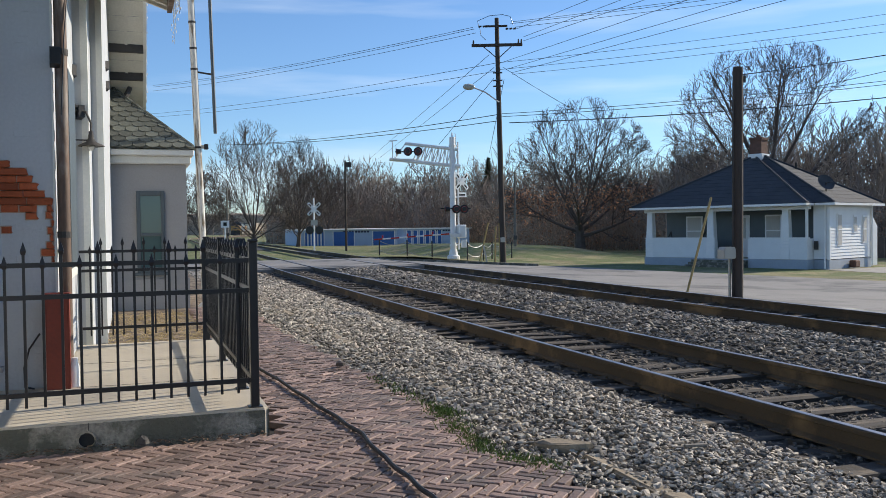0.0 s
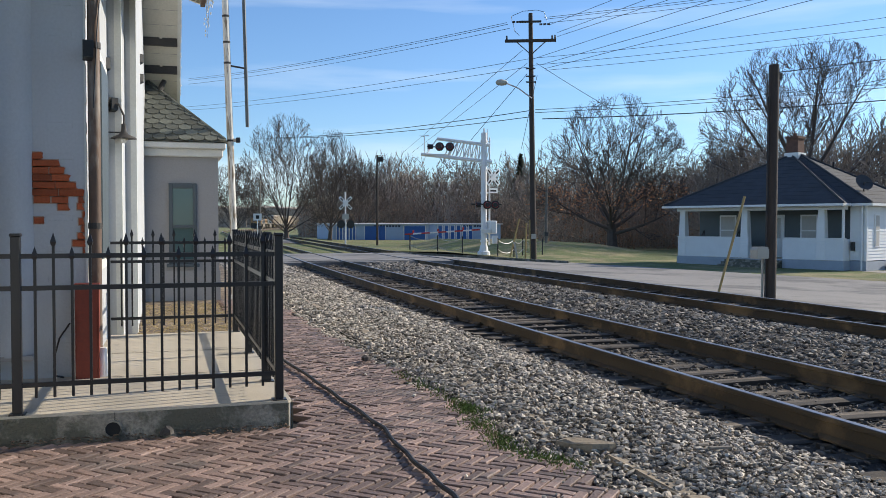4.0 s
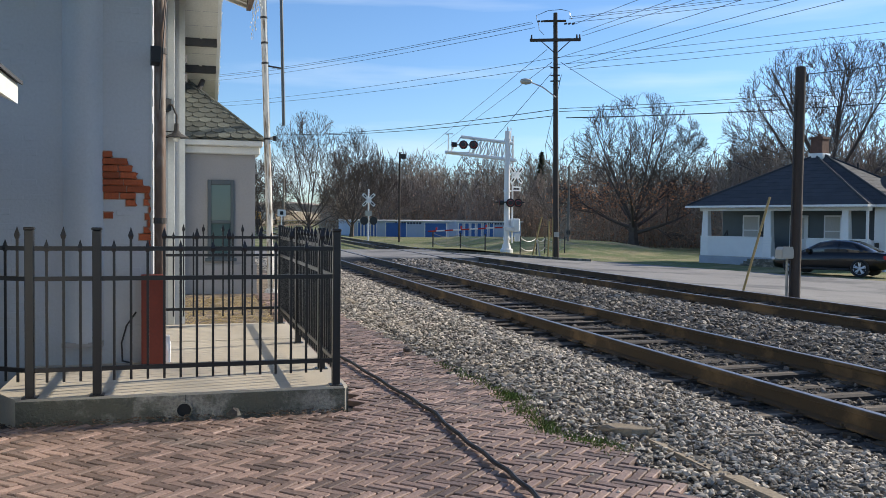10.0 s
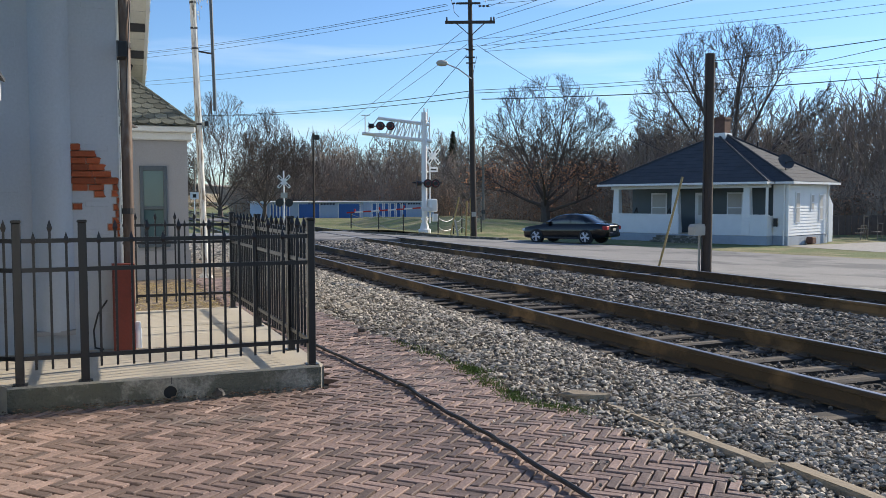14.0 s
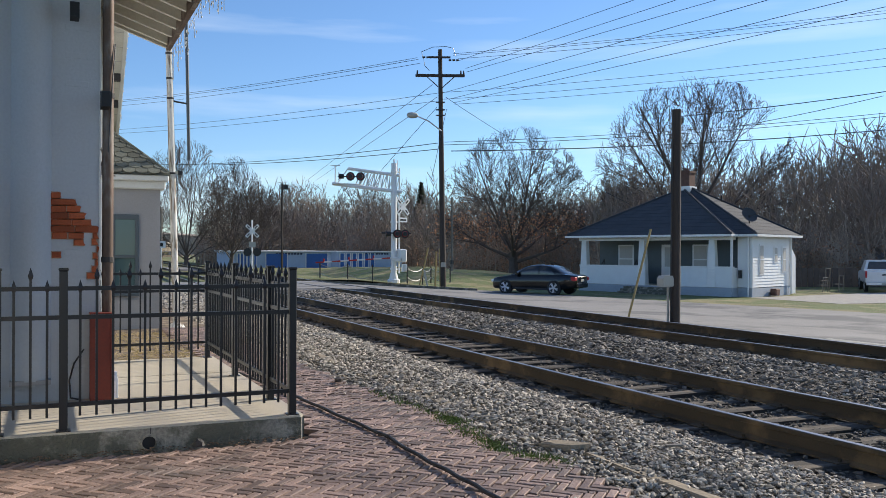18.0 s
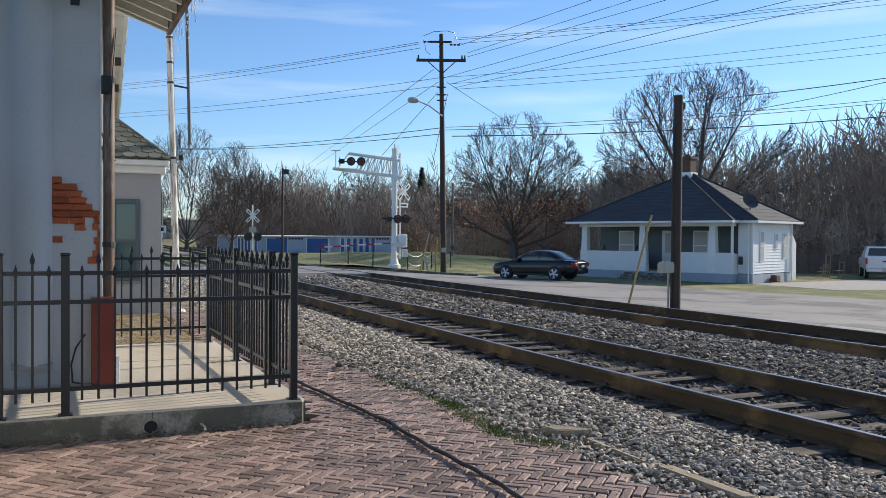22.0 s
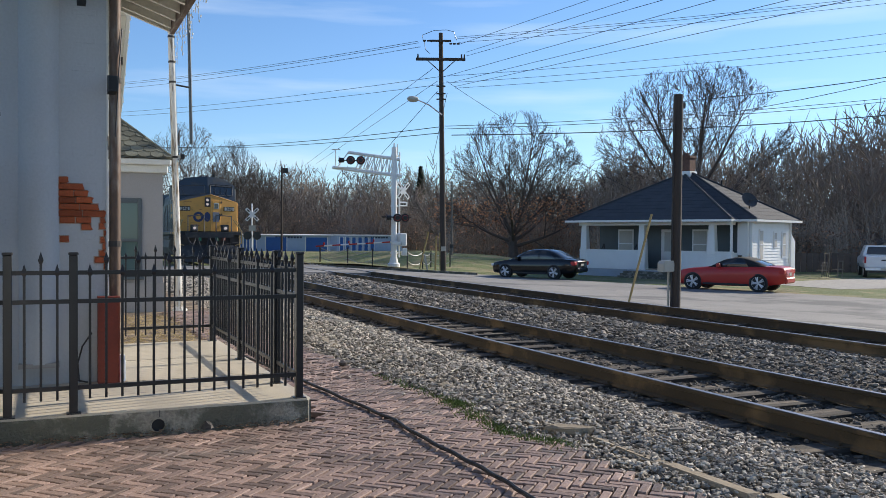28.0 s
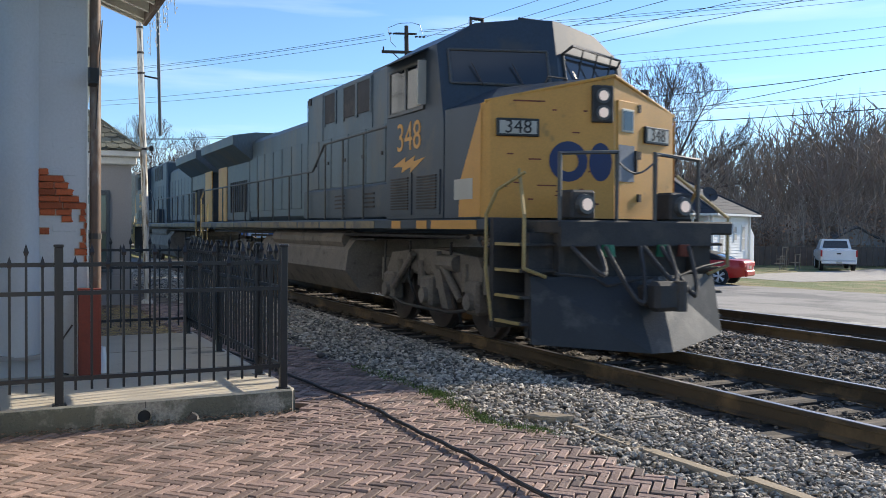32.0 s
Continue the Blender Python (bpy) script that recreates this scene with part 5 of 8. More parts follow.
def hopper_car():
    t = thing("hopper_car", pose(0, 0, 0), "weathered tan covered hopper freight car", "freight car", "train")
    s = Shape().box(-1.45, 0.5, 1.35, 1.45, 15.5, 4.3, 0.15)
    b = part("body", s, HOPPER, t)
    for k in range(13):
        for sx in (-1, 1):
            part("rib", Shape().box(sx * 1.44, 0.7 + k * 1.2, 1.4, sx * 1.53, 0.82 + k * 1.2, 4.15), HOPPER, b)
    part("roof_walk", Shape().box(-0.4, 0.6, 4.3, 0.4, 15.4, 4.42), STEEL, t)
    part("sill", Shape().box(-1.45, 0, 1.1, 1.45, 16, 1.32), STEEL, t)
    for k in range(3):
        y = 3.6 + k * 3.1
        part("discharge_hopper", Shape().add([(-1.3, y, 1.4), (1.3, y, 1.4), (1.3, y + 2.8, 1.4), (-1.3, y + 2.8, 1.4), (-0.5, y + 1, 0.4), (0.5, y + 1, 0.4), (0.5, y + 1.8, 0.4), (-0.5, y + 1.8, 0.4)], [(0, 1, 2, 3), (4, 5, 6, 7), (0, 1, 5, 4), (1, 2, 6, 5), (2, 3, 7, 6), (3, 0, 4, 7)]), HOPPER, t)
    for y in (2.0, 14.0):
        part("truck", Shape().box(-1.0, y - 1.2, 0.45, 1.0, y + 1.2, 0.85, 0.05), STEEL, t)
        for k in (-1, 1):
            for sx in (-1, 1):
                part("wheel", Shape().rod((sx * 0.83, y + k * 0.88, 0.42), (sx * 0.68, y + k * 0.88, 0.42), 0.42, 0.42, 14), WHEELST, t)
    return t


engine_two = tagged(copy_thing(engine, pose(0, 40, 0)), "trailing dark blue and yellow diesel freight locomotive")
hoppers = [hopper_car()]
for k in range(7):
    hoppers.append(copy_thing(hoppers[0], pose(0, 60 + 16.4 * k, 0)))


# ---- road vehicles ----


def body_ring(y, w, z0, z1):
    h = z1 - z0
    pts = [(-w * 0.86, z0), (w * 0.86, z0), (w * 0.97, z0 + 0.12 * h), (w, z0 + 0.5 * h), (w * 0.985, z0 + 0.8 * h), (w * 0.9, z0 + 0.96 * h), (w * 0.7, z1)]
    pts += [(-x, z) for x, z in reversed(pts[2:])]
    return [(x, y, z) for x, z in pts]


def car_wheel(parent, x, y, r, spokes=5, w=0.2):
    s = Shape()
    side = 1 if x > 0 else -1
    prof = [(0.0, r * 0.77), (-0.01, r * 0.94), (0.03, r), (w - 0.03, r), (w, r * 0.94), (w, r * 0.5)]
    n = 24
    v, f = [], []
    for a, rr in prof:
        v += [(-side * a, rr * math.cos(k * math.tau / n), rr * math.sin(k * math.tau / n)) for k in range(n)]
    f = [(i * n + k, i * n + (k + 1) % n, (i + 1) * n + (k + 1) % n, (i + 1) * n + k) for i in range(len(prof) - 1) for k in range(n)]
    s.add(v, f)
    wheel = part("wheel", s, TYRE, parent, smooth=True, at=pose(x, y, r))
    rim = Shape()
    for k in range(n):
        a, b = k * math.tau / n, (k + 1) * math.tau / n
        rim.add([(-side * 0.005, r * 0.8 * math.cos(a), r * 0.8 * math.sin(a)), (-side * 0.005, r * 0.8 * math.cos(b), r * 0.8 * math.sin(b)), (-side * 0.03, r * 0.7 * math.cos(b), r * 0.7 * math.sin(b)), (-side * 0.03, r * 0.7 * math.cos(a), r * 0.7 * math.sin(a))], [(0, 1, 2, 3)])
    for k in range(spokes):
        a = k * math.tau / spokes
        for da in (-0.16, 0.16):
            rim.rod((-side * 0.02, 0.03 * math.cos(a), 0.03 * math.sin(a)), (-side * 0.02, r * 0.74 * math.cos(a + da), r * 0.74 * math.sin(a + da)), 0.03, 0.026, 6)
    rim.rod((-side * 0.04, 0, 0), (side * 0.0, 0, 0), 0.06, 0.05, 12)
    part("rim", rim, ALLOY, wheel, "five-spoke alloy rim")
    part("brake_disc", Shape().rod((-side * 0.06, 0, 0), (-side * 0.08, 0, 0), r * 0.72, r * 0.72, 20), TRIM, wheel)
    return wheel


def car(name, label, paint, roof, stations, house, axles, r, group, low=False):
    """A car that heads towards -y in its own space; stations: y, half width, sill, top; house: belt and roof outline."""
    t = thing(name, pose(0, 0, 0), label, "car", group)
    rings = [body_ring(*s) for s in stations]
    body = part("body", loft(rings), paint, t, smooth=True)
    y0, y1, r0, r1, zb, zr, wb, wr = house

    def crown(y):
        return float(np.interp(y, (y0, y0 + 0.4 * (r0 - y0), r0 - 0.06, r0 + 0.35, (r0 + r1) / 2, r1 - 0.2, r1 + 0.1, r1 + 0.65 * (y1 - r1), y1), (zb, zb + 0.42 * (zr - zb), zr - 0.05, zr + 0.035, zr + 0.055, zr + 0.02, zr - 0.07, zb + 0.36 * (zr - zb), zb)))

    def hull(y, q, out=0.0):
        """A place on the cabin: q runs from the belt line, 0, up over the roof rail, 0.7, to the middle, 1."""
        h = crown(y) - zb
        full = np.interp(h, (0, zr - zb), (0.97, 1.0))
        w = float(np.interp(q, (0, 0.35, 0.7, 0.85, 1.0), (wb, wb * 0.93 + wr * 0.07, wr + 0.04, wr * 0.82, 0.0))) * full
        z = float(np.interp(q, (0, 0.35, 0.7, 0.85, 1.0), (-0.04, 0.45 * h, 0.86 * h, 0.97 * h, h)))
        return Vector((w + out * (1 if q < 0.8 else 0.3), y, zb + z + out * (0.2 if q < 0.8 else 1)))

    qs = (0, 0.18, 0.35, 0.55, 0.7, 0.78, 0.85, 0.93, 1.0)
    ys = [y0 + (y1 - y0) * k / 18 for k in range(19)]
    rings = []
    for y in ys:
        half = [hull(y, q) for q in qs]
        rings.append([(-p.x, p.y, p.z) for p in half] + [tuple(p) for p in reversed(half[:-1])])
    part("roof", loft(rings), roof, t, "black soft top" if low else "", smooth=True)

    def pane(name, sx, corners, label):
        """Glass that follows the cabin between four (y, q) corners."""
        (ya, qa), (yb, qb), (yc, qc), (yd, qd) = corners
        n = 7
        v, f = [], []
        for i in range(n):
            for j in range(n):
                u, w = i / (n - 1), j / (n - 1)
                y = (ya * (1 - u) + yb * u) * (1 - w) + (yd * (1 - u) + yc * u) * w
                q = (qa * (1 - u) + qb * u) * (1 - w) + (qd * (1 - u) + qc * u) * w
                p = hull(y, abs(2 - q) if q > 1 else q, 0.008)
                v.append((sx * p.x * (-1 if q > 1 else 1), p.y, p.z))
        f = [(i * n + j, i * n + j + 1, (i + 1) * n + j + 1, (i + 1) * n + j) for i in range(n - 1) for j in range(n - 1)]
        part(name, Shape().add(v, f), CARGLASS, t, label, smooth=True)

    mid = (r0 + r1) / 2 + 0.1
    for sx in (-1, 1):
        if low:
            pane("side_window", sx, ((y0 + 0.42, 0.1), (mid + 0.35, 0.1), (mid + 0.15, 0.66), (r0 + 0.12, 0.66)), "dark side window")
        else:
            pane("side_window", sx, ((y0 + 0.42, 0.1), (mid - 0.04, 0.1), (mid - 0.04, 0.66), (r0 + 0.12, 0.66)), "dark side window")
            pane("side_window", sx, ((mid + 0.04, 0.1), (r1 + 0.3, 0.1), (r1 - 0.1, 0.66), (mid + 0.04, 0.66)), "dark side window")
    pane("windshield", 1, ((y0 + 0.12, 0.78), (r0 - 0.02, 0.78), (r0 - 0.02, 1.22), (y0 + 0.12, 1.22)), "dark windshield")
    pane("rear_window", 1, ((r1 + 0.18, 0.78), (y1 - 0.12, 0.78), (y1 - 0.12, 1.22), (r1 + 0.18, 1.22)), "dark rear window")
    for sx in (-1, 1):
        part("mirror", Shape().box(sx * (wb + 0.02), y0 + 0.35, zb - 0.02, sx * (wb + 0.2), y0 + 0.5, zb + 0.13, 0.03), paint, t)
        f0, b0 = stations[0], stations[-1]
        part("headlamp", Shape().box(sx * 0.46, f0[0] + 0.03, f0[3] - 0.1, sx * 0.74, f0[0] + 0.28, f0[3] + 0.03, 0.03), CLEAR, t)
        part("tail_lamp", Shape().box(sx * 0.42, b0[0] - 0.3, b0[3] - 0.17, sx * 0.76, b0[0] - 0.02, b0[3] + 0.02, 0.03), TAIL, t, "red tail lamp")
        part("sill_trim", Shape().box(sx * (wb + 0.02), axles[0] + 0.4, 0.2, sx * (wb + 0.1), axles[1] - 0.4, 0.3, 0.02), TRIM, t)
        for y in axles:
            part("wheel_arch", Shape().rod((sx * (stations[5][1] - 0.22), y, r), (sx * (stations[5][1] + 0.004), y, r), r + 0.035, r + 0.035, 22), TRIM, t)
    part("rear_bumper", Shape().box(-0.56, stations[-1][0] - 0.12, 0.32, 0.56, stations[-1][0] + 0.04, 0.56, 0.05), paint, t)
    part("number_plate", Shape().box(-0.16, stations[-1][0] - 0.01, 0.62, 0.16, stations[-1][0] + 0.012, 0.74), BOARD, t, "blank pale number plate")
    wheels = [car_wheel(t, sx * (stations[5][1] + 0.022), y, r) for sx in (-1, 1) for y in axles]
    return t, wheels, r


sedan, sedan_wheels, sedan_r = car("sedan", "black four-door sedan waiting on the road", CARBLACK, CARBLACK,
    [(0.0, 0.48, 0.3, 0.64), (0.08, 0.66, 0.26, 0.7), (0.22, 0.79, 0.22, 0.76), (0.6, 0.88, 0.2, 0.82), (1.3, 0.89, 0.2, 0.92), (2.4, 0.9, 0.2, 0.95), (3.7, 0.89, 0.2, 0.98), (4.2, 0.85, 0.24, 0.98), (4.52, 0.76, 0.3, 0.95), (4.68, 0.64, 0.33, 0.9), (4.74, 0.5, 0.36, 0.83)],
    (1.2, 4.25, 2.0, 3.4, 0.92, 1.38, 0.8, 0.6), (0.95, 3.65), 0.32, "cars on the road")
coupe, coupe_wheels, coupe_r = car("convertible", "bright red sports convertible with a black soft top", RED, CLOTH,
    [(0.0, 0.48, 0.28, 0.6), (0.08, 0.65, 0.22, 0.68), (0.2, 0.79, 0.2, 0.76), (0.55, 0.87, 0.18, 0.84), (1.4, 0.89, 0.18, 0.93), (2.2, 0.89, 0.18, 0.95), (3.2, 0.9, 0.2, 0.98), (3.85, 0.87, 0.25, 0.99), (4.16, 0.76, 0.3, 0.97), (4.3, 0.6, 0.33, 0.92), (4.36, 0.45, 0.36, 0.86)],
    (1.42, 3.78, 2.06, 3.02, 0.93, 1.28, 0.78, 0.6), (0.8, 3.4), 0.325, "cars on the road", True)


def pickup():
    t = thing("pickup_truck", pose(45.4, 37.5, lie(45, 37), 0, 0, -45), "white pickup truck parked with its tailgate towards the road", "truck")
    part("bed", Shape().box(-0.98, -2.7, 0.55, 0.98, -0.7, 1.25, 0.05), WHITECAR, t)
    part("tailgate", Shape().box(-0.9, -2.74, 0.62, 0.9, -2.69, 1.22, 0.02), WHITECAR, t)
    part("cab", loft([body_ring(-0.7, 0.98, 0.5, 1.3), body_ring(2.7, 0.96, 0.5, 1.22)]), WHITECAR, t, smooth=True)
    part("cab_roof", loft([[(-0.9, -0.7, 1.25), (0.9, -0.7, 1.25), (0.9, 1.5, 1.25), (-0.9, 1.5, 1.25)], [(-0.74, -0.55, 1.85), (0.74, -0.55, 1.85), (0.74, 0.8, 1.85), (-0.74, 0.8, 1.85)]]), WHITECAR, t)
    part("rear_window", Shape().add([(-0.72, -0.705, 1.32), (0.72, -0.705, 1.32), (0.62, -0.6, 1.76), (-0.62, -0.6, 1.76), (-0.72, -0.66, 1.32), (0.72, -0.66, 1.32), (0.62, -0.56, 1.76), (-0.62, -0.56, 1.76)], [(0, 1, 2, 3), (4, 5, 6, 7), (0, 1, 5, 4), (1, 2, 6, 5), (2, 3, 7, 6), (3, 0, 4, 7)]), CARGLASS, t)
    part("bumper", Shape().box(-0.95, -2.85, 0.42, 0.95, -2.7, 0.6, 0.03), ALLOY, t, "chrome rear bumper")
    for sx in (-1, 1):
        part("tail_lamp", Shape().box(sx * 0.9, -2.76, 0.85, sx * 0.99, -2.66, 1.22), TAIL, t)
        for y in (-1.7, 1.7):
            car_wheel(t, sx * 0.97, y, 0.38)
    part("latch", Shape().box(-0.12, -2.76, 0.98, 0.12, -2.74, 1.06), TRIM, t)
    part("number_plate", Shape().box(-0.15, -2.87, 0.45, 0.15, -2.85, 0.57), BOARD, t)


pickup()


def roll_rows(wheel_y, wheel_x, r, moved, sign=1.0):
    """Rows for a wheel that has rolled moved(t) metres at each time of a list of (t, metres)."""
    rows, last = [], 0.0
    for (ta, a), (tb, b) in zip(moved, moved[1:]):
        n = max(1, int(abs(b - a) / r / 1.2) + 1)
        for k in range(n):
            d = a + (b - a) * k / n
            rows.append((ta + (tb - ta) * k / n, pose(wheel_x, wheel_y, r, sign * math.degrees(d / r))))
    rows.append((moved[-1][0], pose(wheel_x, wheel_y, r, sign * math.degrees(moved[-1][1] / r))))
    out, seen = [], set()
    for t, m in rows:
        if frame(t) not in seen:
            seen.add(frame(t))
            out.append((t, m))
    return out


# ---- road, house, poles, storage, trees ----
def road():
    s = Shape()
    for y0, y1 in ((-40.0, -10.0), (-10, 10), (10, 22), (22, 33), (33, 44), (44, 60), (60, 90)):
        xs = [12.45, 13.5, 15, 17, 19, 20.5, 22, 24, 26, 28, 30]
        for a, b in zip(xs, xs[1:]):
            def p(x, y):
                x2 = x if x < 13 else x - max(0, (y - 10)) * 0.28 * (x - 12.45) / 17.5 * (1.0 if y > 10 else 0)
                return (x2, y, lie(x2, y) + 0.012 if x2 > 13 else -0.13 + 0.02 * (x2 < 12.6))
            s.add([p(a, y0), p(b, y0), p(b, y1), p(a, y1)], [(0, 1, 2, 3)])
    setting("road", s, ASPHALT, "pale worn asphalt road beside the tracks", "road")
    s = Shape()
    s.box(-30, 34.5, -0.3, 12.4, 43.5, 0.012).box(4.6, 34, -0.2, 12.4, 44, -0.01)
    setting("crossing", s, ASPHALT, "asphalt road across the tracks", "road")
    s = Shape()
    pts = [(13.2, 47.5), (15.5, 46.2), (18.0, 43.5), (20.4, 41.2)]
    for (xa, ya), (xb, yb) in zip(pts, pts[1:]):
        d = Vector((xb - xa, yb - ya, 0)).normalized()
        n = Vector((-d.y, d.x, 0)) * 0.16
        za, zb = lie(xa, ya), lie(xb, yb)
        s.add([(xa, ya, za - 0.1), (xb, yb, zb - 0.1), (xb + n.x, yb + n.y, zb - 0.1), (xa + n.x, ya + n.y, za - 0.1), (xa, ya, za + 0.13), (xb, yb, zb + 0.13), (xb + n.x, yb + n.y, zb + 0.13), (xa + n.x, ya + n.y, za + 0.13)],
              [(3, 2, 1, 0), (4, 5, 6, 7), (0, 1, 5, 4), (1, 2, 6, 5), (2, 3, 7, 6), (3, 0, 4, 7)])
    setting("kerb", s, OLDCONC, "grey concrete kerb round the signal island", "kerb")
    s = Shape()
    s.add([(13.2, 47.6, -0.05), (15.6, 46.35, -0.08), (18.1, 43.65, -0.3), (20.4, 41.35, -0.5), (22.0, 46, -0.58), (23, 75, -0.6), (14, 75, -0.26)], [(0, 1, 2, 3, 4, 5, 6)])
    setting("verge", s, GRASS, "thin green and tan grass on the verge", "grass")
    # the lawn climbs in a low bank behind the road
    s = Shape()
    nx, ny = 18, 12
    for j in range(ny + 1):
        for i in range(nx + 1):
            x = 20.0 + 17.0 * i / nx
            y0 = float(np.interp(x, (20, 22, 25, 28, 37), (43.0, 44.0, 45.0, 48.0, 52.0)))
            y = y0 + (76 - y0) * (j / ny) ** 1.4
            u = min(1.0, (y - y0) / 13)
            rise = 0.72 * u * u * (3 - 2 * u) * float(np.interp(x, (20, 24, 32, 37), (0, 1, 1, 0)))
            s.v.append((x, y, lie(x, y) + rise + (0.012 * math.sin(x * 2.3) * math.sin(y * 1.7) * u) - 0.012 + 0.02 * (j > 0)))
    s.f = [(j * (nx + 1) + i, j * (nx + 1) + i + 1, (j + 1) * (nx + 1) + i + 1, (j + 1) * (nx + 1) + i) for j in range(ny) for i in range(nx)]
    setting("bank", s, GRASS, "low grassy bank climbing from the road to the woods", "grass", smooth=True)
    s = Shape()
    for xa, xb in ((31, 34), (34, 40), (40, 50), (50, 60)):
        def edge(x, y):
            return (x, y, float(np.interp(x, (30, 40, 60), (lie(30, 0), lie(40, 0), lie(60, 0)))) - 0.008)
        s.add([edge(xa, 27.5), edge(xb, 27.5), edge(xb, 33 + (xb - 31) * 0.24), edge(xa, 33 + (xa - 31) * 0.24)], [(0, 1, 2, 3)])
    setting("driveway", s, stuff("gravel drive", (0.33, 0.31, 0.28), 0.95, vary=0.3, scale=3, fine=30, bump=0.6), "pale gravel drive beside the house", "drive")


road()


def road_edge():
    """Pale concrete panels along the near edge of the road."""
    rng = random.Random(31)
    t = thing("road_edge", pose(0, 0, 0), "row of pale cracked concrete panels along the road edge", "pavement", kind="structure")
    for k in range(13):
        y = -4.0 + k * 1.42
        z = lie(14, y) + 0.018
        s = Shape().box(13.15 + rng.gauss(0, 0.05), y, z - 0.1, 14.35 + rng.gauss(0, 0.12), y + 1.36, z + 0.012 + rng.uniform(0, 0.012), 0.01)
        part("panel", s, ROADCONC, t)


road_edge()


def house():
    gz = -0.68
    t = thing("house", pose(32.31, 39.45, gz, 0, 0, -68), "small white bungalow with a dark hip roof and deep porch", "house")
    H = 3.1
    # main body behind the porch, with lapped boards
    part("wall", Shape().box(-4.45, -1.5, 0.45, 4.6, 1.6, H - 0.05).box(4.6, -2.9, 0.45, 5.35, 1.6, H - 0.05), SIDING, t)
    part("foundation", Shape().box(-4.5, -3.55, -0.3, 4.62, 1.62, 0.42).box(4.62, -2.92, -0.3, 5.37, 1.62, 0.42), FOUND, t, "blue-grey block foundation")
    boards = [part("clapboard", Shape().prism([(0, 0), (-0.036, 0.0), (-0.006, 0.15), (0, 0.15)], "x", 4.62, 5.37), SIDING, t, at=pose(0, -2.9, 0.45))]
    for k in range(1, 17):
        twin(boards[0], "clapboard", t, pose(0, -2.9, 0.45 + 0.15 * k))
    side = part("clapboard", Shape().prism([(0, 0), (0.036, 0.0), (0.006, 0.15), (0, 0.15)], "y", -2.92, 1.62), SIDING, t, at=pose(5.35, 0, 0.45))
    for k in range(1, 17):
        twin(side, "clapboard", t, pose(5.35, 0, 0.45 + 0.15 * k))
    part("corner_board", Shape().box(5.29, -2.96, 0.42, 5.4, -2.87, H), WHITE, t)
    part("corner_board", Shape().box(5.33, 1.54, 0.42, 5.41, 1.64, H), WHITE, t)
    # Dark grey sheet over the white wall carries the porch shade in its colour.
    part("porch_wall", Shape().box(-4.42, -1.56, 0.45, 4.56, -1.54, H - 0.06), FRAMEG, t, "porch back wall with its shade put into a dark grey")
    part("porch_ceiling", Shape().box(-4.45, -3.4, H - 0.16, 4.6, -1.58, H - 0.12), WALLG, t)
    # porch: floor, knee walls, columns, beam
    part("porch_floor", Shape().box(-4.45, -3.5, 0.35, 4.6, -1.56, 0.45), CONCRETE, t)
    for x0, x1 in ((-4.45, -0.25), (1.6, 4.6)):
        kn = part("knee_wall", Shape().box(x0, -3.5, 0.42, x1, -3.36, 1.42), SIDING, t, "white boarded porch wall")
        for k in range(7):
            part("board", Shape().prism([(-3.5, 0.44 + 0.14 * k), (-3.536, 0.44 + 0.14 * k), (-3.506, 0.58 + 0.14 * k), (-3.5, 0.58 + 0.14 * k)], "x", x0, x1), SIDING, kn)
        part("cap", Shape().box(x0 - 0.03, -3.55, 1.42, x1 + 0.03, -3.3, 1.48), WHITE, kn)
    part("knee_wall", Shape().box(4.48, -3.36, 0.42, 4.6, -1.58, 1.42), SIDING, t)
    part("corner_post", Shape().box(4.5, -3.5, 1.48, 4.6, -3.4, H - 0.26), WHITE, t)
    for x in (-4.2, -0.5, 3.5):
        part("column", loft([[(x - 0.24, -3.55, 0.45), (x + 0.24, -3.55, 0.45), (x + 0.24, -3.15, 0.45), (x - 0.24, -3.15, 0.45)], [(x - 0.15, -3.48, H - 0.2), (x + 0.15, -3.48, H - 0.2), (x + 0.15, -3.22, H - 0.2), (x - 0.15, -3.22, H - 0.2)]]), WHITE, t, "tapered white porch column")
    part("beam", Shape().box(-4.5, -3.55, H - 0.3, 4.64, -3.2, H - 0.13), WHITE, t)
    # porch steps
    for k in range(3):
        part("step", Shape().box(-1.4, -3.56 - 0.3 * (3 - k), -0.1, 1.6, -3.56, 0.12 + 0.12 * k), OLDCONC, t)
    # windows and door in the front wall under the porch
    for x, w, z0, z1 in ((-2.65, 1.0, 1.0, 2.6), (1.9, 0.9, 1.0, 2.6)):
        fr = part("window", Shape().box(x - w / 2, -1.6, z0, x + w / 2, -1.55, z1), WHITE, t, "white framed window with drawn curtain")
        part("curtain", Shape().box(x - w / 2 + 0.08, -1.61, z0 + 0.08, x + w / 2 - 0.08, -1.6, z1 - 0.08), CURTAIN, fr)
        part("sash", Shape().box(x - w / 2 + 0.06, -1.625, (z0 + z1) / 2 - 0.03, x + w / 2 - 0.06, -1.605, (z0 + z1) / 2 + 0.03), WHITE, fr)
    d = part("door", Shape().box(-0.4, -1.6, 0.45, 0.6, -1.55, 2.6), WHITE, t, "white front door")
    part("pane", Shape().box(-0.2, -1.61, 1.4, 0.4, -1.6, 2.45), CURTAIN, d)
    for x in (-3.5, -1.4):
        part("porch_chair", Shape().tube([(x, -3.0, 0.45), (x + 0.1, -2.9, 1.5), (x + 0.2, -2.8, 1.75), (x + 0.3, -2.9, 1.5), (x + 0.4, -3.0, 0.45)], 0.03), BLACK, t)
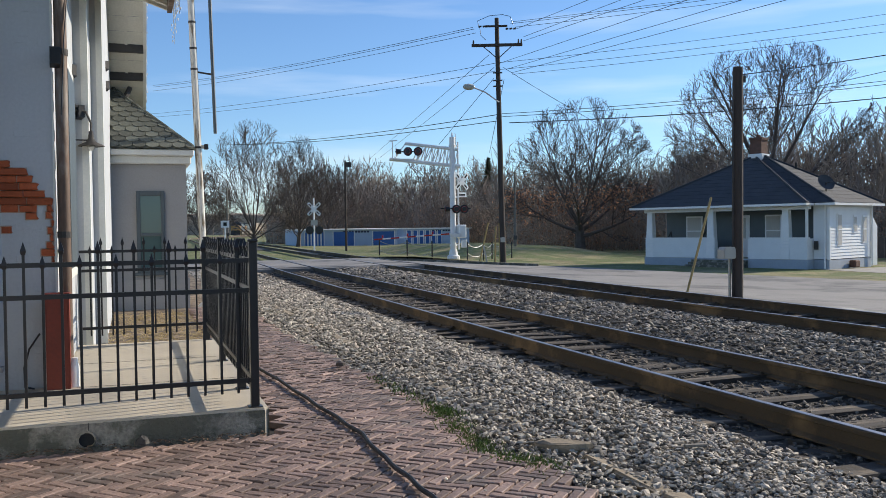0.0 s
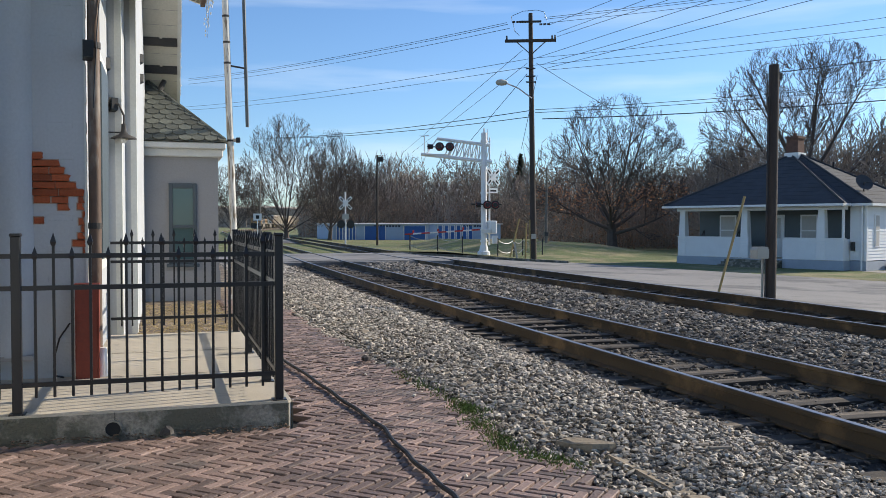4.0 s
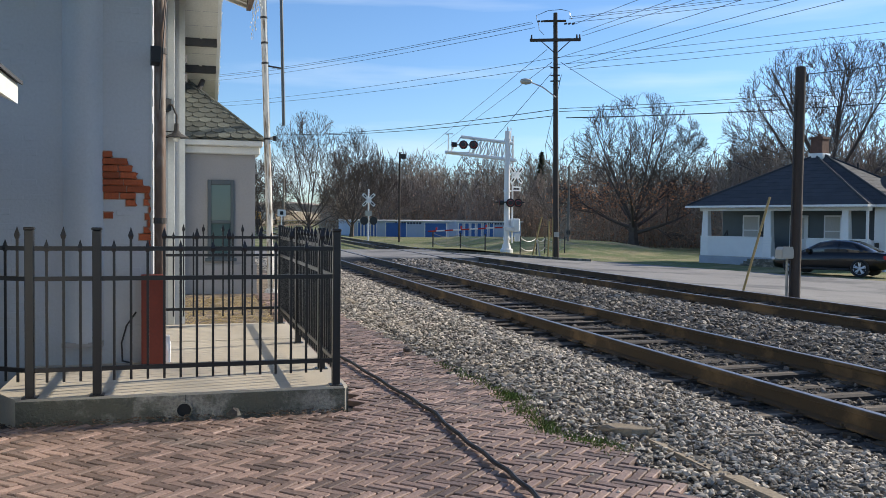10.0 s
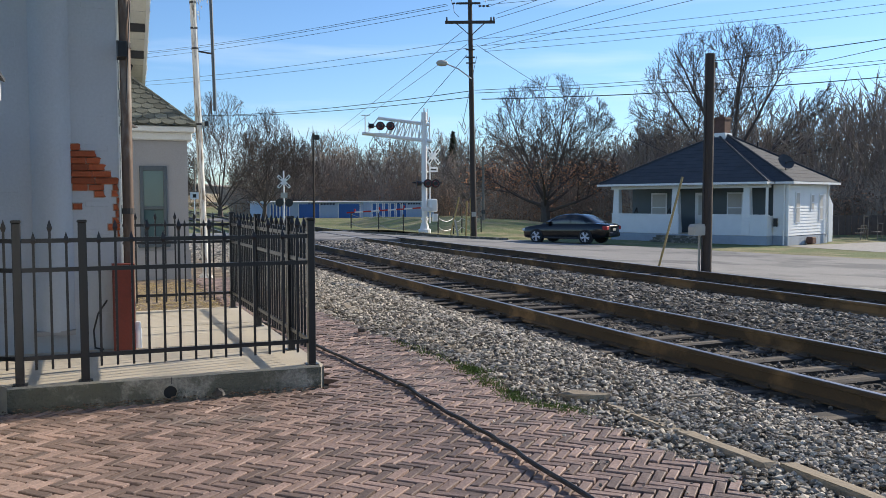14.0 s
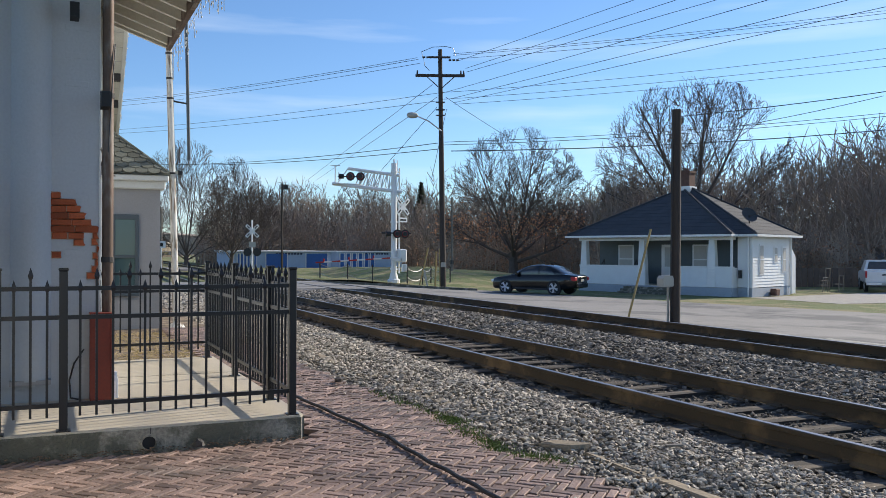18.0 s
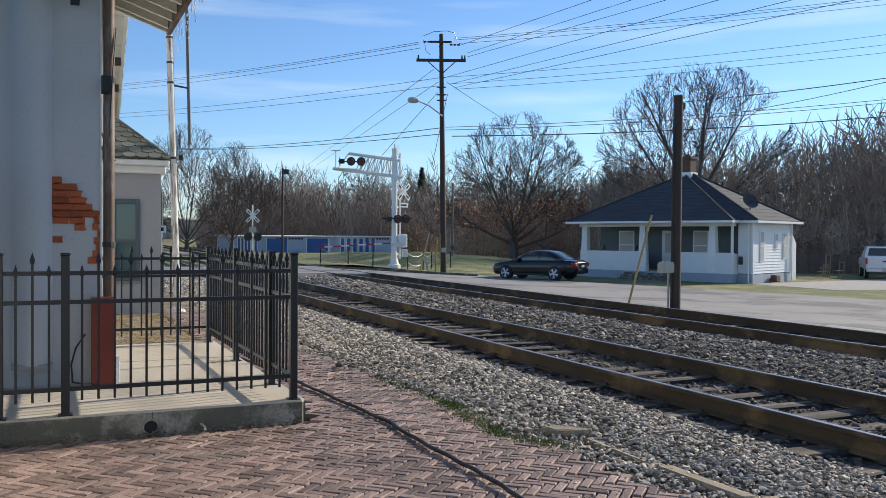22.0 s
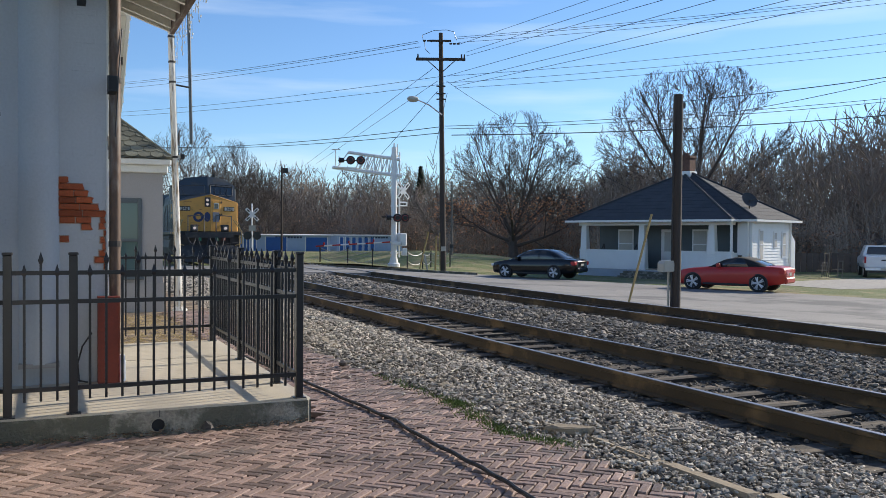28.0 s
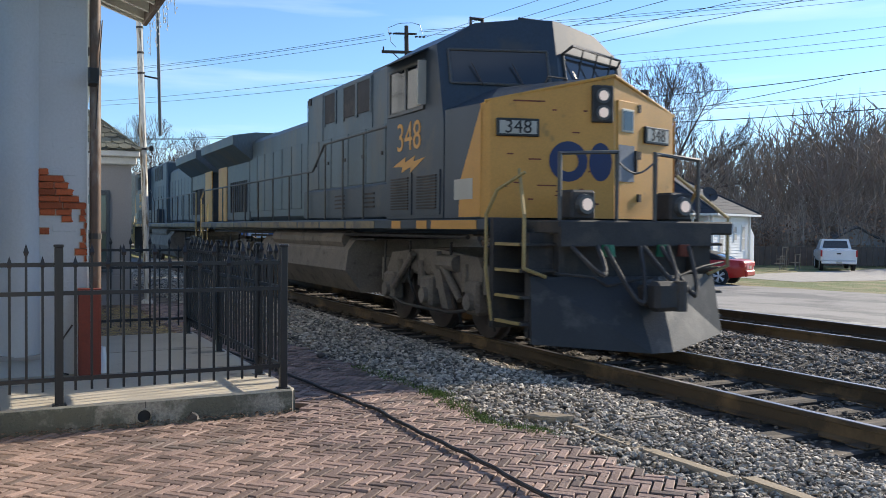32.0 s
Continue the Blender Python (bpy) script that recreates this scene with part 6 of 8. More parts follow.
    # side windows
    for y, z0, z1, w in ((-1.93, 1.05, 2.6, 0.5), (-0.24, 1.65, 2.5, 0.42), (0.8, 1.15, 2.5, 0.5)):
        wn = part("window", Shape().box(5.35, y - w / 2, z0, 5.41, y + w / 2, z1), WHITE, t, "white framed side window")
        part("curtain", Shape().box(5.405, y - w / 2 + 0.07, z0 + 0.07, 5.42, y + w / 2 - 0.07, z1 - 0.07), CURTAIN, wn)
        part("rail", Shape().box(5.41, y - w / 2 + 0.05, (z0 + z1) / 2 - 0.025, 5.43, y + w / 2 - 0.05, (z0 + z1) / 2 + 0.025), WHITE, wn)
    # hip roof with a gablet ridge, gutters, chimney
    def hip(x0, x1, y0, y1, za, a, b, zt, name):
        p = [(x0, y0, za), (x1, y0, za), (x1, y1, za), (x0, y1, za), (a[0], a[1], zt), (b[0], b[1], zt)]
        p += [(x, y, za - 0.12) for x, y, _ in p[:4]]
        o = part(name, Shape().add(p, [(0, 1, 5, 4), (1, 2, 5), (2, 3, 4, 5), (3, 0, 4), (9, 8, 7, 6), (0, 6, 7, 1), (1, 7, 8, 2), (2, 8, 9, 3), (3, 9, 6, 0)]), ROOFD, t, "dark asphalt shingle hip roof")
        for u, w in ((0, 4), (1, 5), (2, 5), (4, 5)):
            part("ridge_cap", Shape().rod((p[u][0], p[u][1], p[u][2] + 0.015), (p[w][0], p[w][1], p[w][2] + 0.015), 0.06, 0.06, 6), ROOFD, o)
        # shingle courses, one lap above another
        n = 13
        for k in range(1, n):
            f = k / n
            z = za + (zt - za) * f
            ring = [Vector(p[q]).lerp(Vector(p[4 if q in (0, 3) else 5]), f) for q in range(4)]
            for q in (0, 1):
                u, w = ring[q], ring[(q + 1) % 4]
                if (w - u).length > 0.4:
                    part("shingle_course", Shape().rod((u.x, u.y, z + 0.004), (w.x, w.y, z + 0.004), 0.007, 0.007, 4), ROOFD, o)
        return o

    x0, y0, x1, y1 = -5.0, -4.0, 5.7, 2.2
    roof = hip(-5.0, 4.8, -4.0, 2.1, H, (-0.15, 0), (0.1, 0), 5.68, "porch_roof")
    hip(-4.9, 5.7, -3.2, 2.2, H + 0.02, (0.1, 0.2), (0.5, 0.2), 5.72, "roof")
    part("gutter", Shape().box(x0 - 0.08, y0 - 0.1, H - 0.13, 4.85, y0 - 0.005, H - 0.02), WHITE, t, "white gutter")
    part("gutter", Shape().box(4.85, -3.3, H - 0.13, x1 + 0.1, -3.21, H - 0.02), WHITE, t, "white gutter")
    part("gutter", Shape().box(x1 + 0.005, -3.21, H - 0.13, x1 + 0.1, y1, H - 0.02), WHITE, t, "white gutter")
    part("fascia", Shape().box(4.805, y0, H - 0.13, 4.84, -3.3, H - 0.02), WHITE, t)
    part("downspout", Shape().rod((5.2, -3.02, 0), (5.2, -3.02, H - 0.1), 0.04), WHITE, t)
    part("downspout", Shape().rod((5.47, 1.5, 0), (5.47, 1.5, H - 0.1), 0.04), WHITE, t)
    ch = part("chimney", Shape().box(-0.25, 0.0, 5.0, 0.4, 0.65, 6.6), CHIM, t, "old red brick chimney")
    part("flashing", Shape().box(-0.32, -0.07, 5.1, 0.47, 0.72, 5.86), WHITE, ch)
    part("crown", Shape().box(-0.3, -0.05, 6.6, 0.45, 0.7, 6.72), CHIM, ch)
    part("flue", Shape().rod((0.08, 0.3, 6.72), (0.08, 0.3, 6.88), 0.12, 0.12, 10), CHIM, ch)
    part("vent_pipe", Shape().rod((2.0, 0.6, 4.6), (2.0, 0.6, 5.3), 0.05), STEEL, roof)
    # satellite dish on the roof edge
    m = pose(4.6, -1.6, 4.1, 60, 0, 60)
    part("dish", Shape().lathe([(0.02, -0.1), (0.25, -0.06), (0.42, 0.02), (0.43, 0.03), (0.25, -0.04), (0.02, -0.08)], n=16, m=m), ROOFD, t, "grey satellite dish", True)
    part("dish_arm", Shape().rod((4.6, -1.6, 3.35), (4.6, -1.6, 4.1), 0.03).rod((4.6, -1.6, 4.07), (5.1, -1.95, 4.1), 0.015), STEEL, t)
    # lean-to roof at the back of the lit side
    part("lean_to", Shape().prism([(1.65, 2.75), (2.5, 1.95), (2.5, 0), (1.65, 0)], "x", 4.2, 5.3), SIDING, t)
    part("meter_box", Shape().box(4.7, -3.06, 0.9, 4.86, -2.94, 1.3), STEEL, t)
    part("side_vent", Shape().box(5.42, -1.0, 0.0, 5.75, -0.5, 0.35, 0.05), CHIM, t)


house()


def utility_pole():
    t = thing("utility_pole", pose(19.4, 43.3, -0.52, 0, -0.9, -18), "tall dark wooden utility pole with crossarms and a street lamp", "utility pole")
    part("pole", Shape().rod((0, 0, -0.3), (0, 0, 12.9), 0.17, 0.11, 12), WOODP, t, smooth=True)
    arm = part("crossarm", Shape().box(-1.35, -0.16, 11.4, 1.3, -0.04, 11.55, 0.01), WOODP, t)
    for sx in (-1, 1):
        part("brace", Shape().rod((sx * 0.75, -0.1, 11.42), (0, -0.12, 10.75), 0.025), WOODP, arm)
    for x in (-1.25, 1.1, 1.25):
        part("insulator", Shape().rod((x, -0.1, 11.55), (x, -0.1, 11.75), 0.05, 0.035, 8), STEEL, arm)
    arm2 = part("upper_crossarm", Shape().box(-0.62, -0.1, 12.42, 0.55, 0.0, 12.52, 0.01).box(-0.06, -0.6, 12.3, 0.06, 0.6, 12.4), WOODP, t)
    for x in (-0.95, -0.75, -0.55, 0.45, 0.65, 0.85):
        part("insulator", Shape().rod((x, -0.12, 12.3 + 0.14 * (x < 0)), (x + 0.14, -0.12, 12.32 + 0.14 * (x < 0)), 0.055, 0.045, 8), STEEL, arm2)
    part("jumper_wire", Shape().tube([(-0.95, -0.1, 12.4), (-1.0, -0.1, 12.75), (-0.4, -0.1, 13.0), (0.3, -0.1, 13.05), (0.7, -0.1, 12.95), (0.85, -0.1, 12.5)], 0.014).tube([(-0.9, -0.1, 12.4), (-0.85, -0.1, 12.0), (-0.6, -0.1, 11.75)], 0.014), BLACK, t)
    for z in (10.0, 9.6, 9.3):
        part("bracket", Shape().box(-0.28, -0.22, z, 0.2, -0.1, z + 0.06), STEEL, t)
    la = part("lamp_arm", Shape().tube([(0, -0.15, 8.5), (-0.7, -0.3, 9.0), (-1.35, -0.5, 9.25)], 0.035), ALLOY, t, "grey metal lamp arm")
    part("lamp_head", Shape().lathe([(0.03, -0.3), (0.13, -0.22), (0.17, 0.0), (0.13, 0.25), (0.05, 0.33)], n=10, m=pose(-1.6, -0.56, 9.27, 0, 90, 18)), BOARD, la, "pale street lamp head", True)
    part("meter_box", Shape().box(-0.12, -0.26, 1.2, 0.12, -0.14, 1.45), BOARD, t)
    part("ground_guard", Shape().rod((-0.17, -0.05, 0), (-0.17, -0.05, 2.2), 0.03), YRAIL, t)
    return t


utility_pole()


def wires(runs, r):
    """Overhead wires: start, end, sag."""
    for a, b, sag in runs:
        s = Shape()
        n = 16
        a, b = Vector(a), Vector(b)
        pts = [a.lerp(b, i / n) - Vector((0, 0, sag * 4 * (i / n) * (1 - i / n))) for i in range(n + 1)]
        s.tube(pts, r, 4)
        tagged(part("overhead_wire", s, BLACK), "thin black overhead wire against the sky", "wire", "overhead wires")


# along the road, over the near ground
wires([((20.23, 43.30, 11.84), (23.62, 5.48, 11.35), 0.0),
       ((20.71, 43.30, 11.48), (24.94, -0.43, 11.0), 0.0),
       ((20.71, 43.30, 11.27), (27.67, -5.21, 10.78), 0.0),
       ((19.34, 43.30, 10.03), (24.57, -3.0, 9.67), 0.0),
       ((19.84, 43.30, 9.77), (26.85, -2.06, 9.44), 0.0),
       ((20.04, 43.30, 9.57), (29.42, -5.17, 9.24), 0.0)], 0.012)
# away over the house
wires([((19.96, 43.30, 12.21), (44.77, 28.67, 14.60), 0.20),
       ((19.96, 43.30, 12.12), (44.80, 28.69, 14.45), 0.20),
       ((20.23, 43.30, 11.96), (44.78, 28.74, 14.18), 0.20),
       ((19.24, 43.30, 10.05), (45.42, 28.99, 12.96), 0.33),
       ((19.34, 43.30, 9.70), (45.49, 29.07, 12.37), 0.28),
       ((20.04, 43.30, 9.48), (45.36, 29.13, 11.89), 0.24)], 0.012)
wires([((19.45, 43.30, 7.40), (45.95, 29.44, 9.53), 0.34),
       ((19.45, 43.30, 7.25), (45.97, 29.45, 9.38), 0.37)], 0.017)
wires([((19.85, 43.30, 6.94), (45.95, 29.52, 8.58), 0.38)], 0.03)
# across the tracks
wires([((3.16, 85.86, 14.86), (17.86, 43.30, 11.80), 0.3),
       ((3.15, 85.89, 14.71), (17.92, 43.30, 11.72), 0.3),
       ((3.13, 85.95, 14.37), (18.02, 43.30, 11.52), 0.3),
       ((2.91, 86.29, 12.31), (19.24, 43.30, 10.05), 0.3),
       ((2.96, 86.34, 12.01), (19.04, 43.30, 9.59), 0.3)], 0.014)
wires([((9.20, 86.01, 9.57), (19.25, 43.30, 7.36), 0.35),
       ((9.20, 86.01, 9.58), (19.25, 43.30, 7.03), 0.35)], 0.024)
# guys and drops
wires([((19.51, 43.30, 9.83), (29.57, 40.25, 4.06), 0.25),
       ((26.10, 96.23, 9.21), (18.74, 43.30, 10.44), 0.0),
       ((27.30, 95.88, 9.41), (19.01, 43.30, 9.79), 0.0),
       ((17.42, 47.60, 6.16), (19.01, 43.30, 9.25), 0.0),
       ((14.2, 17.44, 4.85), (25.0, 15.2, 6.7), 0.12),
       ((26.79, 29.23, 6.88), (27.50, 22.54, 7.17), 0.05),
       ((19.41, 42.94, 9.12), (18.66, 43.21, 5.35), 0.0)], 0.014)


def trackside_post():
    t = thing("post", pose(14.12, 17.52, -0.3, 0, 0.4, 0), "weathered dark wooden post beside the tracks", "post")
    part("shaft", Shape().rod((0, 0, -0.2), (0, 0, 5.33), 0.125, 0.115, 12), WOODP, t, smooth=True)
    part("bracket", Shape().box(0.12, -0.03, 5.0, 0.2, 0.03, 5.15), STEEL, t)
    part("cable", Shape().rod((-0.165, -0.03, 0), (-0.155, -0.03, 4.6), 0.018), STEEL, t)
    t = thing("mailbox", pose(13.955, 17.59, -0.27), "tan metal box on a thin post", "mailbox")
    part("pole", Shape().rod((0, 0, -0.05), (0, 0, 0.95), 0.03), BOARD, t)
    part("box", Shape().prism([(-0.24, 0), (0.24, 0), (0.24, 0.2), (0.18, 0.27), (-0.18, 0.27), (-0.24, 0.2)], "y", -0.12, 0.12, pose(0, 0, 0.93)), BOARD, t)
    part("lid", Shape().box(-0.22, -0.135, 0.95, 0.22, -0.12, 1.15), BOARD, t)
    t = thing("marker_pole", pose(13.51, 18.64, -0.27, 0, 17.0, 0), "leaning yellow guy wire marker", "marker")
    part("sleeve", Shape().rod((0, 0, 0), (0, 0, 2.48), 0.03, 0.03), YRAIL, t)


trackside_post()


def crossbuck(parent, x, z, m, size=0.62):
    c = None
    for a in (45, -45):
        s = Shape()
        s.box(-size, -0.012, -0.11, size, 0.012, 0.11, 0.004, m=m @ pose(x, -0.02 if a > 0 else -0.05, z, 0, a, 0))
        o = part("crossbuck_blade", s, WHITE, parent, "white crossbuck blade")
        for q in (-0.4, 0.4):
            bars = Shape()
            bars.box(q - 0.13, -0.016, -0.045, q + 0.13, -0.012, 0.045, m=m @ pose(x, -0.02 if a > 0 else -0.05, z, 0, a, 0))
            part("lettering_bar", bars, INK, o)


def flasher(parent, p, ang):
    m = pose(*p, 0, 0, ang)
    f = part("flasher", Shape().lathe([(0.02, -0.02), (0.25, -0.02), (0.25, 0.0), (0.02, 0.0)], n=20, m=m @ pose(0, 0, 0, 90, 0, 0)), BLACK, parent, "round black flasher backing")
    part("hood", Shape().lathe([(0.13, 0), (0.15, 0.0), (0.13, 0.28), (0.12, 0.28)], n=14, m=m @ pose(0, 0, 0, 90, 0, 0)), BLACK, f)
    part("lens", Shape().lathe([(0.02, 0.0), (0.17, 0.01), (0.06, 0.05)], n=14, m=m @ pose(0, 0, 0, 90, 0, 0)), TAIL, f)


def crossing_signal():
    t = thing("crossing_signal", pose(18.2, 47.6, -0.16), "white railroad crossing signal mast with cantilever and lowered gate", "crossing signal")
    part("base", Shape().lathe([(0.36, -0.5), (0.36, 0.04), (0.26, 0.1), (0.2, 0.4)], n=14), WHITE, t)
    mast = part("mast", Shape().rod((0, 0, 0), (0, 0, 6.75), 0.17, 0.16, 14), WHITE, t, "white steel mast", True)
    part("conduit", Shape().rod((0.34, 0.02, 0.4), (0.34, 0.02, 6.5), 0.055, 0.05, 8), WHITE, t)
    part("finial", Shape().rod((0, 0, 6.7), (0, 0, 7.0), 0.06, 0.05).rod((0.2, 0, 6.3), (0.2, 0, 6.95), 0.03), ALLOY, mast)
    for z in (0.6, 3.3, 4.9, 6.2):
        part("clamp", Shape().rod((0, 0, z), (0, 0, z + 0.12), 0.2, 0.2, 12).rod((0, 0, z + 0.06), (0.36, 0.02, z + 0.06), 0.04), WHITE, mast)
    # cantilever truss reaching over the road
    ta, tb, la, lb = Vector((0.3, -0.1, 6.05)), Vector((-2.5, 0.85, 6.42)), Vector((0.45, -0.1, 5.1)), Vector((-3.35, 1.15, 5.55))
    arm = part("cantilever", Shape().rod(ta, tb, 0.1, 0.095, 10).rod(la, lb, 0.11, 0.1, 10).rod(tb, (-3.1, 1.1, 5.5), 0.03).box(-3.35, 0.75, 5.5, -1.7, 1.2, 5.56), WHITE, t)
    for k in range(13):
        u = k / 12 * 0.72
        a, b = la.lerp(lb, u * 0.9 + 0.03), ta.lerp(tb, u)
        part("truss_bar", Shape().rod(a, b, 0.032), WHITE, arm)
        if k < 12:
            part("truss_bar", Shape().rod(a if k % 2 else b, ta.lerp(tb, u + 0.06) if k % 2 else la.lerp(lb, u * 0.9 + 0.085), 0.028), WHITE, arm)
    part("end_rail", Shape().tube([(-3.2, 1.05, 5.55), (-3.2, 1.05, 6.55), (-3.45, 1.13, 6.58), (-2.95, 0.97, 6.58)], 0.03), ALLOY, arm)
    for x, y, ang in ((-3.05, 0.8, 70), (-2.45, 0.55, -20), (-1.9, 0.4, -20)):
        flasher(arm, (x, y, 5.95), ang)
    part("lamp_bar", Shape().rod((-3.1, 0.9, 5.95), (-1.8, 0.5, 5.95), 0.035), BLACK, arm)
    face = pose(0.36, -0.3, 0, 0, 0, 20)
    crossbuck(t, 0.08, 4.25, face)
    part("track_plate", Shape().box(-0.22, -0.02, 3.35, 0.42, 0.0, 3.62, m=face), WHITE, t, "white plate with black marks")
    part("plate_mark", Shape().box(-0.12, -0.025, 3.43, 0.32, -0.02, 3.53, m=face), INK, t)
    for x, ang in ((-0.6, 75), (0.08, -15), (0.55, -15)):
        flasher(t, (x, -0.35, 2.68), ang)
    part("flasher_arm", Shape().rod((-0.85, -0.28, 2.72), (0.95, -0.28, 2.72), 0.04), BLACK, t)
    part("gate_mechanism", Shape().box(0.2, -0.5, 1.05, 0.62, 0.1, 1.8, 0.05), WHITE, t)
    part("counterweight", Shape().box(0.3, -0.6, 0.5, 0.6, -0.42, 0.95, 0.03).box(-0.3, -0.5, 1.1, 0.3, -0.44, 1.3), ALLOY, t)
    g0, g1 = Vector((0.1, -0.45, 1.32)), Vector((-4.3, 1.2, 1.02))
    for k in range(10):
        part("gate_section", Shape().rod(g0.lerp(g1, k / 10), g0.lerp(g1, (k + 1) / 10), 0.045, 0.04, 6), RED if k % 2 else WHITE, t, "red gate stripe" if k % 2 else "white gate stripe")
    for k in (3, 6, 9):
        p = g0.lerp(g1, k / 10)
        part("gate_lamp", Shape().rod(p + Vector((0, 0, 0.05)), p + Vector((0, 0, 0.2)), 0.05, 0.05, 8), TAIL, t)
    s2 = thing("crossing_sign", pose(13.65, 64.8, -0.42), "white crossbuck sign on a thin post with flashers", "crossing sign")
    part("post", Shape().rod((0, 0, -0.3), (0, 0, 4.2), 0.06), WHITE, s2)
    crossbuck(s2, 0, 3.4, pose(0, -0.08, 0, 0, 0, -15))
    part("mark_plate", Shape().box(-0.25, -0.1, 2.2, 0.25, -0.08, 2.6), BOARD, s2)
    for x in (-0.35, 0.35):
        part("lamp_ring", Shape().lathe([(0.26, -0.03), (0.3, -0.03), (0.3, 0.03), (0.26, 0.03)], n=18, m=pose(x, -0.12, 1.85, 90, 0, 0)), BLACK, s2)
    part("lamp_arm", Shape().rod((-0.4, 0, 1.85), (0.4, 0, 1.85), 0.03), ALLOY, s2)


crossing_signal()


def verge_things():
    # chain barrier on short posts
    def run(pts, label):
        t = thing("chain_barrier", pose(0, 0, 0), label, "barrier")
        tops = []
        for x, y in pts:
            z = lie(x, y) - 0.05
            part("stake", Shape().rod((x, y, z), (x, y, z + 1.2), 0.04), BLACK, t)
            tops.append(Vector((x, y, z + 1.1)))
        for a, b in zip(tops, tops[1:]):
            for drop in (0.0, 0.55):
                pts2 = [a.lerp(b, k / 8) - Vector((0, 0, drop + 0.22 * 4 * (k / 8) * (1 - k / 8))) for k in range(9)]
                part("chain", Shape().tube(pts2, 0.022, 5), BOARD, t, "pale sagging chain")
    run([(19.2, 48.0), (20.6, 49.0), (21.4, 49.6), (22.6, 49.4)], "black stakes with sagging pale chains")
    run([(14.8, 51.0), (16.2, 50.0), (17.4, 49.0)], "black stakes with chains beside the gate")
    for x, y, h, tilt, m_, lab in ((19.2, 46.2, 2.3, 14, YRAIL, "leaning yellow guy marker"), (19.05, 43.6, 2.0, 2, YRAIL, "yellow plastic marker post"), (18.6, 43.5, 1.0, -12, BOARD, "short pale marker stake")):
        t = thing("marker_post", pose(x, y, lie(x, y) - 0.05, 0, tilt, 0), lab, "marker")
        part("shaft", Shape().rod((0, 0, 0), (0, 0, h), 0.05), m_, t)
        part("cap", Shape().rod((0, 0, h), (0, 0, h + 0.05), 0.055), m_, t)
    for x, y, h, lab in ((27.6, 60.0, 6.2, "thin grey metal pole"), (19.6, 80.0, 8.3, "thin dark wooden pole with a lamp box"), (9.2, 82.0, 5.5, "thin pale pole beside the woods"), (55, 56, 7.0, "thin pale pole behind the house")):
        t = thing("thin_pole", pose(x, y, lie(x, y)), lab, "pole")
        part("shaft", Shape().rod((0, 0, 0), (0, 0, h), 0.11, 0.08, 8), WOODP if "dark" in lab else TRUCK, t)
        part("box", Shape().box(0.1, -0.15, h - 0.6, 0.55, 0.15, h - 0.15) if "lamp" in lab else Shape().box(-0.1, -0.1, 1.2, 0.1, 0.1, 1.5), STEEL, t)
    t = thing("road_sign", pose(7.4, 66, -0.2), "small white square sign on a post", "sign")
    part("post", Shape().rod((0, 0, 0), (0, 0, 2.4), 0.04), ALLOY, t)
    part("face", Shape().box(-0.3, -0.06, 1.9, 0.3, -0.04, 2.4), WHITE, t)
    part("mark", Shape().box(-0.12, -0.07, 2.02, 0.12, -0.06, 2.28), INK, t)


verge_things()


def storage(name, x0, y0, w, ang, doors, label, big):
    t = thing(name, pose(x0, y0, -1.1, 0, 0, ang), label, "storage building", "storage buildings")
    h = 2.5
    part("wall", Shape().box(0, 0, 0, w, 8, h), PALE, t, "pale blue sheet metal wall")
    part("roof", Shape().add([(-0.25, -0.3, h), (w + 0.25, -0.3, h), (w + 0.25, 8.3, h), (-0.25, 8.3, h), (-0.25, -0.3, h + 0.12), (w + 0.25, -0.3, h + 0.12), (w + 0.25, 8.3, h + 0.2), (-0.25, 8.3, h + 0.2)], [(0, 1, 2, 3), (4, 5, 6, 7), (0, 1, 5, 4), (1, 2, 6, 5), (2, 3, 7, 6), (3, 0, 4, 7)]), WHITE, t, "white metal roof edge")
    for x, dw in doors:
        d = part("door", Shape().box(x, -0.05, 0, x + dw, 0, 2.25), BLUE, t, "blue roll-up door")
        for k in range(6):
            part("door_slat", Shape().box(x, -0.065, 0.3 + k * 0.34, x + dw, -0.05, 0.34 + k * 0.34), BLUE, d)
        part("door_jamb", Shape().box(x - 0.1, -0.07, 0, x, 0, 2.35), WHITE, d)
        part("door_jamb", Shape().box(x + dw, -0.07, 0, x + dw + 0.1, 0, 2.35), WHITE, d)
    s = Shape()
    for k in range(9):
        s.box(w * 0.42 + k * 0.42, -0.02, h - 0.36, w * 0.42 + 0.3 + k * 0.42, 0.0, h - 0.12)
    part("lettering_bar", s, LOGO, t, "row of dark lettering bars")


storage("storage_building", 21.6, 113.7, 13.3, 5.3, [(0.5 + 0.44 * k, 0.27) for k in range(6)] + [(4.3, 2.8), (9.8, 3.0)], "long blue storage building with roll-up doors", True)
storage("storage_building", 38.0, 122.0, 10.2, 3.0, [(0.4 + 0.95 * k, 0.55) for k in range(6)], "blue storage building with narrow doors and a sign", False)


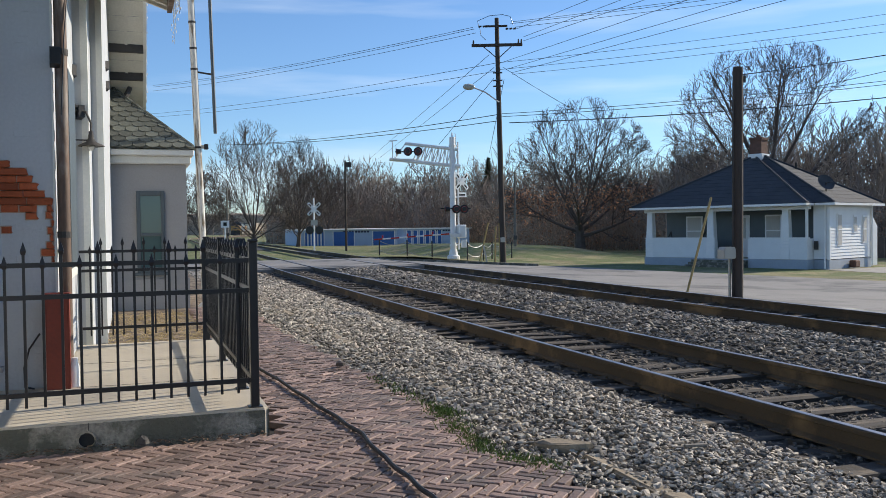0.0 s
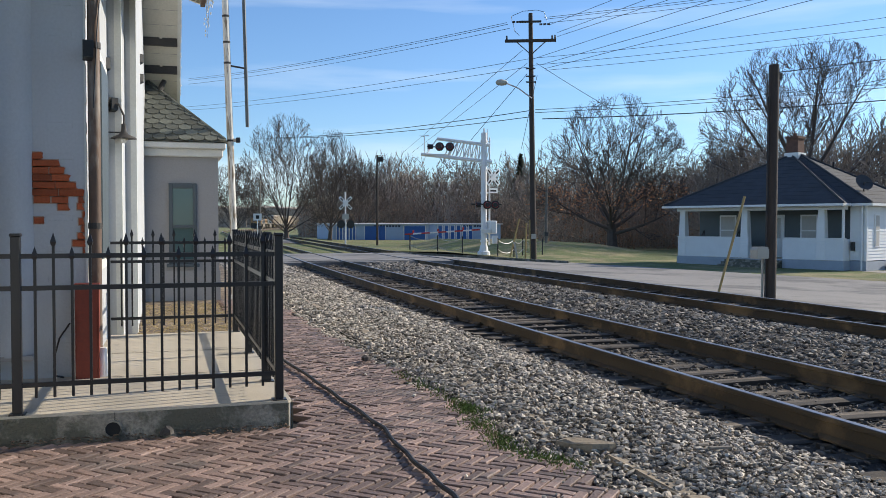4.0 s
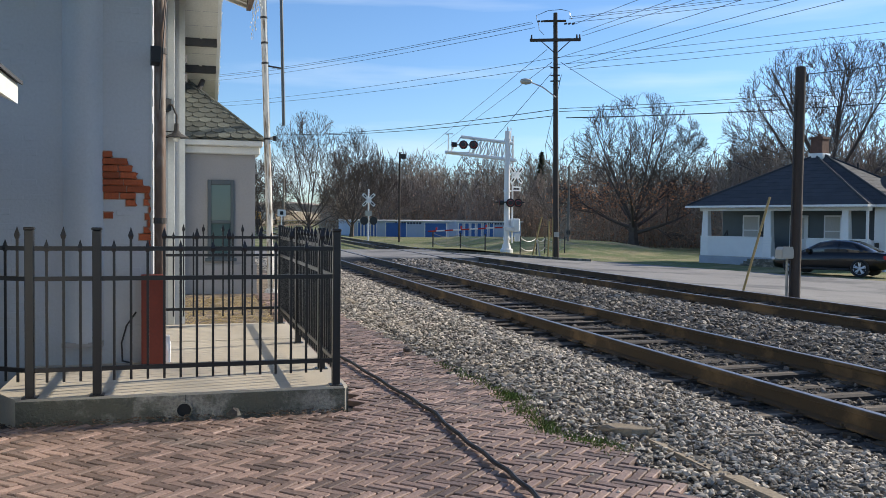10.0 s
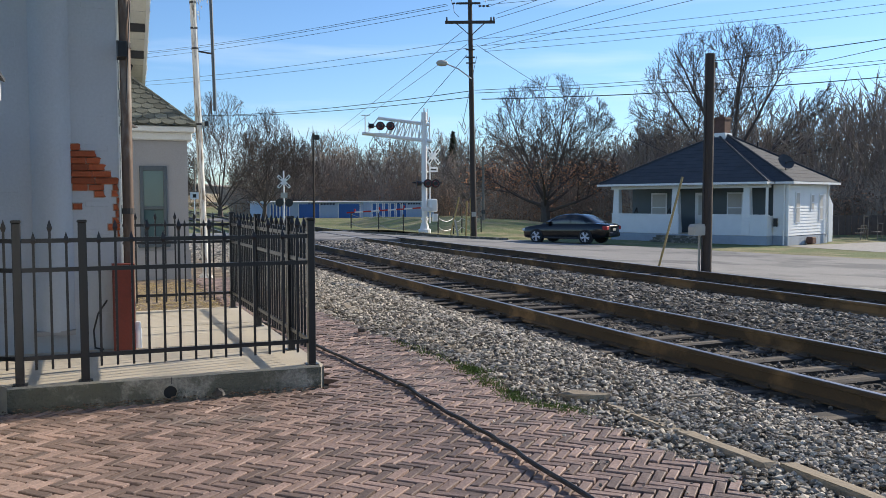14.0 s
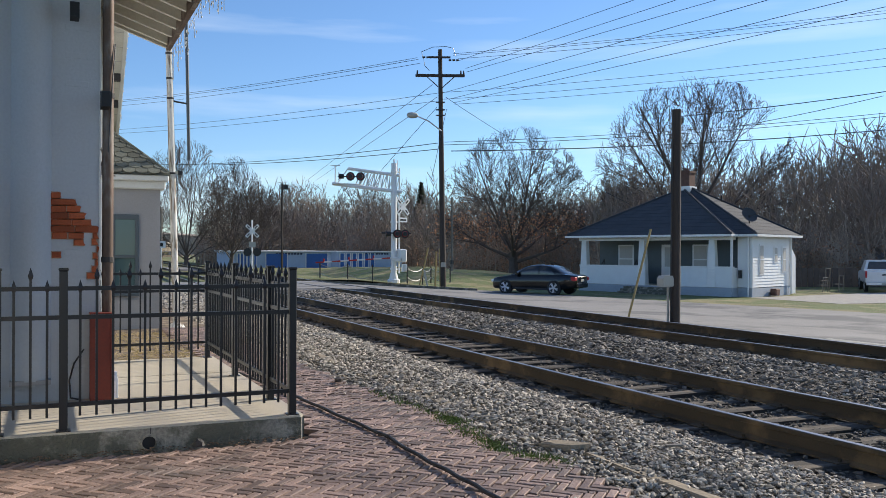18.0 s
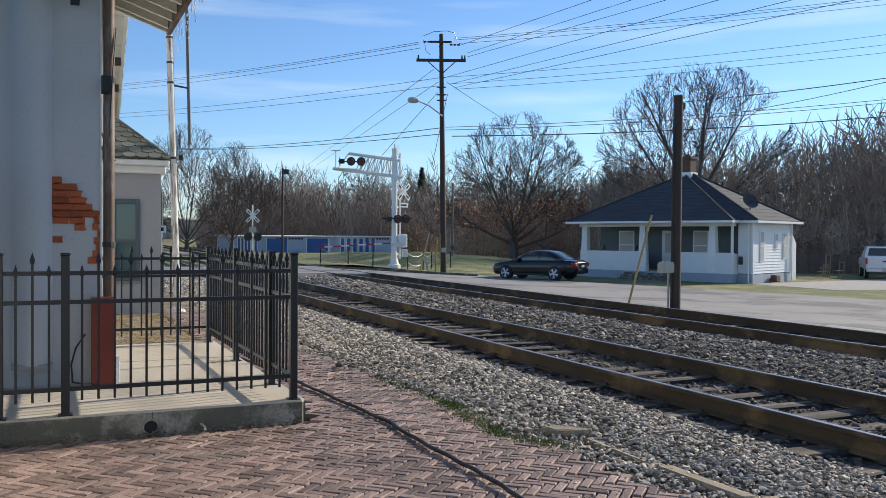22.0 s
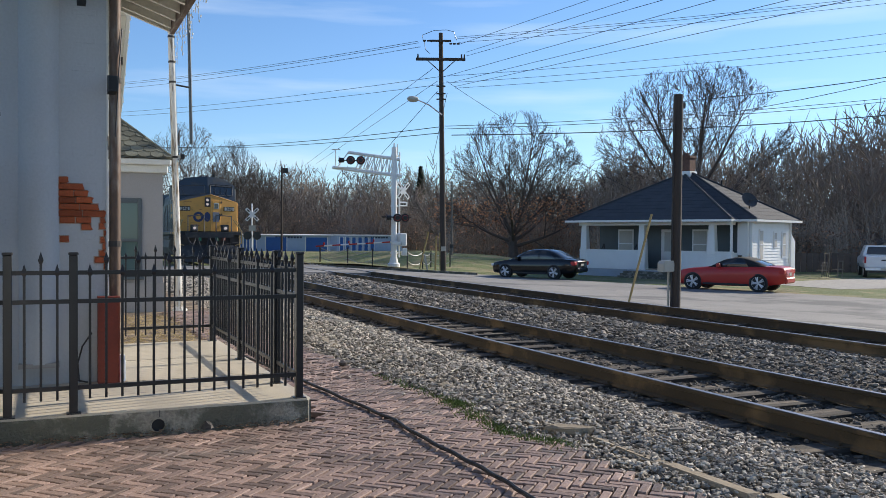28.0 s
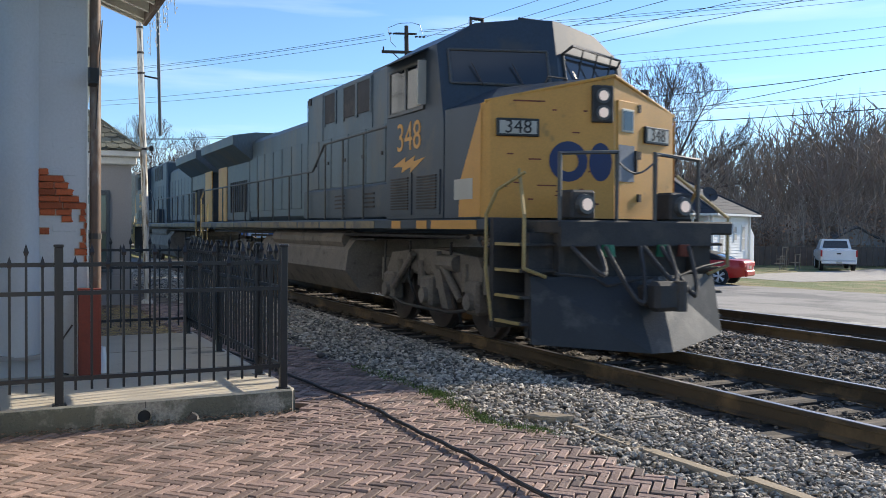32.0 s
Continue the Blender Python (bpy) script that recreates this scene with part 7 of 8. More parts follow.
def shed():
    t = thing("garage", pose(53.4, 42.2, -0.85, 0, 0, -40), "small grey garage with a gable roof", "garage")
    part("wall", Shape().box(-1.8, 0, 0, 1.8, 5, 1.65), WALLG, t)
    part("gable", Shape().prism([(-1.8, 1.65), (1.8, 1.65), (0, 2.6)], "y", 0, 5), WALLG, t)
    part("roof", Shape().prism([(-2.1, 1.5), (0, 2.66), (2.1, 1.5), (2.1, 1.62), (0, 2.78), (-2.1, 1.62)], "y", -0.3, 5.3), LITROOF, t)
    part("door", Shape().box(-1.2, -0.06, 0, 1.2, 0, 1.45), TRUCK, t)
    t = thing("board_fence", pose(40, 44.5, -0.72, 0, 0, -25), "grey weathered board fence behind the house", "fence")
    for k in range(40):
        part("board", Shape().box(k * 0.4, 0, 0, k * 0.4 + 0.36, 0.03, 1.25), BARK, t)
    t = thing("garden_clutter", pose(39.6, 36.4, -0.7), "heap of pale garden furniture beside the house", "furniture")
    for x, y, h in ((0, 0, 0.8), (0.5, 0.3, 1.3), (1.0, -0.2, 0.9)):
        part("chair_frame", Shape().tube([(x, y, 0), (x + 0.05, y, h), (x + 0.4, y, h), (x + 0.45, y + 0.1, 0)], 0.025), TRUCK, t)
        part("chair_seat", Shape().box(x, y, h * 0.45, x + 0.45, y + 0.4, h * 0.45 + 0.04), TRUCK, t)


shed()


# ---- bare winter trees ----
def branch_list(rng, height, width, trunk, fork=0.2, limbs=9, levels=4, low=78.0, sag=0.0, steps=(6, 5, 4, 3, 1)):
    """Tapered limbs as rows of start, end and two radii: a trunk, great limbs that fan out into a dome, side branches along each."""
    out = []
    cz = height * (fork + 0.16)
    half, rise = width / 2, height - cz

    def inside(p):
        z = (p.z - cz) / (rise if p.z > cz else cz * 0.9)
        return (p.x * p.x + p.y * p.y) / (half * half) + z * z < 1.08

    def grow(p, d, length, r, level):
        n = steps[min(level - 1, 4)]
        tip = r * 0.1
        for k in range(n):
            sway = 0.035 + 0.018 * level
            d = (d + Vector((rng.gauss(0, sway), rng.gauss(0, sway), rng.gauss(0.05 - sag * (level > 1), sway * 0.7)))).normalized()
            q = p + d * (length / n)
            if not inside(q):
                return
            r2 = r + (tip - r) * 0.9 / (n - k)
            out.append((tuple(p), tuple(q), r, r2))
            p, r = q, r2
            if level >= levels:
                continue
            for _ in range(2 if k == n - 1 or rng.random() < 0.35 else 1):
                if level == 1 and k == 0:
                    continue
                side = Vector((rng.gauss(0, 1), rng.gauss(0, 1), rng.gauss(0.15, 0.8))) + (p - Vector((0, 0, cz * 0.7))).normalized() * 0.7
                side = (side - d * side.dot(d)).normalized()
                a = rng.uniform(0.35, 0.95)
                cd = (d * math.cos(a) + side * math.sin(a)).normalized()
                grow(p, cd, length * rng.uniform(0.42, 0.66) * (1 - 0.3 * k / n), max(r * rng.uniform(0.45, 0.7), 0.004), level + 1)

    p, d, r = Vector((0, 0, 0)), Vector((rng.gauss(0, 0.03), rng.gauss(0, 0.03), 1)).normalized(), trunk
    out.append((tuple(p), tuple(p + d * height * 0.03), r * 1.35, r))
    knots = []
    for k in range(5):
        d = (d + Vector((rng.gauss(0, 0.04), rng.gauss(0, 0.04), 0))).normalized()
        q = p + d * (height * fork / 5)
        out.append((tuple(p), tuple(q), r, r * 0.95))
        p, r = q, r * 0.95
        knots.append((p.copy(), r))
    for k in range(limbs):
        u = (k + 0.5) / limbs
        polar, az = radians(4 + (low - 4) * u ** 0.8), k * 2.4 + rng.uniform(-0.4, 0.4)
        d = Vector((math.sin(polar) * math.cos(az), math.sin(polar) * math.sin(az), math.cos(polar)))
        reach = 1 / math.sqrt((math.sin(polar) / half) ** 2 + (math.cos(polar) / (height - height * fork)) ** 2)
        at, rr = knots[4 if u < 0.6 else 3 if u < 0.85 else 2]
        grow(at, d, reach * rng.uniform(0.85, 1.0), rr * rng.uniform(1.1, 1.6) / math.sqrt(limbs), 1)
    return out


def limbs_mesh(rows, thin=0.006):
    """One mesh from limb rows: five-sided for the thick, three-sided for the thin."""
    s = Shape()
    for p, q, a, b in rows:
        n = 7 if a > 0.12 else 4 if a > 0.04 else 3
        s.rod(p, q, max(a, thin), max(b, thin * 0.7), n, caps=False)
    return s



def bare_tree(name, seed, x, y, height, width, trunk, label, leaves=0, fork=0.2, thin=0.012, limbs=9, levels=4, low=78.0, sag=0.0):
    rng = random.Random(seed)
    t = thing(name, pose(x, y, lie(x, y) - 0.1), label, "tree")
    rows = branch_list(rng, height, width, trunk, fork, limbs, levels, low, sag)
    big = [r for r in rows if r[2] > 0.07]
    small = [r for r in rows if r[2] <= 0.07]
    part("trunk", limbs_mesh(big, thin), BARK, t, smooth=True)
    crown = new("crown", raw_mesh("crown", limbs_mesh(small, thin)))
    crown.data.materials.append(BARK)
    crown.parent = t
    if leaves:
        s = Shape()
        near = [r for r in rows if 0.1 * height < r[1][2] < 0.42 * height]
        for _ in range(leaves):
            p = Vector(rng.choice(near)[1]) + Vector((rng.gauss(0, 0.4), rng.gauss(0, 0.4), rng.gauss(0, 0.35)))
            u = Vector((rng.gauss(0, 1), rng.gauss(0, 1), rng.gauss(0, 1))).normalized() * 0.12
            w = u.orthogonal().normalized() * 0.08
            s.add([p - u, p + w, p + u, p - w], [(0, 1, 2, 3)])
        lv = new("leaves", raw_mesh("leaves", s))
        lv.data.materials.append(DEADLEAF)
        lv.parent = t
        lv["label"] = "clinging brown leaves low in the crown"
    return t


bare_tree("oak_tree", 11, 38.9, 71.0, 13.6, 14.4, 0.5, "broad bare oak with brown leaves low in its crown", 1900, 0.17, 0.015, 12, 5, 86.0, 0.04)
bare_tree("shade_tree", 14, 52.0, 62.0, 17.6, 17.5, 0.55, "tall bare shade tree behind the bungalow", 0, 0.3, 0.016, 7, 5, 70.0)
bare_tree("wayside_tree", 21, 13.6, 98.0, 13.6, 11.5, 0.32, "large bare tree beyond the crossing", 0, 0.1, 0.018, 14, 4, 66.0)
bare_tree("wayside_tree", 34, 20.2, 108.0, 13.6, 9.5, 0.28, "large bare tree beyond the crossing", 0, 0.14, 0.018, 13, 4, 62.0)
bare_tree("wayside_tree", 35, 8.6, 104.0, 8.6, 8.5, 0.22, "large bare tree beyond the crossing", 0, 0.12, 0.018, 12, 4, 62.0)
bare_tree("wayside_tree", 36, 26.5, 121.0, 11.5, 8.5, 0.26, "bare tree behind the storage buildings", 0, 0.2, 0.022, 9, 4, 50.0)


def woods():
    """The far belt of bare trees and brush, one mesh each."""
    rng = random.Random(77)
    kinds = []
    for k in range(9):
        rows = branch_list(random.Random(100 + k), 1.0, 0.62 + 0.08 * (k % 4), 0.012, 0.14 + 0.06 * (k % 3), 7, 4, 74.0, 0.0, (4, 3, 1, 1))
        s = limbs_mesh(rows, 0.0013)
        kinds.append((np.array(s.v), [tuple(f) for f in s.f]))
    for k in range(4):
        rows = branch_list(random.Random(140 + k), 1.0, 0.7, 0.014, 0.16, 7, 3, 74.0, 0.0, (4, 3, 1))
        s = limbs_mesh(rows, 0.0021)
        kinds.append((np.array(s.v), [tuple(f) for f in s.f]))
    verts, faces, base = [], [], 0
    spots = []
    for k in range(330):
        bearing = rng.uniform(9.5, 62) if k % 3 else rng.uniform(12, 36)
        dist = rng.uniform(136, 172) if bearing < 24 else rng.uniform(90, 125) if bearing < 34 else rng.uniform(70, 104)
        x, y = math.sin(radians(bearing)) * dist, math.cos(radians(bearing)) * dist
        tall = float(np.interp(bearing, (8, 22, 26, 33, 36, 44, 51, 60), (14.5, 15.0, 11.2, 9.9, 11.2, 13.0, 14.6, 15.6)))
        spots.append((x, y, rng.uniform(0.72, 1.04) * tall * (dist / (154 if bearing < 24 else 107 if bearing < 34 else 87))))
    for k in range(120):
        # a second, closer-set belt behind the houses
        bearing, dist = rng.uniform(31, 62), rng.uniform(98, 128)
        tall = float(np.interp(bearing, (31, 36, 44, 51, 60), (9.5, 10.6, 12.2, 13.6, 14.4)))
        spots.append((math.sin(radians(bearing)) * dist, math.cos(radians(bearing)) * dist, rng.uniform(0.8, 1.02) * tall * dist / 87))
    for k in range(22):
        # the far end of the line, beyond the curve
        bearing, dist = rng.uniform(-8, 12), rng.uniform(470, 520)
        spots.append((math.sin(radians(bearing)) * dist, math.cos(radians(bearing)) * dist, rng.uniform(17, 25)))
    for x, y, h in spots:
        v, f = kinds[rng.randrange(9, 13) if 97 < math.hypot(x, y) < 129 and x > 0.6 * y else rng.randrange(9)]
        a = rng.uniform(0, math.tau)
        c, s_ = math.cos(a), math.sin(a)
        w = h * rng.uniform(0.8, 1.15)
        p = np.stack([(v[:, 0] * c - v[:, 1] * s_) * w + x, (v[:, 0] * s_ + v[:, 1] * c) * w + y, v[:, 2] * h - 0.9], 1)
        verts.append(p)
        faces += [tuple(i + base for i in q) for q in f]
        base += len(v)
    me = bpy.data.meshes.new("woods")
    me.from_pydata(np.concatenate(verts).tolist(), [], faces)
    ob = new("woods", me)
    me.materials.append(TWIG)
    tagged(ob, "far belt of bare grey-brown winter trees", "woods", kind="stuff")
    # brush at their feet: many short stems and dead leaves
    s = Shape()
    leaf = Shape()
    for k in range(8500):
        bearing = rng.uniform(8.5, 63)
        dist = rng.uniform(134, 160) if bearing < 24 else rng.uniform(82, 112) if bearing < 34 else rng.uniform(66, 92)
        x, y = math.sin(radians(bearing)) * dist, math.cos(radians(bearing)) * dist
        h = rng.uniform(0.5, 1.0) ** 1.5 * (10.0 if bearing < 24 else 6.0)
        p = Vector((x, y, -1.0))
        q = p + Vector((rng.gauss(0, 0.2), rng.gauss(0, 0.2), 1)).normalized() * h
        w = rng.uniform(0.015, 0.04) * (1.6 if bearing < 24 else 1.0)
        s.rod(p, q, w, w * 0.3, 3, caps=False)
        for _ in range(3):
            m = p.lerp(q, rng.uniform(0.2, 0.9))
            e = m + Vector((rng.gauss(0, 0.6), rng.gauss(0, 0.6), rng.uniform(0.1, 1.1)))
            s.rod(m, e, w * 0.5, w * 0.2, 3, caps=False)
        for _ in range(5):
            m = p.lerp(q, rng.uniform(0.05, 0.75)) + Vector((rng.gauss(0, 0.5), rng.gauss(0, 0.5), 0))
            u = Vector((rng.gauss(0, 1), rng.gauss(0, 1), rng.gauss(0, 1))).normalized() * (0.16 if bearing < 24 else 0.11)
            o = u.orthogonal().normalized() * 0.1
            leaf.add([m - u, m + o, m + u, m - o], [(0, 1, 2, 3)])
    ob = new("dead_leaves", raw_mesh("dead_leaves", leaf))
    ob.data.materials.append(stuff("faded dead leaves", (0.27, 0.15, 0.085), 0.95, vary=0.4, scale=0.2, fine=2, bump=0, tone=0.5))
    tagged(ob, "faded brown leaves clinging to the brush", "leaves", kind="stuff")
    ob = new("brush", raw_mesh("brush", s))
    ob.data.materials.append(BRUSH)
    tagged(ob, "tangled brown brush below the bare trees", "brush", kind="stuff")
    # wooded rise far behind
    s = Shape()
    n = 60
    prev = []
    for k in range(n + 1):
        b = radians(-30 + 130 * k / n)
        d = 560
        h = 11.0 + 0.8 * math.sin(k * 0.9) + 0.5 * math.sin(k * 2.3)
        s.v += [(math.sin(b) * d, math.cos(b) * d, -1), (math.sin(b) * d, math.cos(b) * d, h), (math.sin(b) * (d + 60), math.cos(b) * (d + 60), h + 2), (math.sin(b) * (d + 60), math.cos(b) * (d + 60), -1)]
        if k:
            a, c = 4 * k - 4, 4 * k
            s.f += [(a, c, c + 1, a + 1), (a + 1, c + 1, c + 2, a + 2), (a + 2, c + 2, c + 3, a + 3)]
    setting("backdrop", s, BRUSH, "far wooded rise, brown in winter", "backdrop")
    t = thing("cedar_tree", pose(61.7, 147.5, -1.6), "dark pointed evergreen among the bare trees", "tree")
    part("trunk", Shape().rod((0, 0, 0), (0, 0, 15.6), 0.25, 0.03), BARK, t)
    s = Shape()
    for k in range(1500):
        z = rng.uniform(2, 15.6)
        r = (15.8 - z) * 0.24 * rng.uniform(0.3, 1.0)
        a = rng.uniform(0, math.tau)
        p = Vector((math.cos(a) * r, math.sin(a) * r, z))
        d = Vector((math.cos(a), math.sin(a), -0.25)) * 0.45
        w = Vector((-math.sin(a), math.cos(a), 0.3)) * 0.2
        s.add([p - d, p + w, p + d, p - w], [(0, 1, 2, 3)])
    part("crown", s, EVERGREEN, t)


woods()


# ---- platform bricks, ballast, ties ----
EDGE_Y, EDGE_X = (-4, 4.6, 5.5, 5.9, 6.6, 7.2, 9.8, 12.7, 18), (3.35, 3.34, 3.3, 3.1, 3.15, 3.26, 3.1, 2.98, 2.9)


def brick_edge(y):
    """Where the ballast has crept over the bricks."""
    return float(np.interp(y, EDGE_Y, EDGE_X)) + 0.05 * math.sin(y * 5.0) + 0.04


def ties():
    rng = random.Random(4)
    shapes = []
    for k in range(5):
        s = Shape()
        s.box(-1.28, -0.105, -0.17, 1.28, 0.105, 0.0, 0.012)
        s.v = [(x + rng.gauss(0, 0.02), y + rng.gauss(0, 0.009), z + rng.gauss(0, 0.006)) for x, y, z in s.v]
        me = s.mesh("tie")
        me.materials.append(TIE)
        shapes.append(me)
    pl = Shape().box(-0.16, -0.09, 0.0, 0.16, 0.09, 0.012, 0.003).box(-0.11, -0.07, 0.012, -0.09, -0.05, 0.035).box(0.09, 0.05, 0.012, 0.11, 0.07, 0.035).box(0.09, -0.07, 0.012, 0.11, -0.05, 0.035)
    plate = pl.mesh("tie_plate")
    plate.materials.append(RAIL)
    for tr, x, swing, y0, y1 in ((main_track, TRACK_X, bend, -3.0, 34.0), (side_track, 11.25, bend_two, 3.0, 34.0)):
        y = y0
        while y < y1:
            o = new("tie", shapes[rng.randrange(5)])
            o.matrix_basis = pose(x + swing(y) + rng.gauss(0, 0.03), y, -0.128 + rng.gauss(0, 0.01), rng.gauss(0, 0.8), rng.gauss(0, 0.4), rng.gauss(0, 1.0))
            o.parent = tr
            if y < 22:
                for k in (-1, 1):
                    q = new("tie_plate", plate)
                    q.matrix_basis = pose(k * HALF, 0, 0.002)
                    q.parent = o
            y += 0.535 + rng.gauss(0, 0.015)


ties()


def stones():
    """Crushed stone, one mesh of many angular pieces for each bed."""
    rng = np.random.default_rng(12)
    low = [(math.cos(k * math.pi / 2), math.sin(k * math.pi / 2), -0.42) for k in range(4)]
    top = [(math.cos((k + 0.5) * math.pi / 2), math.sin((k + 0.5) * math.pi / 2), 0.42) for k in range(4)]
    base = np.array([(0, 0, -0.85)] + low + top + [(0, 0, 0.85)])
    faces = []
    for k in range(4):
        n = (k + 1) % 4
        faces += [(0, 1 + n, 1 + k), (1 + k, 1 + n, 5 + k), (1 + n, 5 + n, 5 + k), (9, 5 + k, 5 + n)]
    faces = np.array(faces)

    def scatter(name, n, x0, x1, y0, y1, height, size, label, material=STONE):
        # denser towards the near end
        u = rng.random(n) ** 2.1
        y = y0 + (y1 - y0) * u
        x = rng.uniform(x0, x1, n)
        keep = np.ones(n, bool)
        swing = np.interp(y, BEND_Y, BEND_X)
        for c in (TRACK_X - HALF, TRACK_X + HALF, 11.25 - HALF, 11.25 + HALF):
            keep &= np.abs(x - c - swing * (c < 9)) > 0.1
        z = height(x, y, swing)
        keep &= z > -0.9
        x, y, z = x[keep], y[keep], z[keep]
        n = len(x)
        s = rng.uniform(size[0] ** 0.5, size[1] ** 0.5, n) ** 2 * np.interp(y, (4, 12, 34), (1, 1.4, 2.6))
        sq = rng.uniform(0.5, 1.5, (n, 1, 3)) * np.array([1.2, 0.9, 0.72])
        shape = base[None] * (1 + rng.uniform(-0.4, 0.34, (n, 10, 1))) * sq * s[:, None, None]
        a = rng.uniform(0, 2 * np.pi, n)
        b = rng.uniform(-0.7, 0.7, n)
        ca, sa, cb, sb_ = np.cos(a), np.sin(a), np.cos(b), np.sin(b)
        X, Y, Z = shape[..., 0], shape[..., 1], shape[..., 2]
        Y2, Z2 = Y * cb[:, None] - Z * sb_[:, None], Y * sb_[:, None] + Z * cb[:, None]
        X2, Y3 = X * ca[:, None] - Y2 * sa[:, None], X * sa[:, None] + Y2 * ca[:, None]
        v = np.stack([X2 + x[:, None], Y3 + y[:, None], Z2 + z[:, None]], -1).reshape(-1, 3)
        f = (faces[None] + (np.arange(n) * 10)[:, None, None]).reshape(-1, 3)
        me = bpy.data.meshes.new(name)
        me.vertices.add(len(v))
        me.vertices.foreach_set("co", v.ravel())
        me.loops.add(len(f) * 3)
        me.loops.foreach_set("vertex_index", f.ravel().astype(np.int32))
        me.polygons.add(len(f))
        me.polygons.foreach_set("loop_start", np.arange(len(f), dtype=np.int32) * 3)
        me.update(calc_edges=True)
        me.shade_flat()
        me.materials.append(material)
        tagged(new(name, me), label, "ballast", kind="stuff")

    def bed(x, y, swing):
        q = np.where((x > 5) & (x < 10.2), x - swing, x)
        return np.interp(q, BED_X, BED_Z)

    def shoulder(x, y, swing):
        edge = np.interp(y, EDGE_Y, EDGE_X) + 0.05 * np.sin(y * 5.0)
        return np.where(x < edge, -1.0, bed(x, y, swing) + rng.uniform(-0.005, 0.035, len(x)))

    scatter("ballast_stones", 56000, 2.9, 5.3, 1.6, 34, shoulder, (0.009, 0.022), "loose grey crushed stone between platform and rails")
    scatter("ballast_stones", 5000, 3.15, 5.3, -3.0, 1.6, shoulder, (0.012, 0.03), "loose grey crushed stone beside the near platform")

    def between(x, y, swing):
        return bed(x, y, swing) + rng.uniform(-0.005, 0.03, len(x))

    def sunk(x, y, swing):
        return bed(x, y, swing) + rng.uniform(-0.008, 0.022, len(x))

    scatter("track_stones", 15000, 5.2, 7.85, 1.5, 34, sunk, (0.012, 0.028), "oil-stained stone in the main track, darkened for rail shadow", OILED_SHADE)
    scatter("track_stones", 6000, 10.2, 12.5, 3.0, 34, sunk, (0.014, 0.03), "stained stone in the second track, darkened for rail shadow", OILED_SHADE)
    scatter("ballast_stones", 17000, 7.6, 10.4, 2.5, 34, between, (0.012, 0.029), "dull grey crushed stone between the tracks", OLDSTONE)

    def stray(x, y, swing):
        return np.full(len(x), 0.0)

    scatter("stray_stones", 200, 2.6, 3.4, 3, 14, stray, (0.003, 0.011), "small stray stones on the brick edge")


stones()


def platform():
    """Herringbone brick paving, laid on the diagonal."""
    rng = random.Random(8)
    plat = thing("platform", pose(0, 0, 0), "worn red herringbone brick platform", "paving", kind="structure")
    L, W = 0.201, 0.067
    meshes = []
    for k in range(6):
        s = Shape().box(-L / 2 + 0.006, -W / 2 + 0.0068, -0.06, L / 2 - 0.006, W / 2 - 0.0068, 0.0, 0.004)
        s.v = [(x + rng.gauss(0, 0.0009), y + rng.gauss(0, 0.0009), z + (rng.gauss(0, 0.0013) if z > -0.02 else 0)) for x, y, z in s.v]
        me = s.mesh("brick")
        me.materials.append(PAVER)
        meshes.append(me)
    spots = []
    # the weave runs along the platform: each pair turned by a quarter
    for i in range(-250, 251):
        for j in range(-250, 251):
            # herringbone cell of unit W, each brick three units long
            u = i
            w = j
            k = (u - w) % 6
            if k == 0:
                spots.append(((u + 1.5) * W, (w + 0.5) * W, 0))
            elif k == 5:
                spots.append(((u + 0.5) * W, (w + 1.5) * W, 90))
    turn = radians(-45)
    out = []
    for x, y, a in spots:
        X, Y = x * math.cos(turn) - y * math.sin(turn) + 1.0, x * math.sin(turn) + y * math.cos(turn) + 6.5
        edge = brick_edge(Y)
        if not (-4.0 < X < edge and -3.5 < Y < 18):
            continue
        if X < 2.03 and 6.98 < Y < 11.5:
            continue
        if X < 2.0 and Y > 11.4:
            continue
        out.append((X, Y, a - 45))
    out.sort(key=lambda p: (p[0] - 1.3) ** 2 + (p[1] - 4.6) ** 2)
    joined = Shape()
    for k, (X, Y, a) in enumerate(out):
        dip = 0.006 * math.sin(X * 2.1 + Y * 1.3) - 0.004
        m = pose(X, Y, dip + rng.gauss(0, 0.002), rng.gauss(0, 1.1), rng.gauss(0, 1.1), a + rng.gauss(0, 0.7))
        if k < 300:
            o = new("brick", meshes[rng.randrange(6)])
            o.matrix_basis = m
            o.parent = plat
        else:
            me = meshes[rng.randrange(6)]
            joined.add([v.co for v in me.vertices], [tuple(p.vertices) for p in me.polygons], m)
    ob = new("brick_field", raw_mesh("brick_field", joined))
    ob.data.materials.append(PAVER)
    ob.parent = plat
    tagged(ob, kind="stuff")


platform()


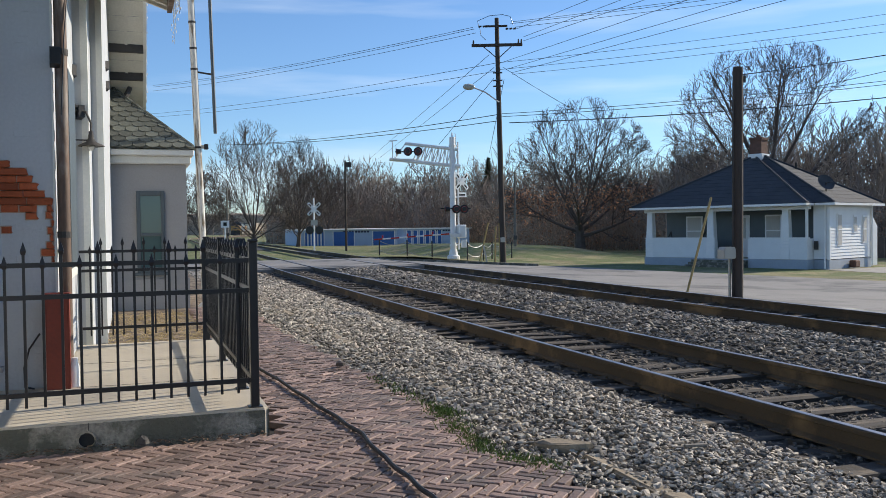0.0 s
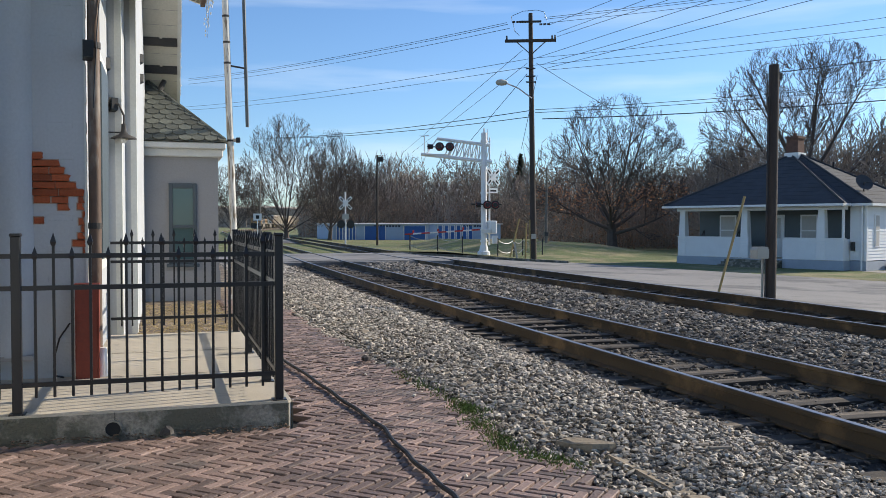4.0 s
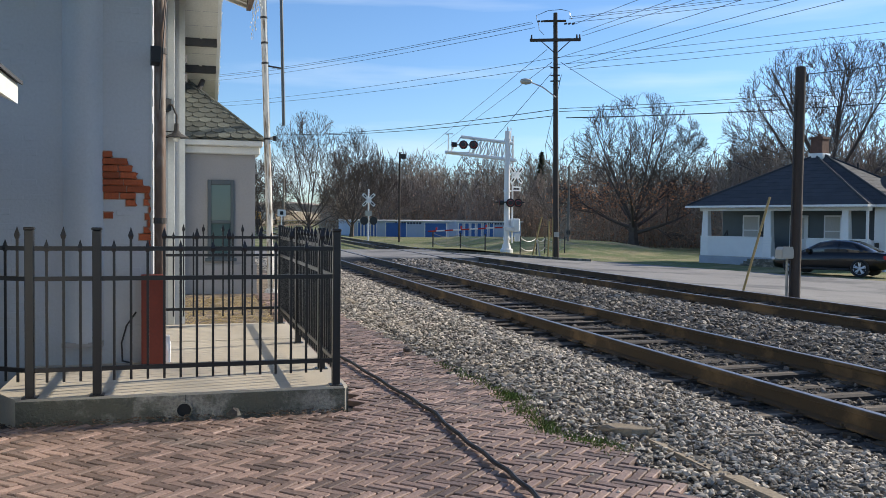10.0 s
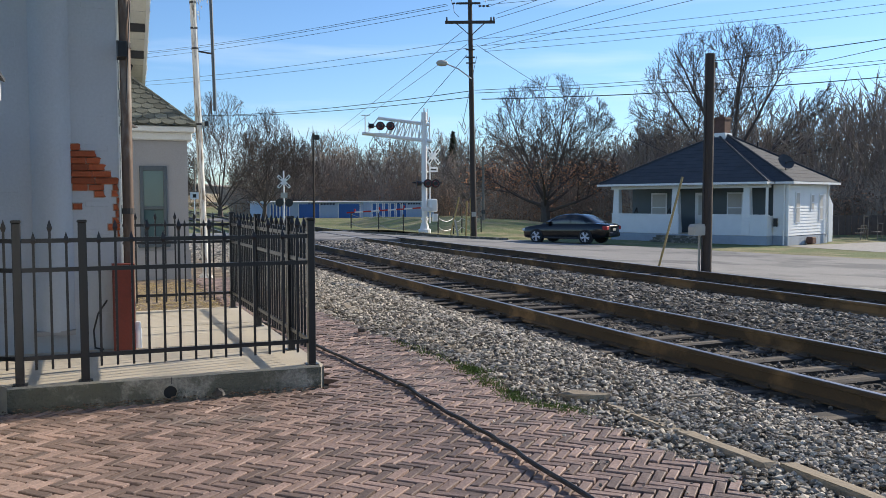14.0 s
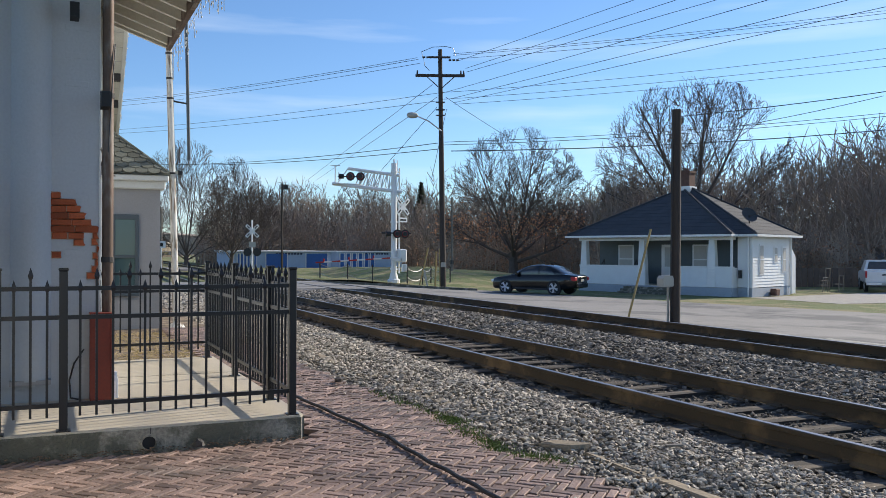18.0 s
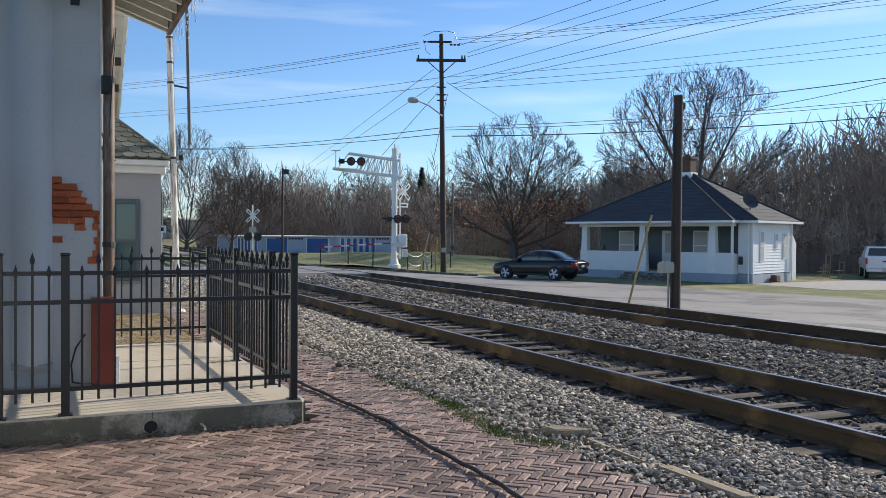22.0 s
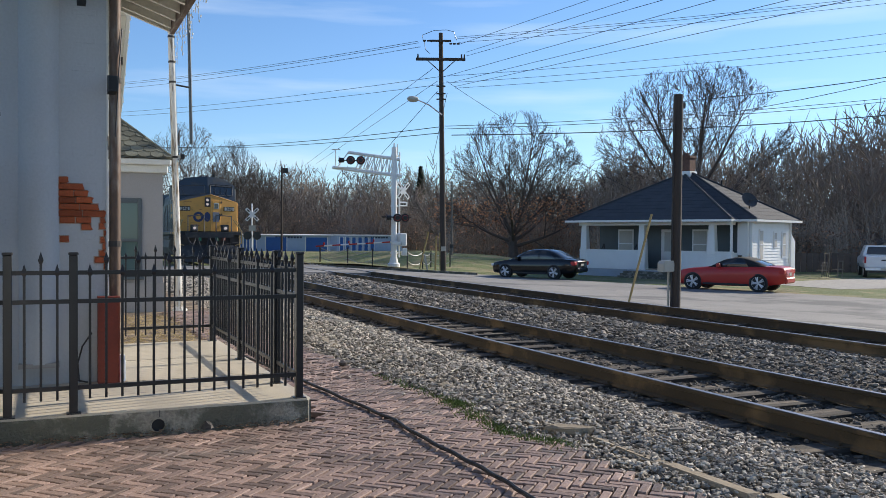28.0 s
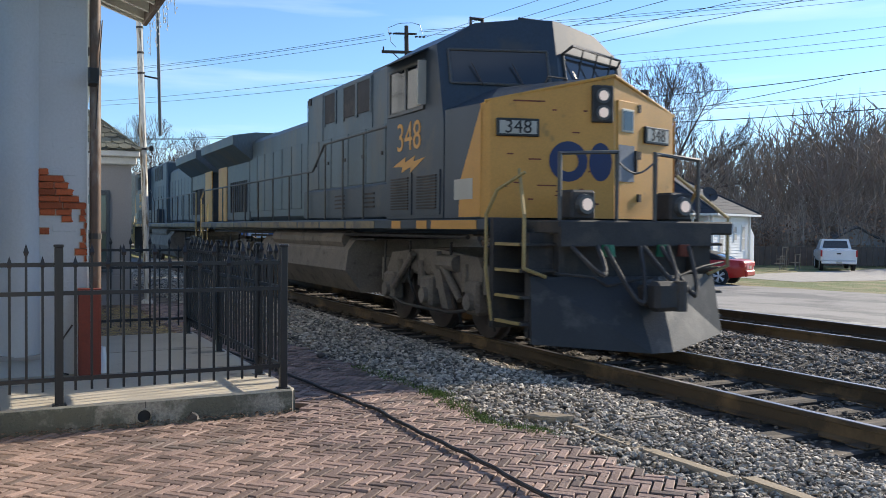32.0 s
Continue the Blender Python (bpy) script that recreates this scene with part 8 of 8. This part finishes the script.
def platform_things():
    rng = random.Random(15)
    t = thing("hose", pose(0, 0, 0), "long black rubber hose lying across the bricks", "hose")
    ctrl = [(1.98, 12.4), (2.12, 11.0), (2.26, 9.64), (2.35, 8.6), (2.4, 7.9), (2.46, 7.18), (2.5, 6.64), (2.475, 6.05), (2.48, 5.6), (2.49, 5.2), (2.49, 4.88), (2.475, 4.55), (2.44, 3.6), (2.4, 2.4)]
    pts = []
    for (xa, ya), (xb, yb) in zip(ctrl, ctrl[1:]):
        for k in range(5):
            u = k / 5
            pts.append((xa + (xb - xa) * u + 0.008 * math.sin(len(pts) * 1.1), ya + (yb - ya) * u, 0.019))
    part("tube", Shape().tube(pts, 0.0145, 8), stuff("black rubber", (0.013, 0.013, 0.014), 0.55, vary=0.2, bump=0.1), t, smooth=True)
    # edging timbers half sunk in the stone
    SANDST = stuff("worn sandstone edging", (0.28, 0.225, 0.155), 0.95, vary=0.25, scale=3, fine=40, bump=0.6)
    for k, (y0, y1, x, z) in enumerate(((2.4, 3.9, 3.79, -0.004), (3.92, 4.75, 3.73, -0.012), (4.77, 5.6, 3.72, -0.018), (6.3, 7.4, 3.68, -0.034), (8.0, 9.3, 3.66, -0.03), (11.5, 12.6, 3.62, -0.022), (12.7, 14.2, 3.62, -0.026), (15.6, 17.6, 3.6, -0.02))):
        e = thing("edging_stone", pose(x, (y0 + y1) / 2, z, 0, rng.uniform(-4, 4), rng.uniform(-1.5, 1.5)), "worn tan edging stone half buried in ballast", "edging stone", "edging stones")
        s = Shape().box(-0.065, -(y1 - y0) / 2, -0.12, 0.065, (y1 - y0) / 2, 0.02, 0.02)
        s.v = [(a + rng.gauss(0, 0.008), b, c + rng.gauss(0, 0.006)) for a, b, c in s.v]
        part("block", s, SANDST, e)
    r = thing("flat_rock", pose(3.66, 5.86, 0.004, 3, -5, -35), "flat tan rock on the edge of the ballast", "rock")
    foot = [(-0.19, -0.03), (-0.08, -0.075), (0.06, -0.085), (0.15, -0.05), (0.2, 0.0), (0.08, 0.045), (-0.05, 0.075), (-0.16, 0.05)]
    s = loft([[(x * k, y * k, z - x * 0.07 + rng.gauss(0, 0.003)) for x, y in foot] for k, z in ((0.92, -0.05), (1.0, 0.0), (0.95, 0.022), (0.7, 0.034))])
    s.v = [(a + rng.gauss(0, 0.006), b + rng.gauss(0, 0.006), c) for a, b, c in s.v]
    part("stone", s, SANDST, r)
    for x, y, c in ((3.05, 9.75, WHEELST), (1.06, 6.95, STEEL)):
        d = thing("debris", pose(x, y, 0.005, 0, 0, rng.uniform(0, 180)), "small dark lump of debris on the bricks", "debris")
        s = Shape().lathe([(0.02, 0), (0.05, 0.01), (0.045, 0.04), (0.015, 0.06)], n=7)
        s.v = [(a + rng.gauss(0, 0.008), b + rng.gauss(0, 0.008), c2) for a, b, c2 in s.v]
        part("lump", s, c, d)
    for x, y, n, turn in ((4.45, 5.53, 0.18, 4), (4.38, 5.63, 0.1, 20)):
        d = thing("wood_splinter", pose(x, y, 0.004, 0, 4, turn), "pale bleached wood splinter on the ballast", "debris", "wood splinters")
        part("sliver", Shape().box(-n / 2, -0.014, -0.008, n / 2, 0.012, 0.012, 0.004), TRUCK, d)
    # moss and grass tufts along the ballast edge
    MOSS = stuff("green tufts", (0.085, 0.125, 0.02), 0.9, vary=0.3, bump=0, tone=0.4)
    s = Shape()
    for k in range(1500):
        y = rng.choice((rng.gauss(6.6, 0.2), rng.gauss(6.1, 0.15), rng.gauss(5.6, 0.12), rng.gauss(7.2, 0.12), rng.uniform(7, 9)))
        x = float(np.interp(y, EDGE_Y, EDGE_X)) + rng.gauss(0.05, 0.06)
        h = rng.uniform(0.008, 0.034)
        a = rng.uniform(0, math.tau)
        s.add([(x - 0.005, y, 0), (x + 0.005, y, 0), (x + math.cos(a) * h * 0.7, y + math.sin(a) * h * 0.7, h)], [(0, 1, 2)])
    ob = new("moss", raw_mesh("moss", s))
    ob.data.materials.append(MOSS)
    tagged(ob, "small green moss and grass tufts", "grass", kind="stuff")
    # dead leaves along the slab edge
    s = Shape()
    for k in range(420):
        x, y = rng.uniform(-2, 1.9), 7.05 - abs(rng.gauss(0, 0.12))
        a = rng.uniform(0, math.tau)
        L = rng.uniform(0.008, 0.025)
        s.add([(x - L * math.cos(a), y - L * math.sin(a), 0.006), (x + L * 0.5 * math.sin(a), y - L * 0.5 * math.cos(a), 0.012), (x + L * math.cos(a), y + L * math.sin(a), 0.008), (x - L * 0.5 * math.sin(a), y + L * 0.5 * math.cos(a), 0.014)], [(0, 1, 2, 3)])
    ob = new("leaf_litter", raw_mesh("leaf_litter", s))
    ob.data.materials.append(stuff("dry leaf crumbs", (0.16, 0.10, 0.06), 0.95, vary=0.3, bump=0, tone=0.5))
    tagged(ob, "crumbled dry leaves along the slab", "leaves", kind="stuff")


platform_things()


# ---- what moves ----
def vehicle(y, length):
    """Pose of a rail vehicle whose front is at y: both its ends lie on the track."""
    xa, xb = TRACK_X + bend(y + 0.15 * length), TRACK_X + bend(y + 0.85 * length)
    a = math.atan2(-(xb - xa), 0.7 * length)
    x = xa - math.sin(-a) * 0.15 * length * 1.0
    return pose(x, y, RAIL_Z, 0, 0, math.degrees(a))


SPEED, FRONT_END = 8.75, 8.82
SEDAN_STEPS = ((0, -23.0), (8.5, -14.6), (9.5, -10.4), (10, -8.14), (10.5, -5.8), (11, -3.82), (11.5, -2.25), (12, -1.12), (12.5, -0.5), (13, -0.1), (14, 0.11), (15, 0.12), (32, 0.12))
COUPE_STEPS = ((0, -56.0), (20, -19.0), (21.5, -11.2), (22.5, -6.3), (23, -4.36), (23.5, -2.96), (24, -1.85), (24.5, -1.04), (25, -0.46), (25.5, -0.1), (26.5, 0.18), (28, 0.22), (32, 0.22))


def drive(ob, wheels, start, heading, steps, r, gap):
    rows = []
    for t, s in steps:
        x, y = start[0] + heading[0] * s, start[1] + heading[1] * s
        rows.append((t, pose(x, y, lie(x, y) + 0.014, 0, 0, math.degrees(math.atan2(heading[0], -heading[1])))))
    walk(ob, rows)
    for w in wheels:
        x, y = w.location.x, w.location.y
        walk(w, roll_rows(y, x, r, steps, -1.0))


def motions():
    times = [0, 2, 4, 6, 8, 10, 12, 14, 16, 18, 20, 22, 24, 25, 26, 27, 28, 29, 30, 31, 32]
    front = {t: FRONT_END + SPEED * (32 - t) for t in times}
    walk(engine, [(t, vehicle(front[t], 18.0)) for t in times])
    back = []
    for t in times:
        m = vehicle(front[t] + 18.9, 18.0)
        back.append((t, m @ pose(0, 18.2, 0, 0, 0, 180)))
    walk(engine_two, back)
    for k, car_ in enumerate(hoppers):
        walk(car_, [(t, vehicle(front[t] + 38.6 + 16.6 * k, 16.0)) for t in times])
    rolled = [(t, SPEED * t) for t in times]
    for w in engine_wheels:
        walk(w, roll_rows(w.location.y, w.location.x, 0.49, rolled, 1.0))
    drive(sedan, sedan_wheels, (21.08, 39.93), (-0.515, 0.857), SEDAN_STEPS, sedan_r, 0)
    drive(coupe, coupe_wheels, (24.17, 29.21), (-0.485, 0.875), COUPE_STEPS, coupe_r, 0)


motions()
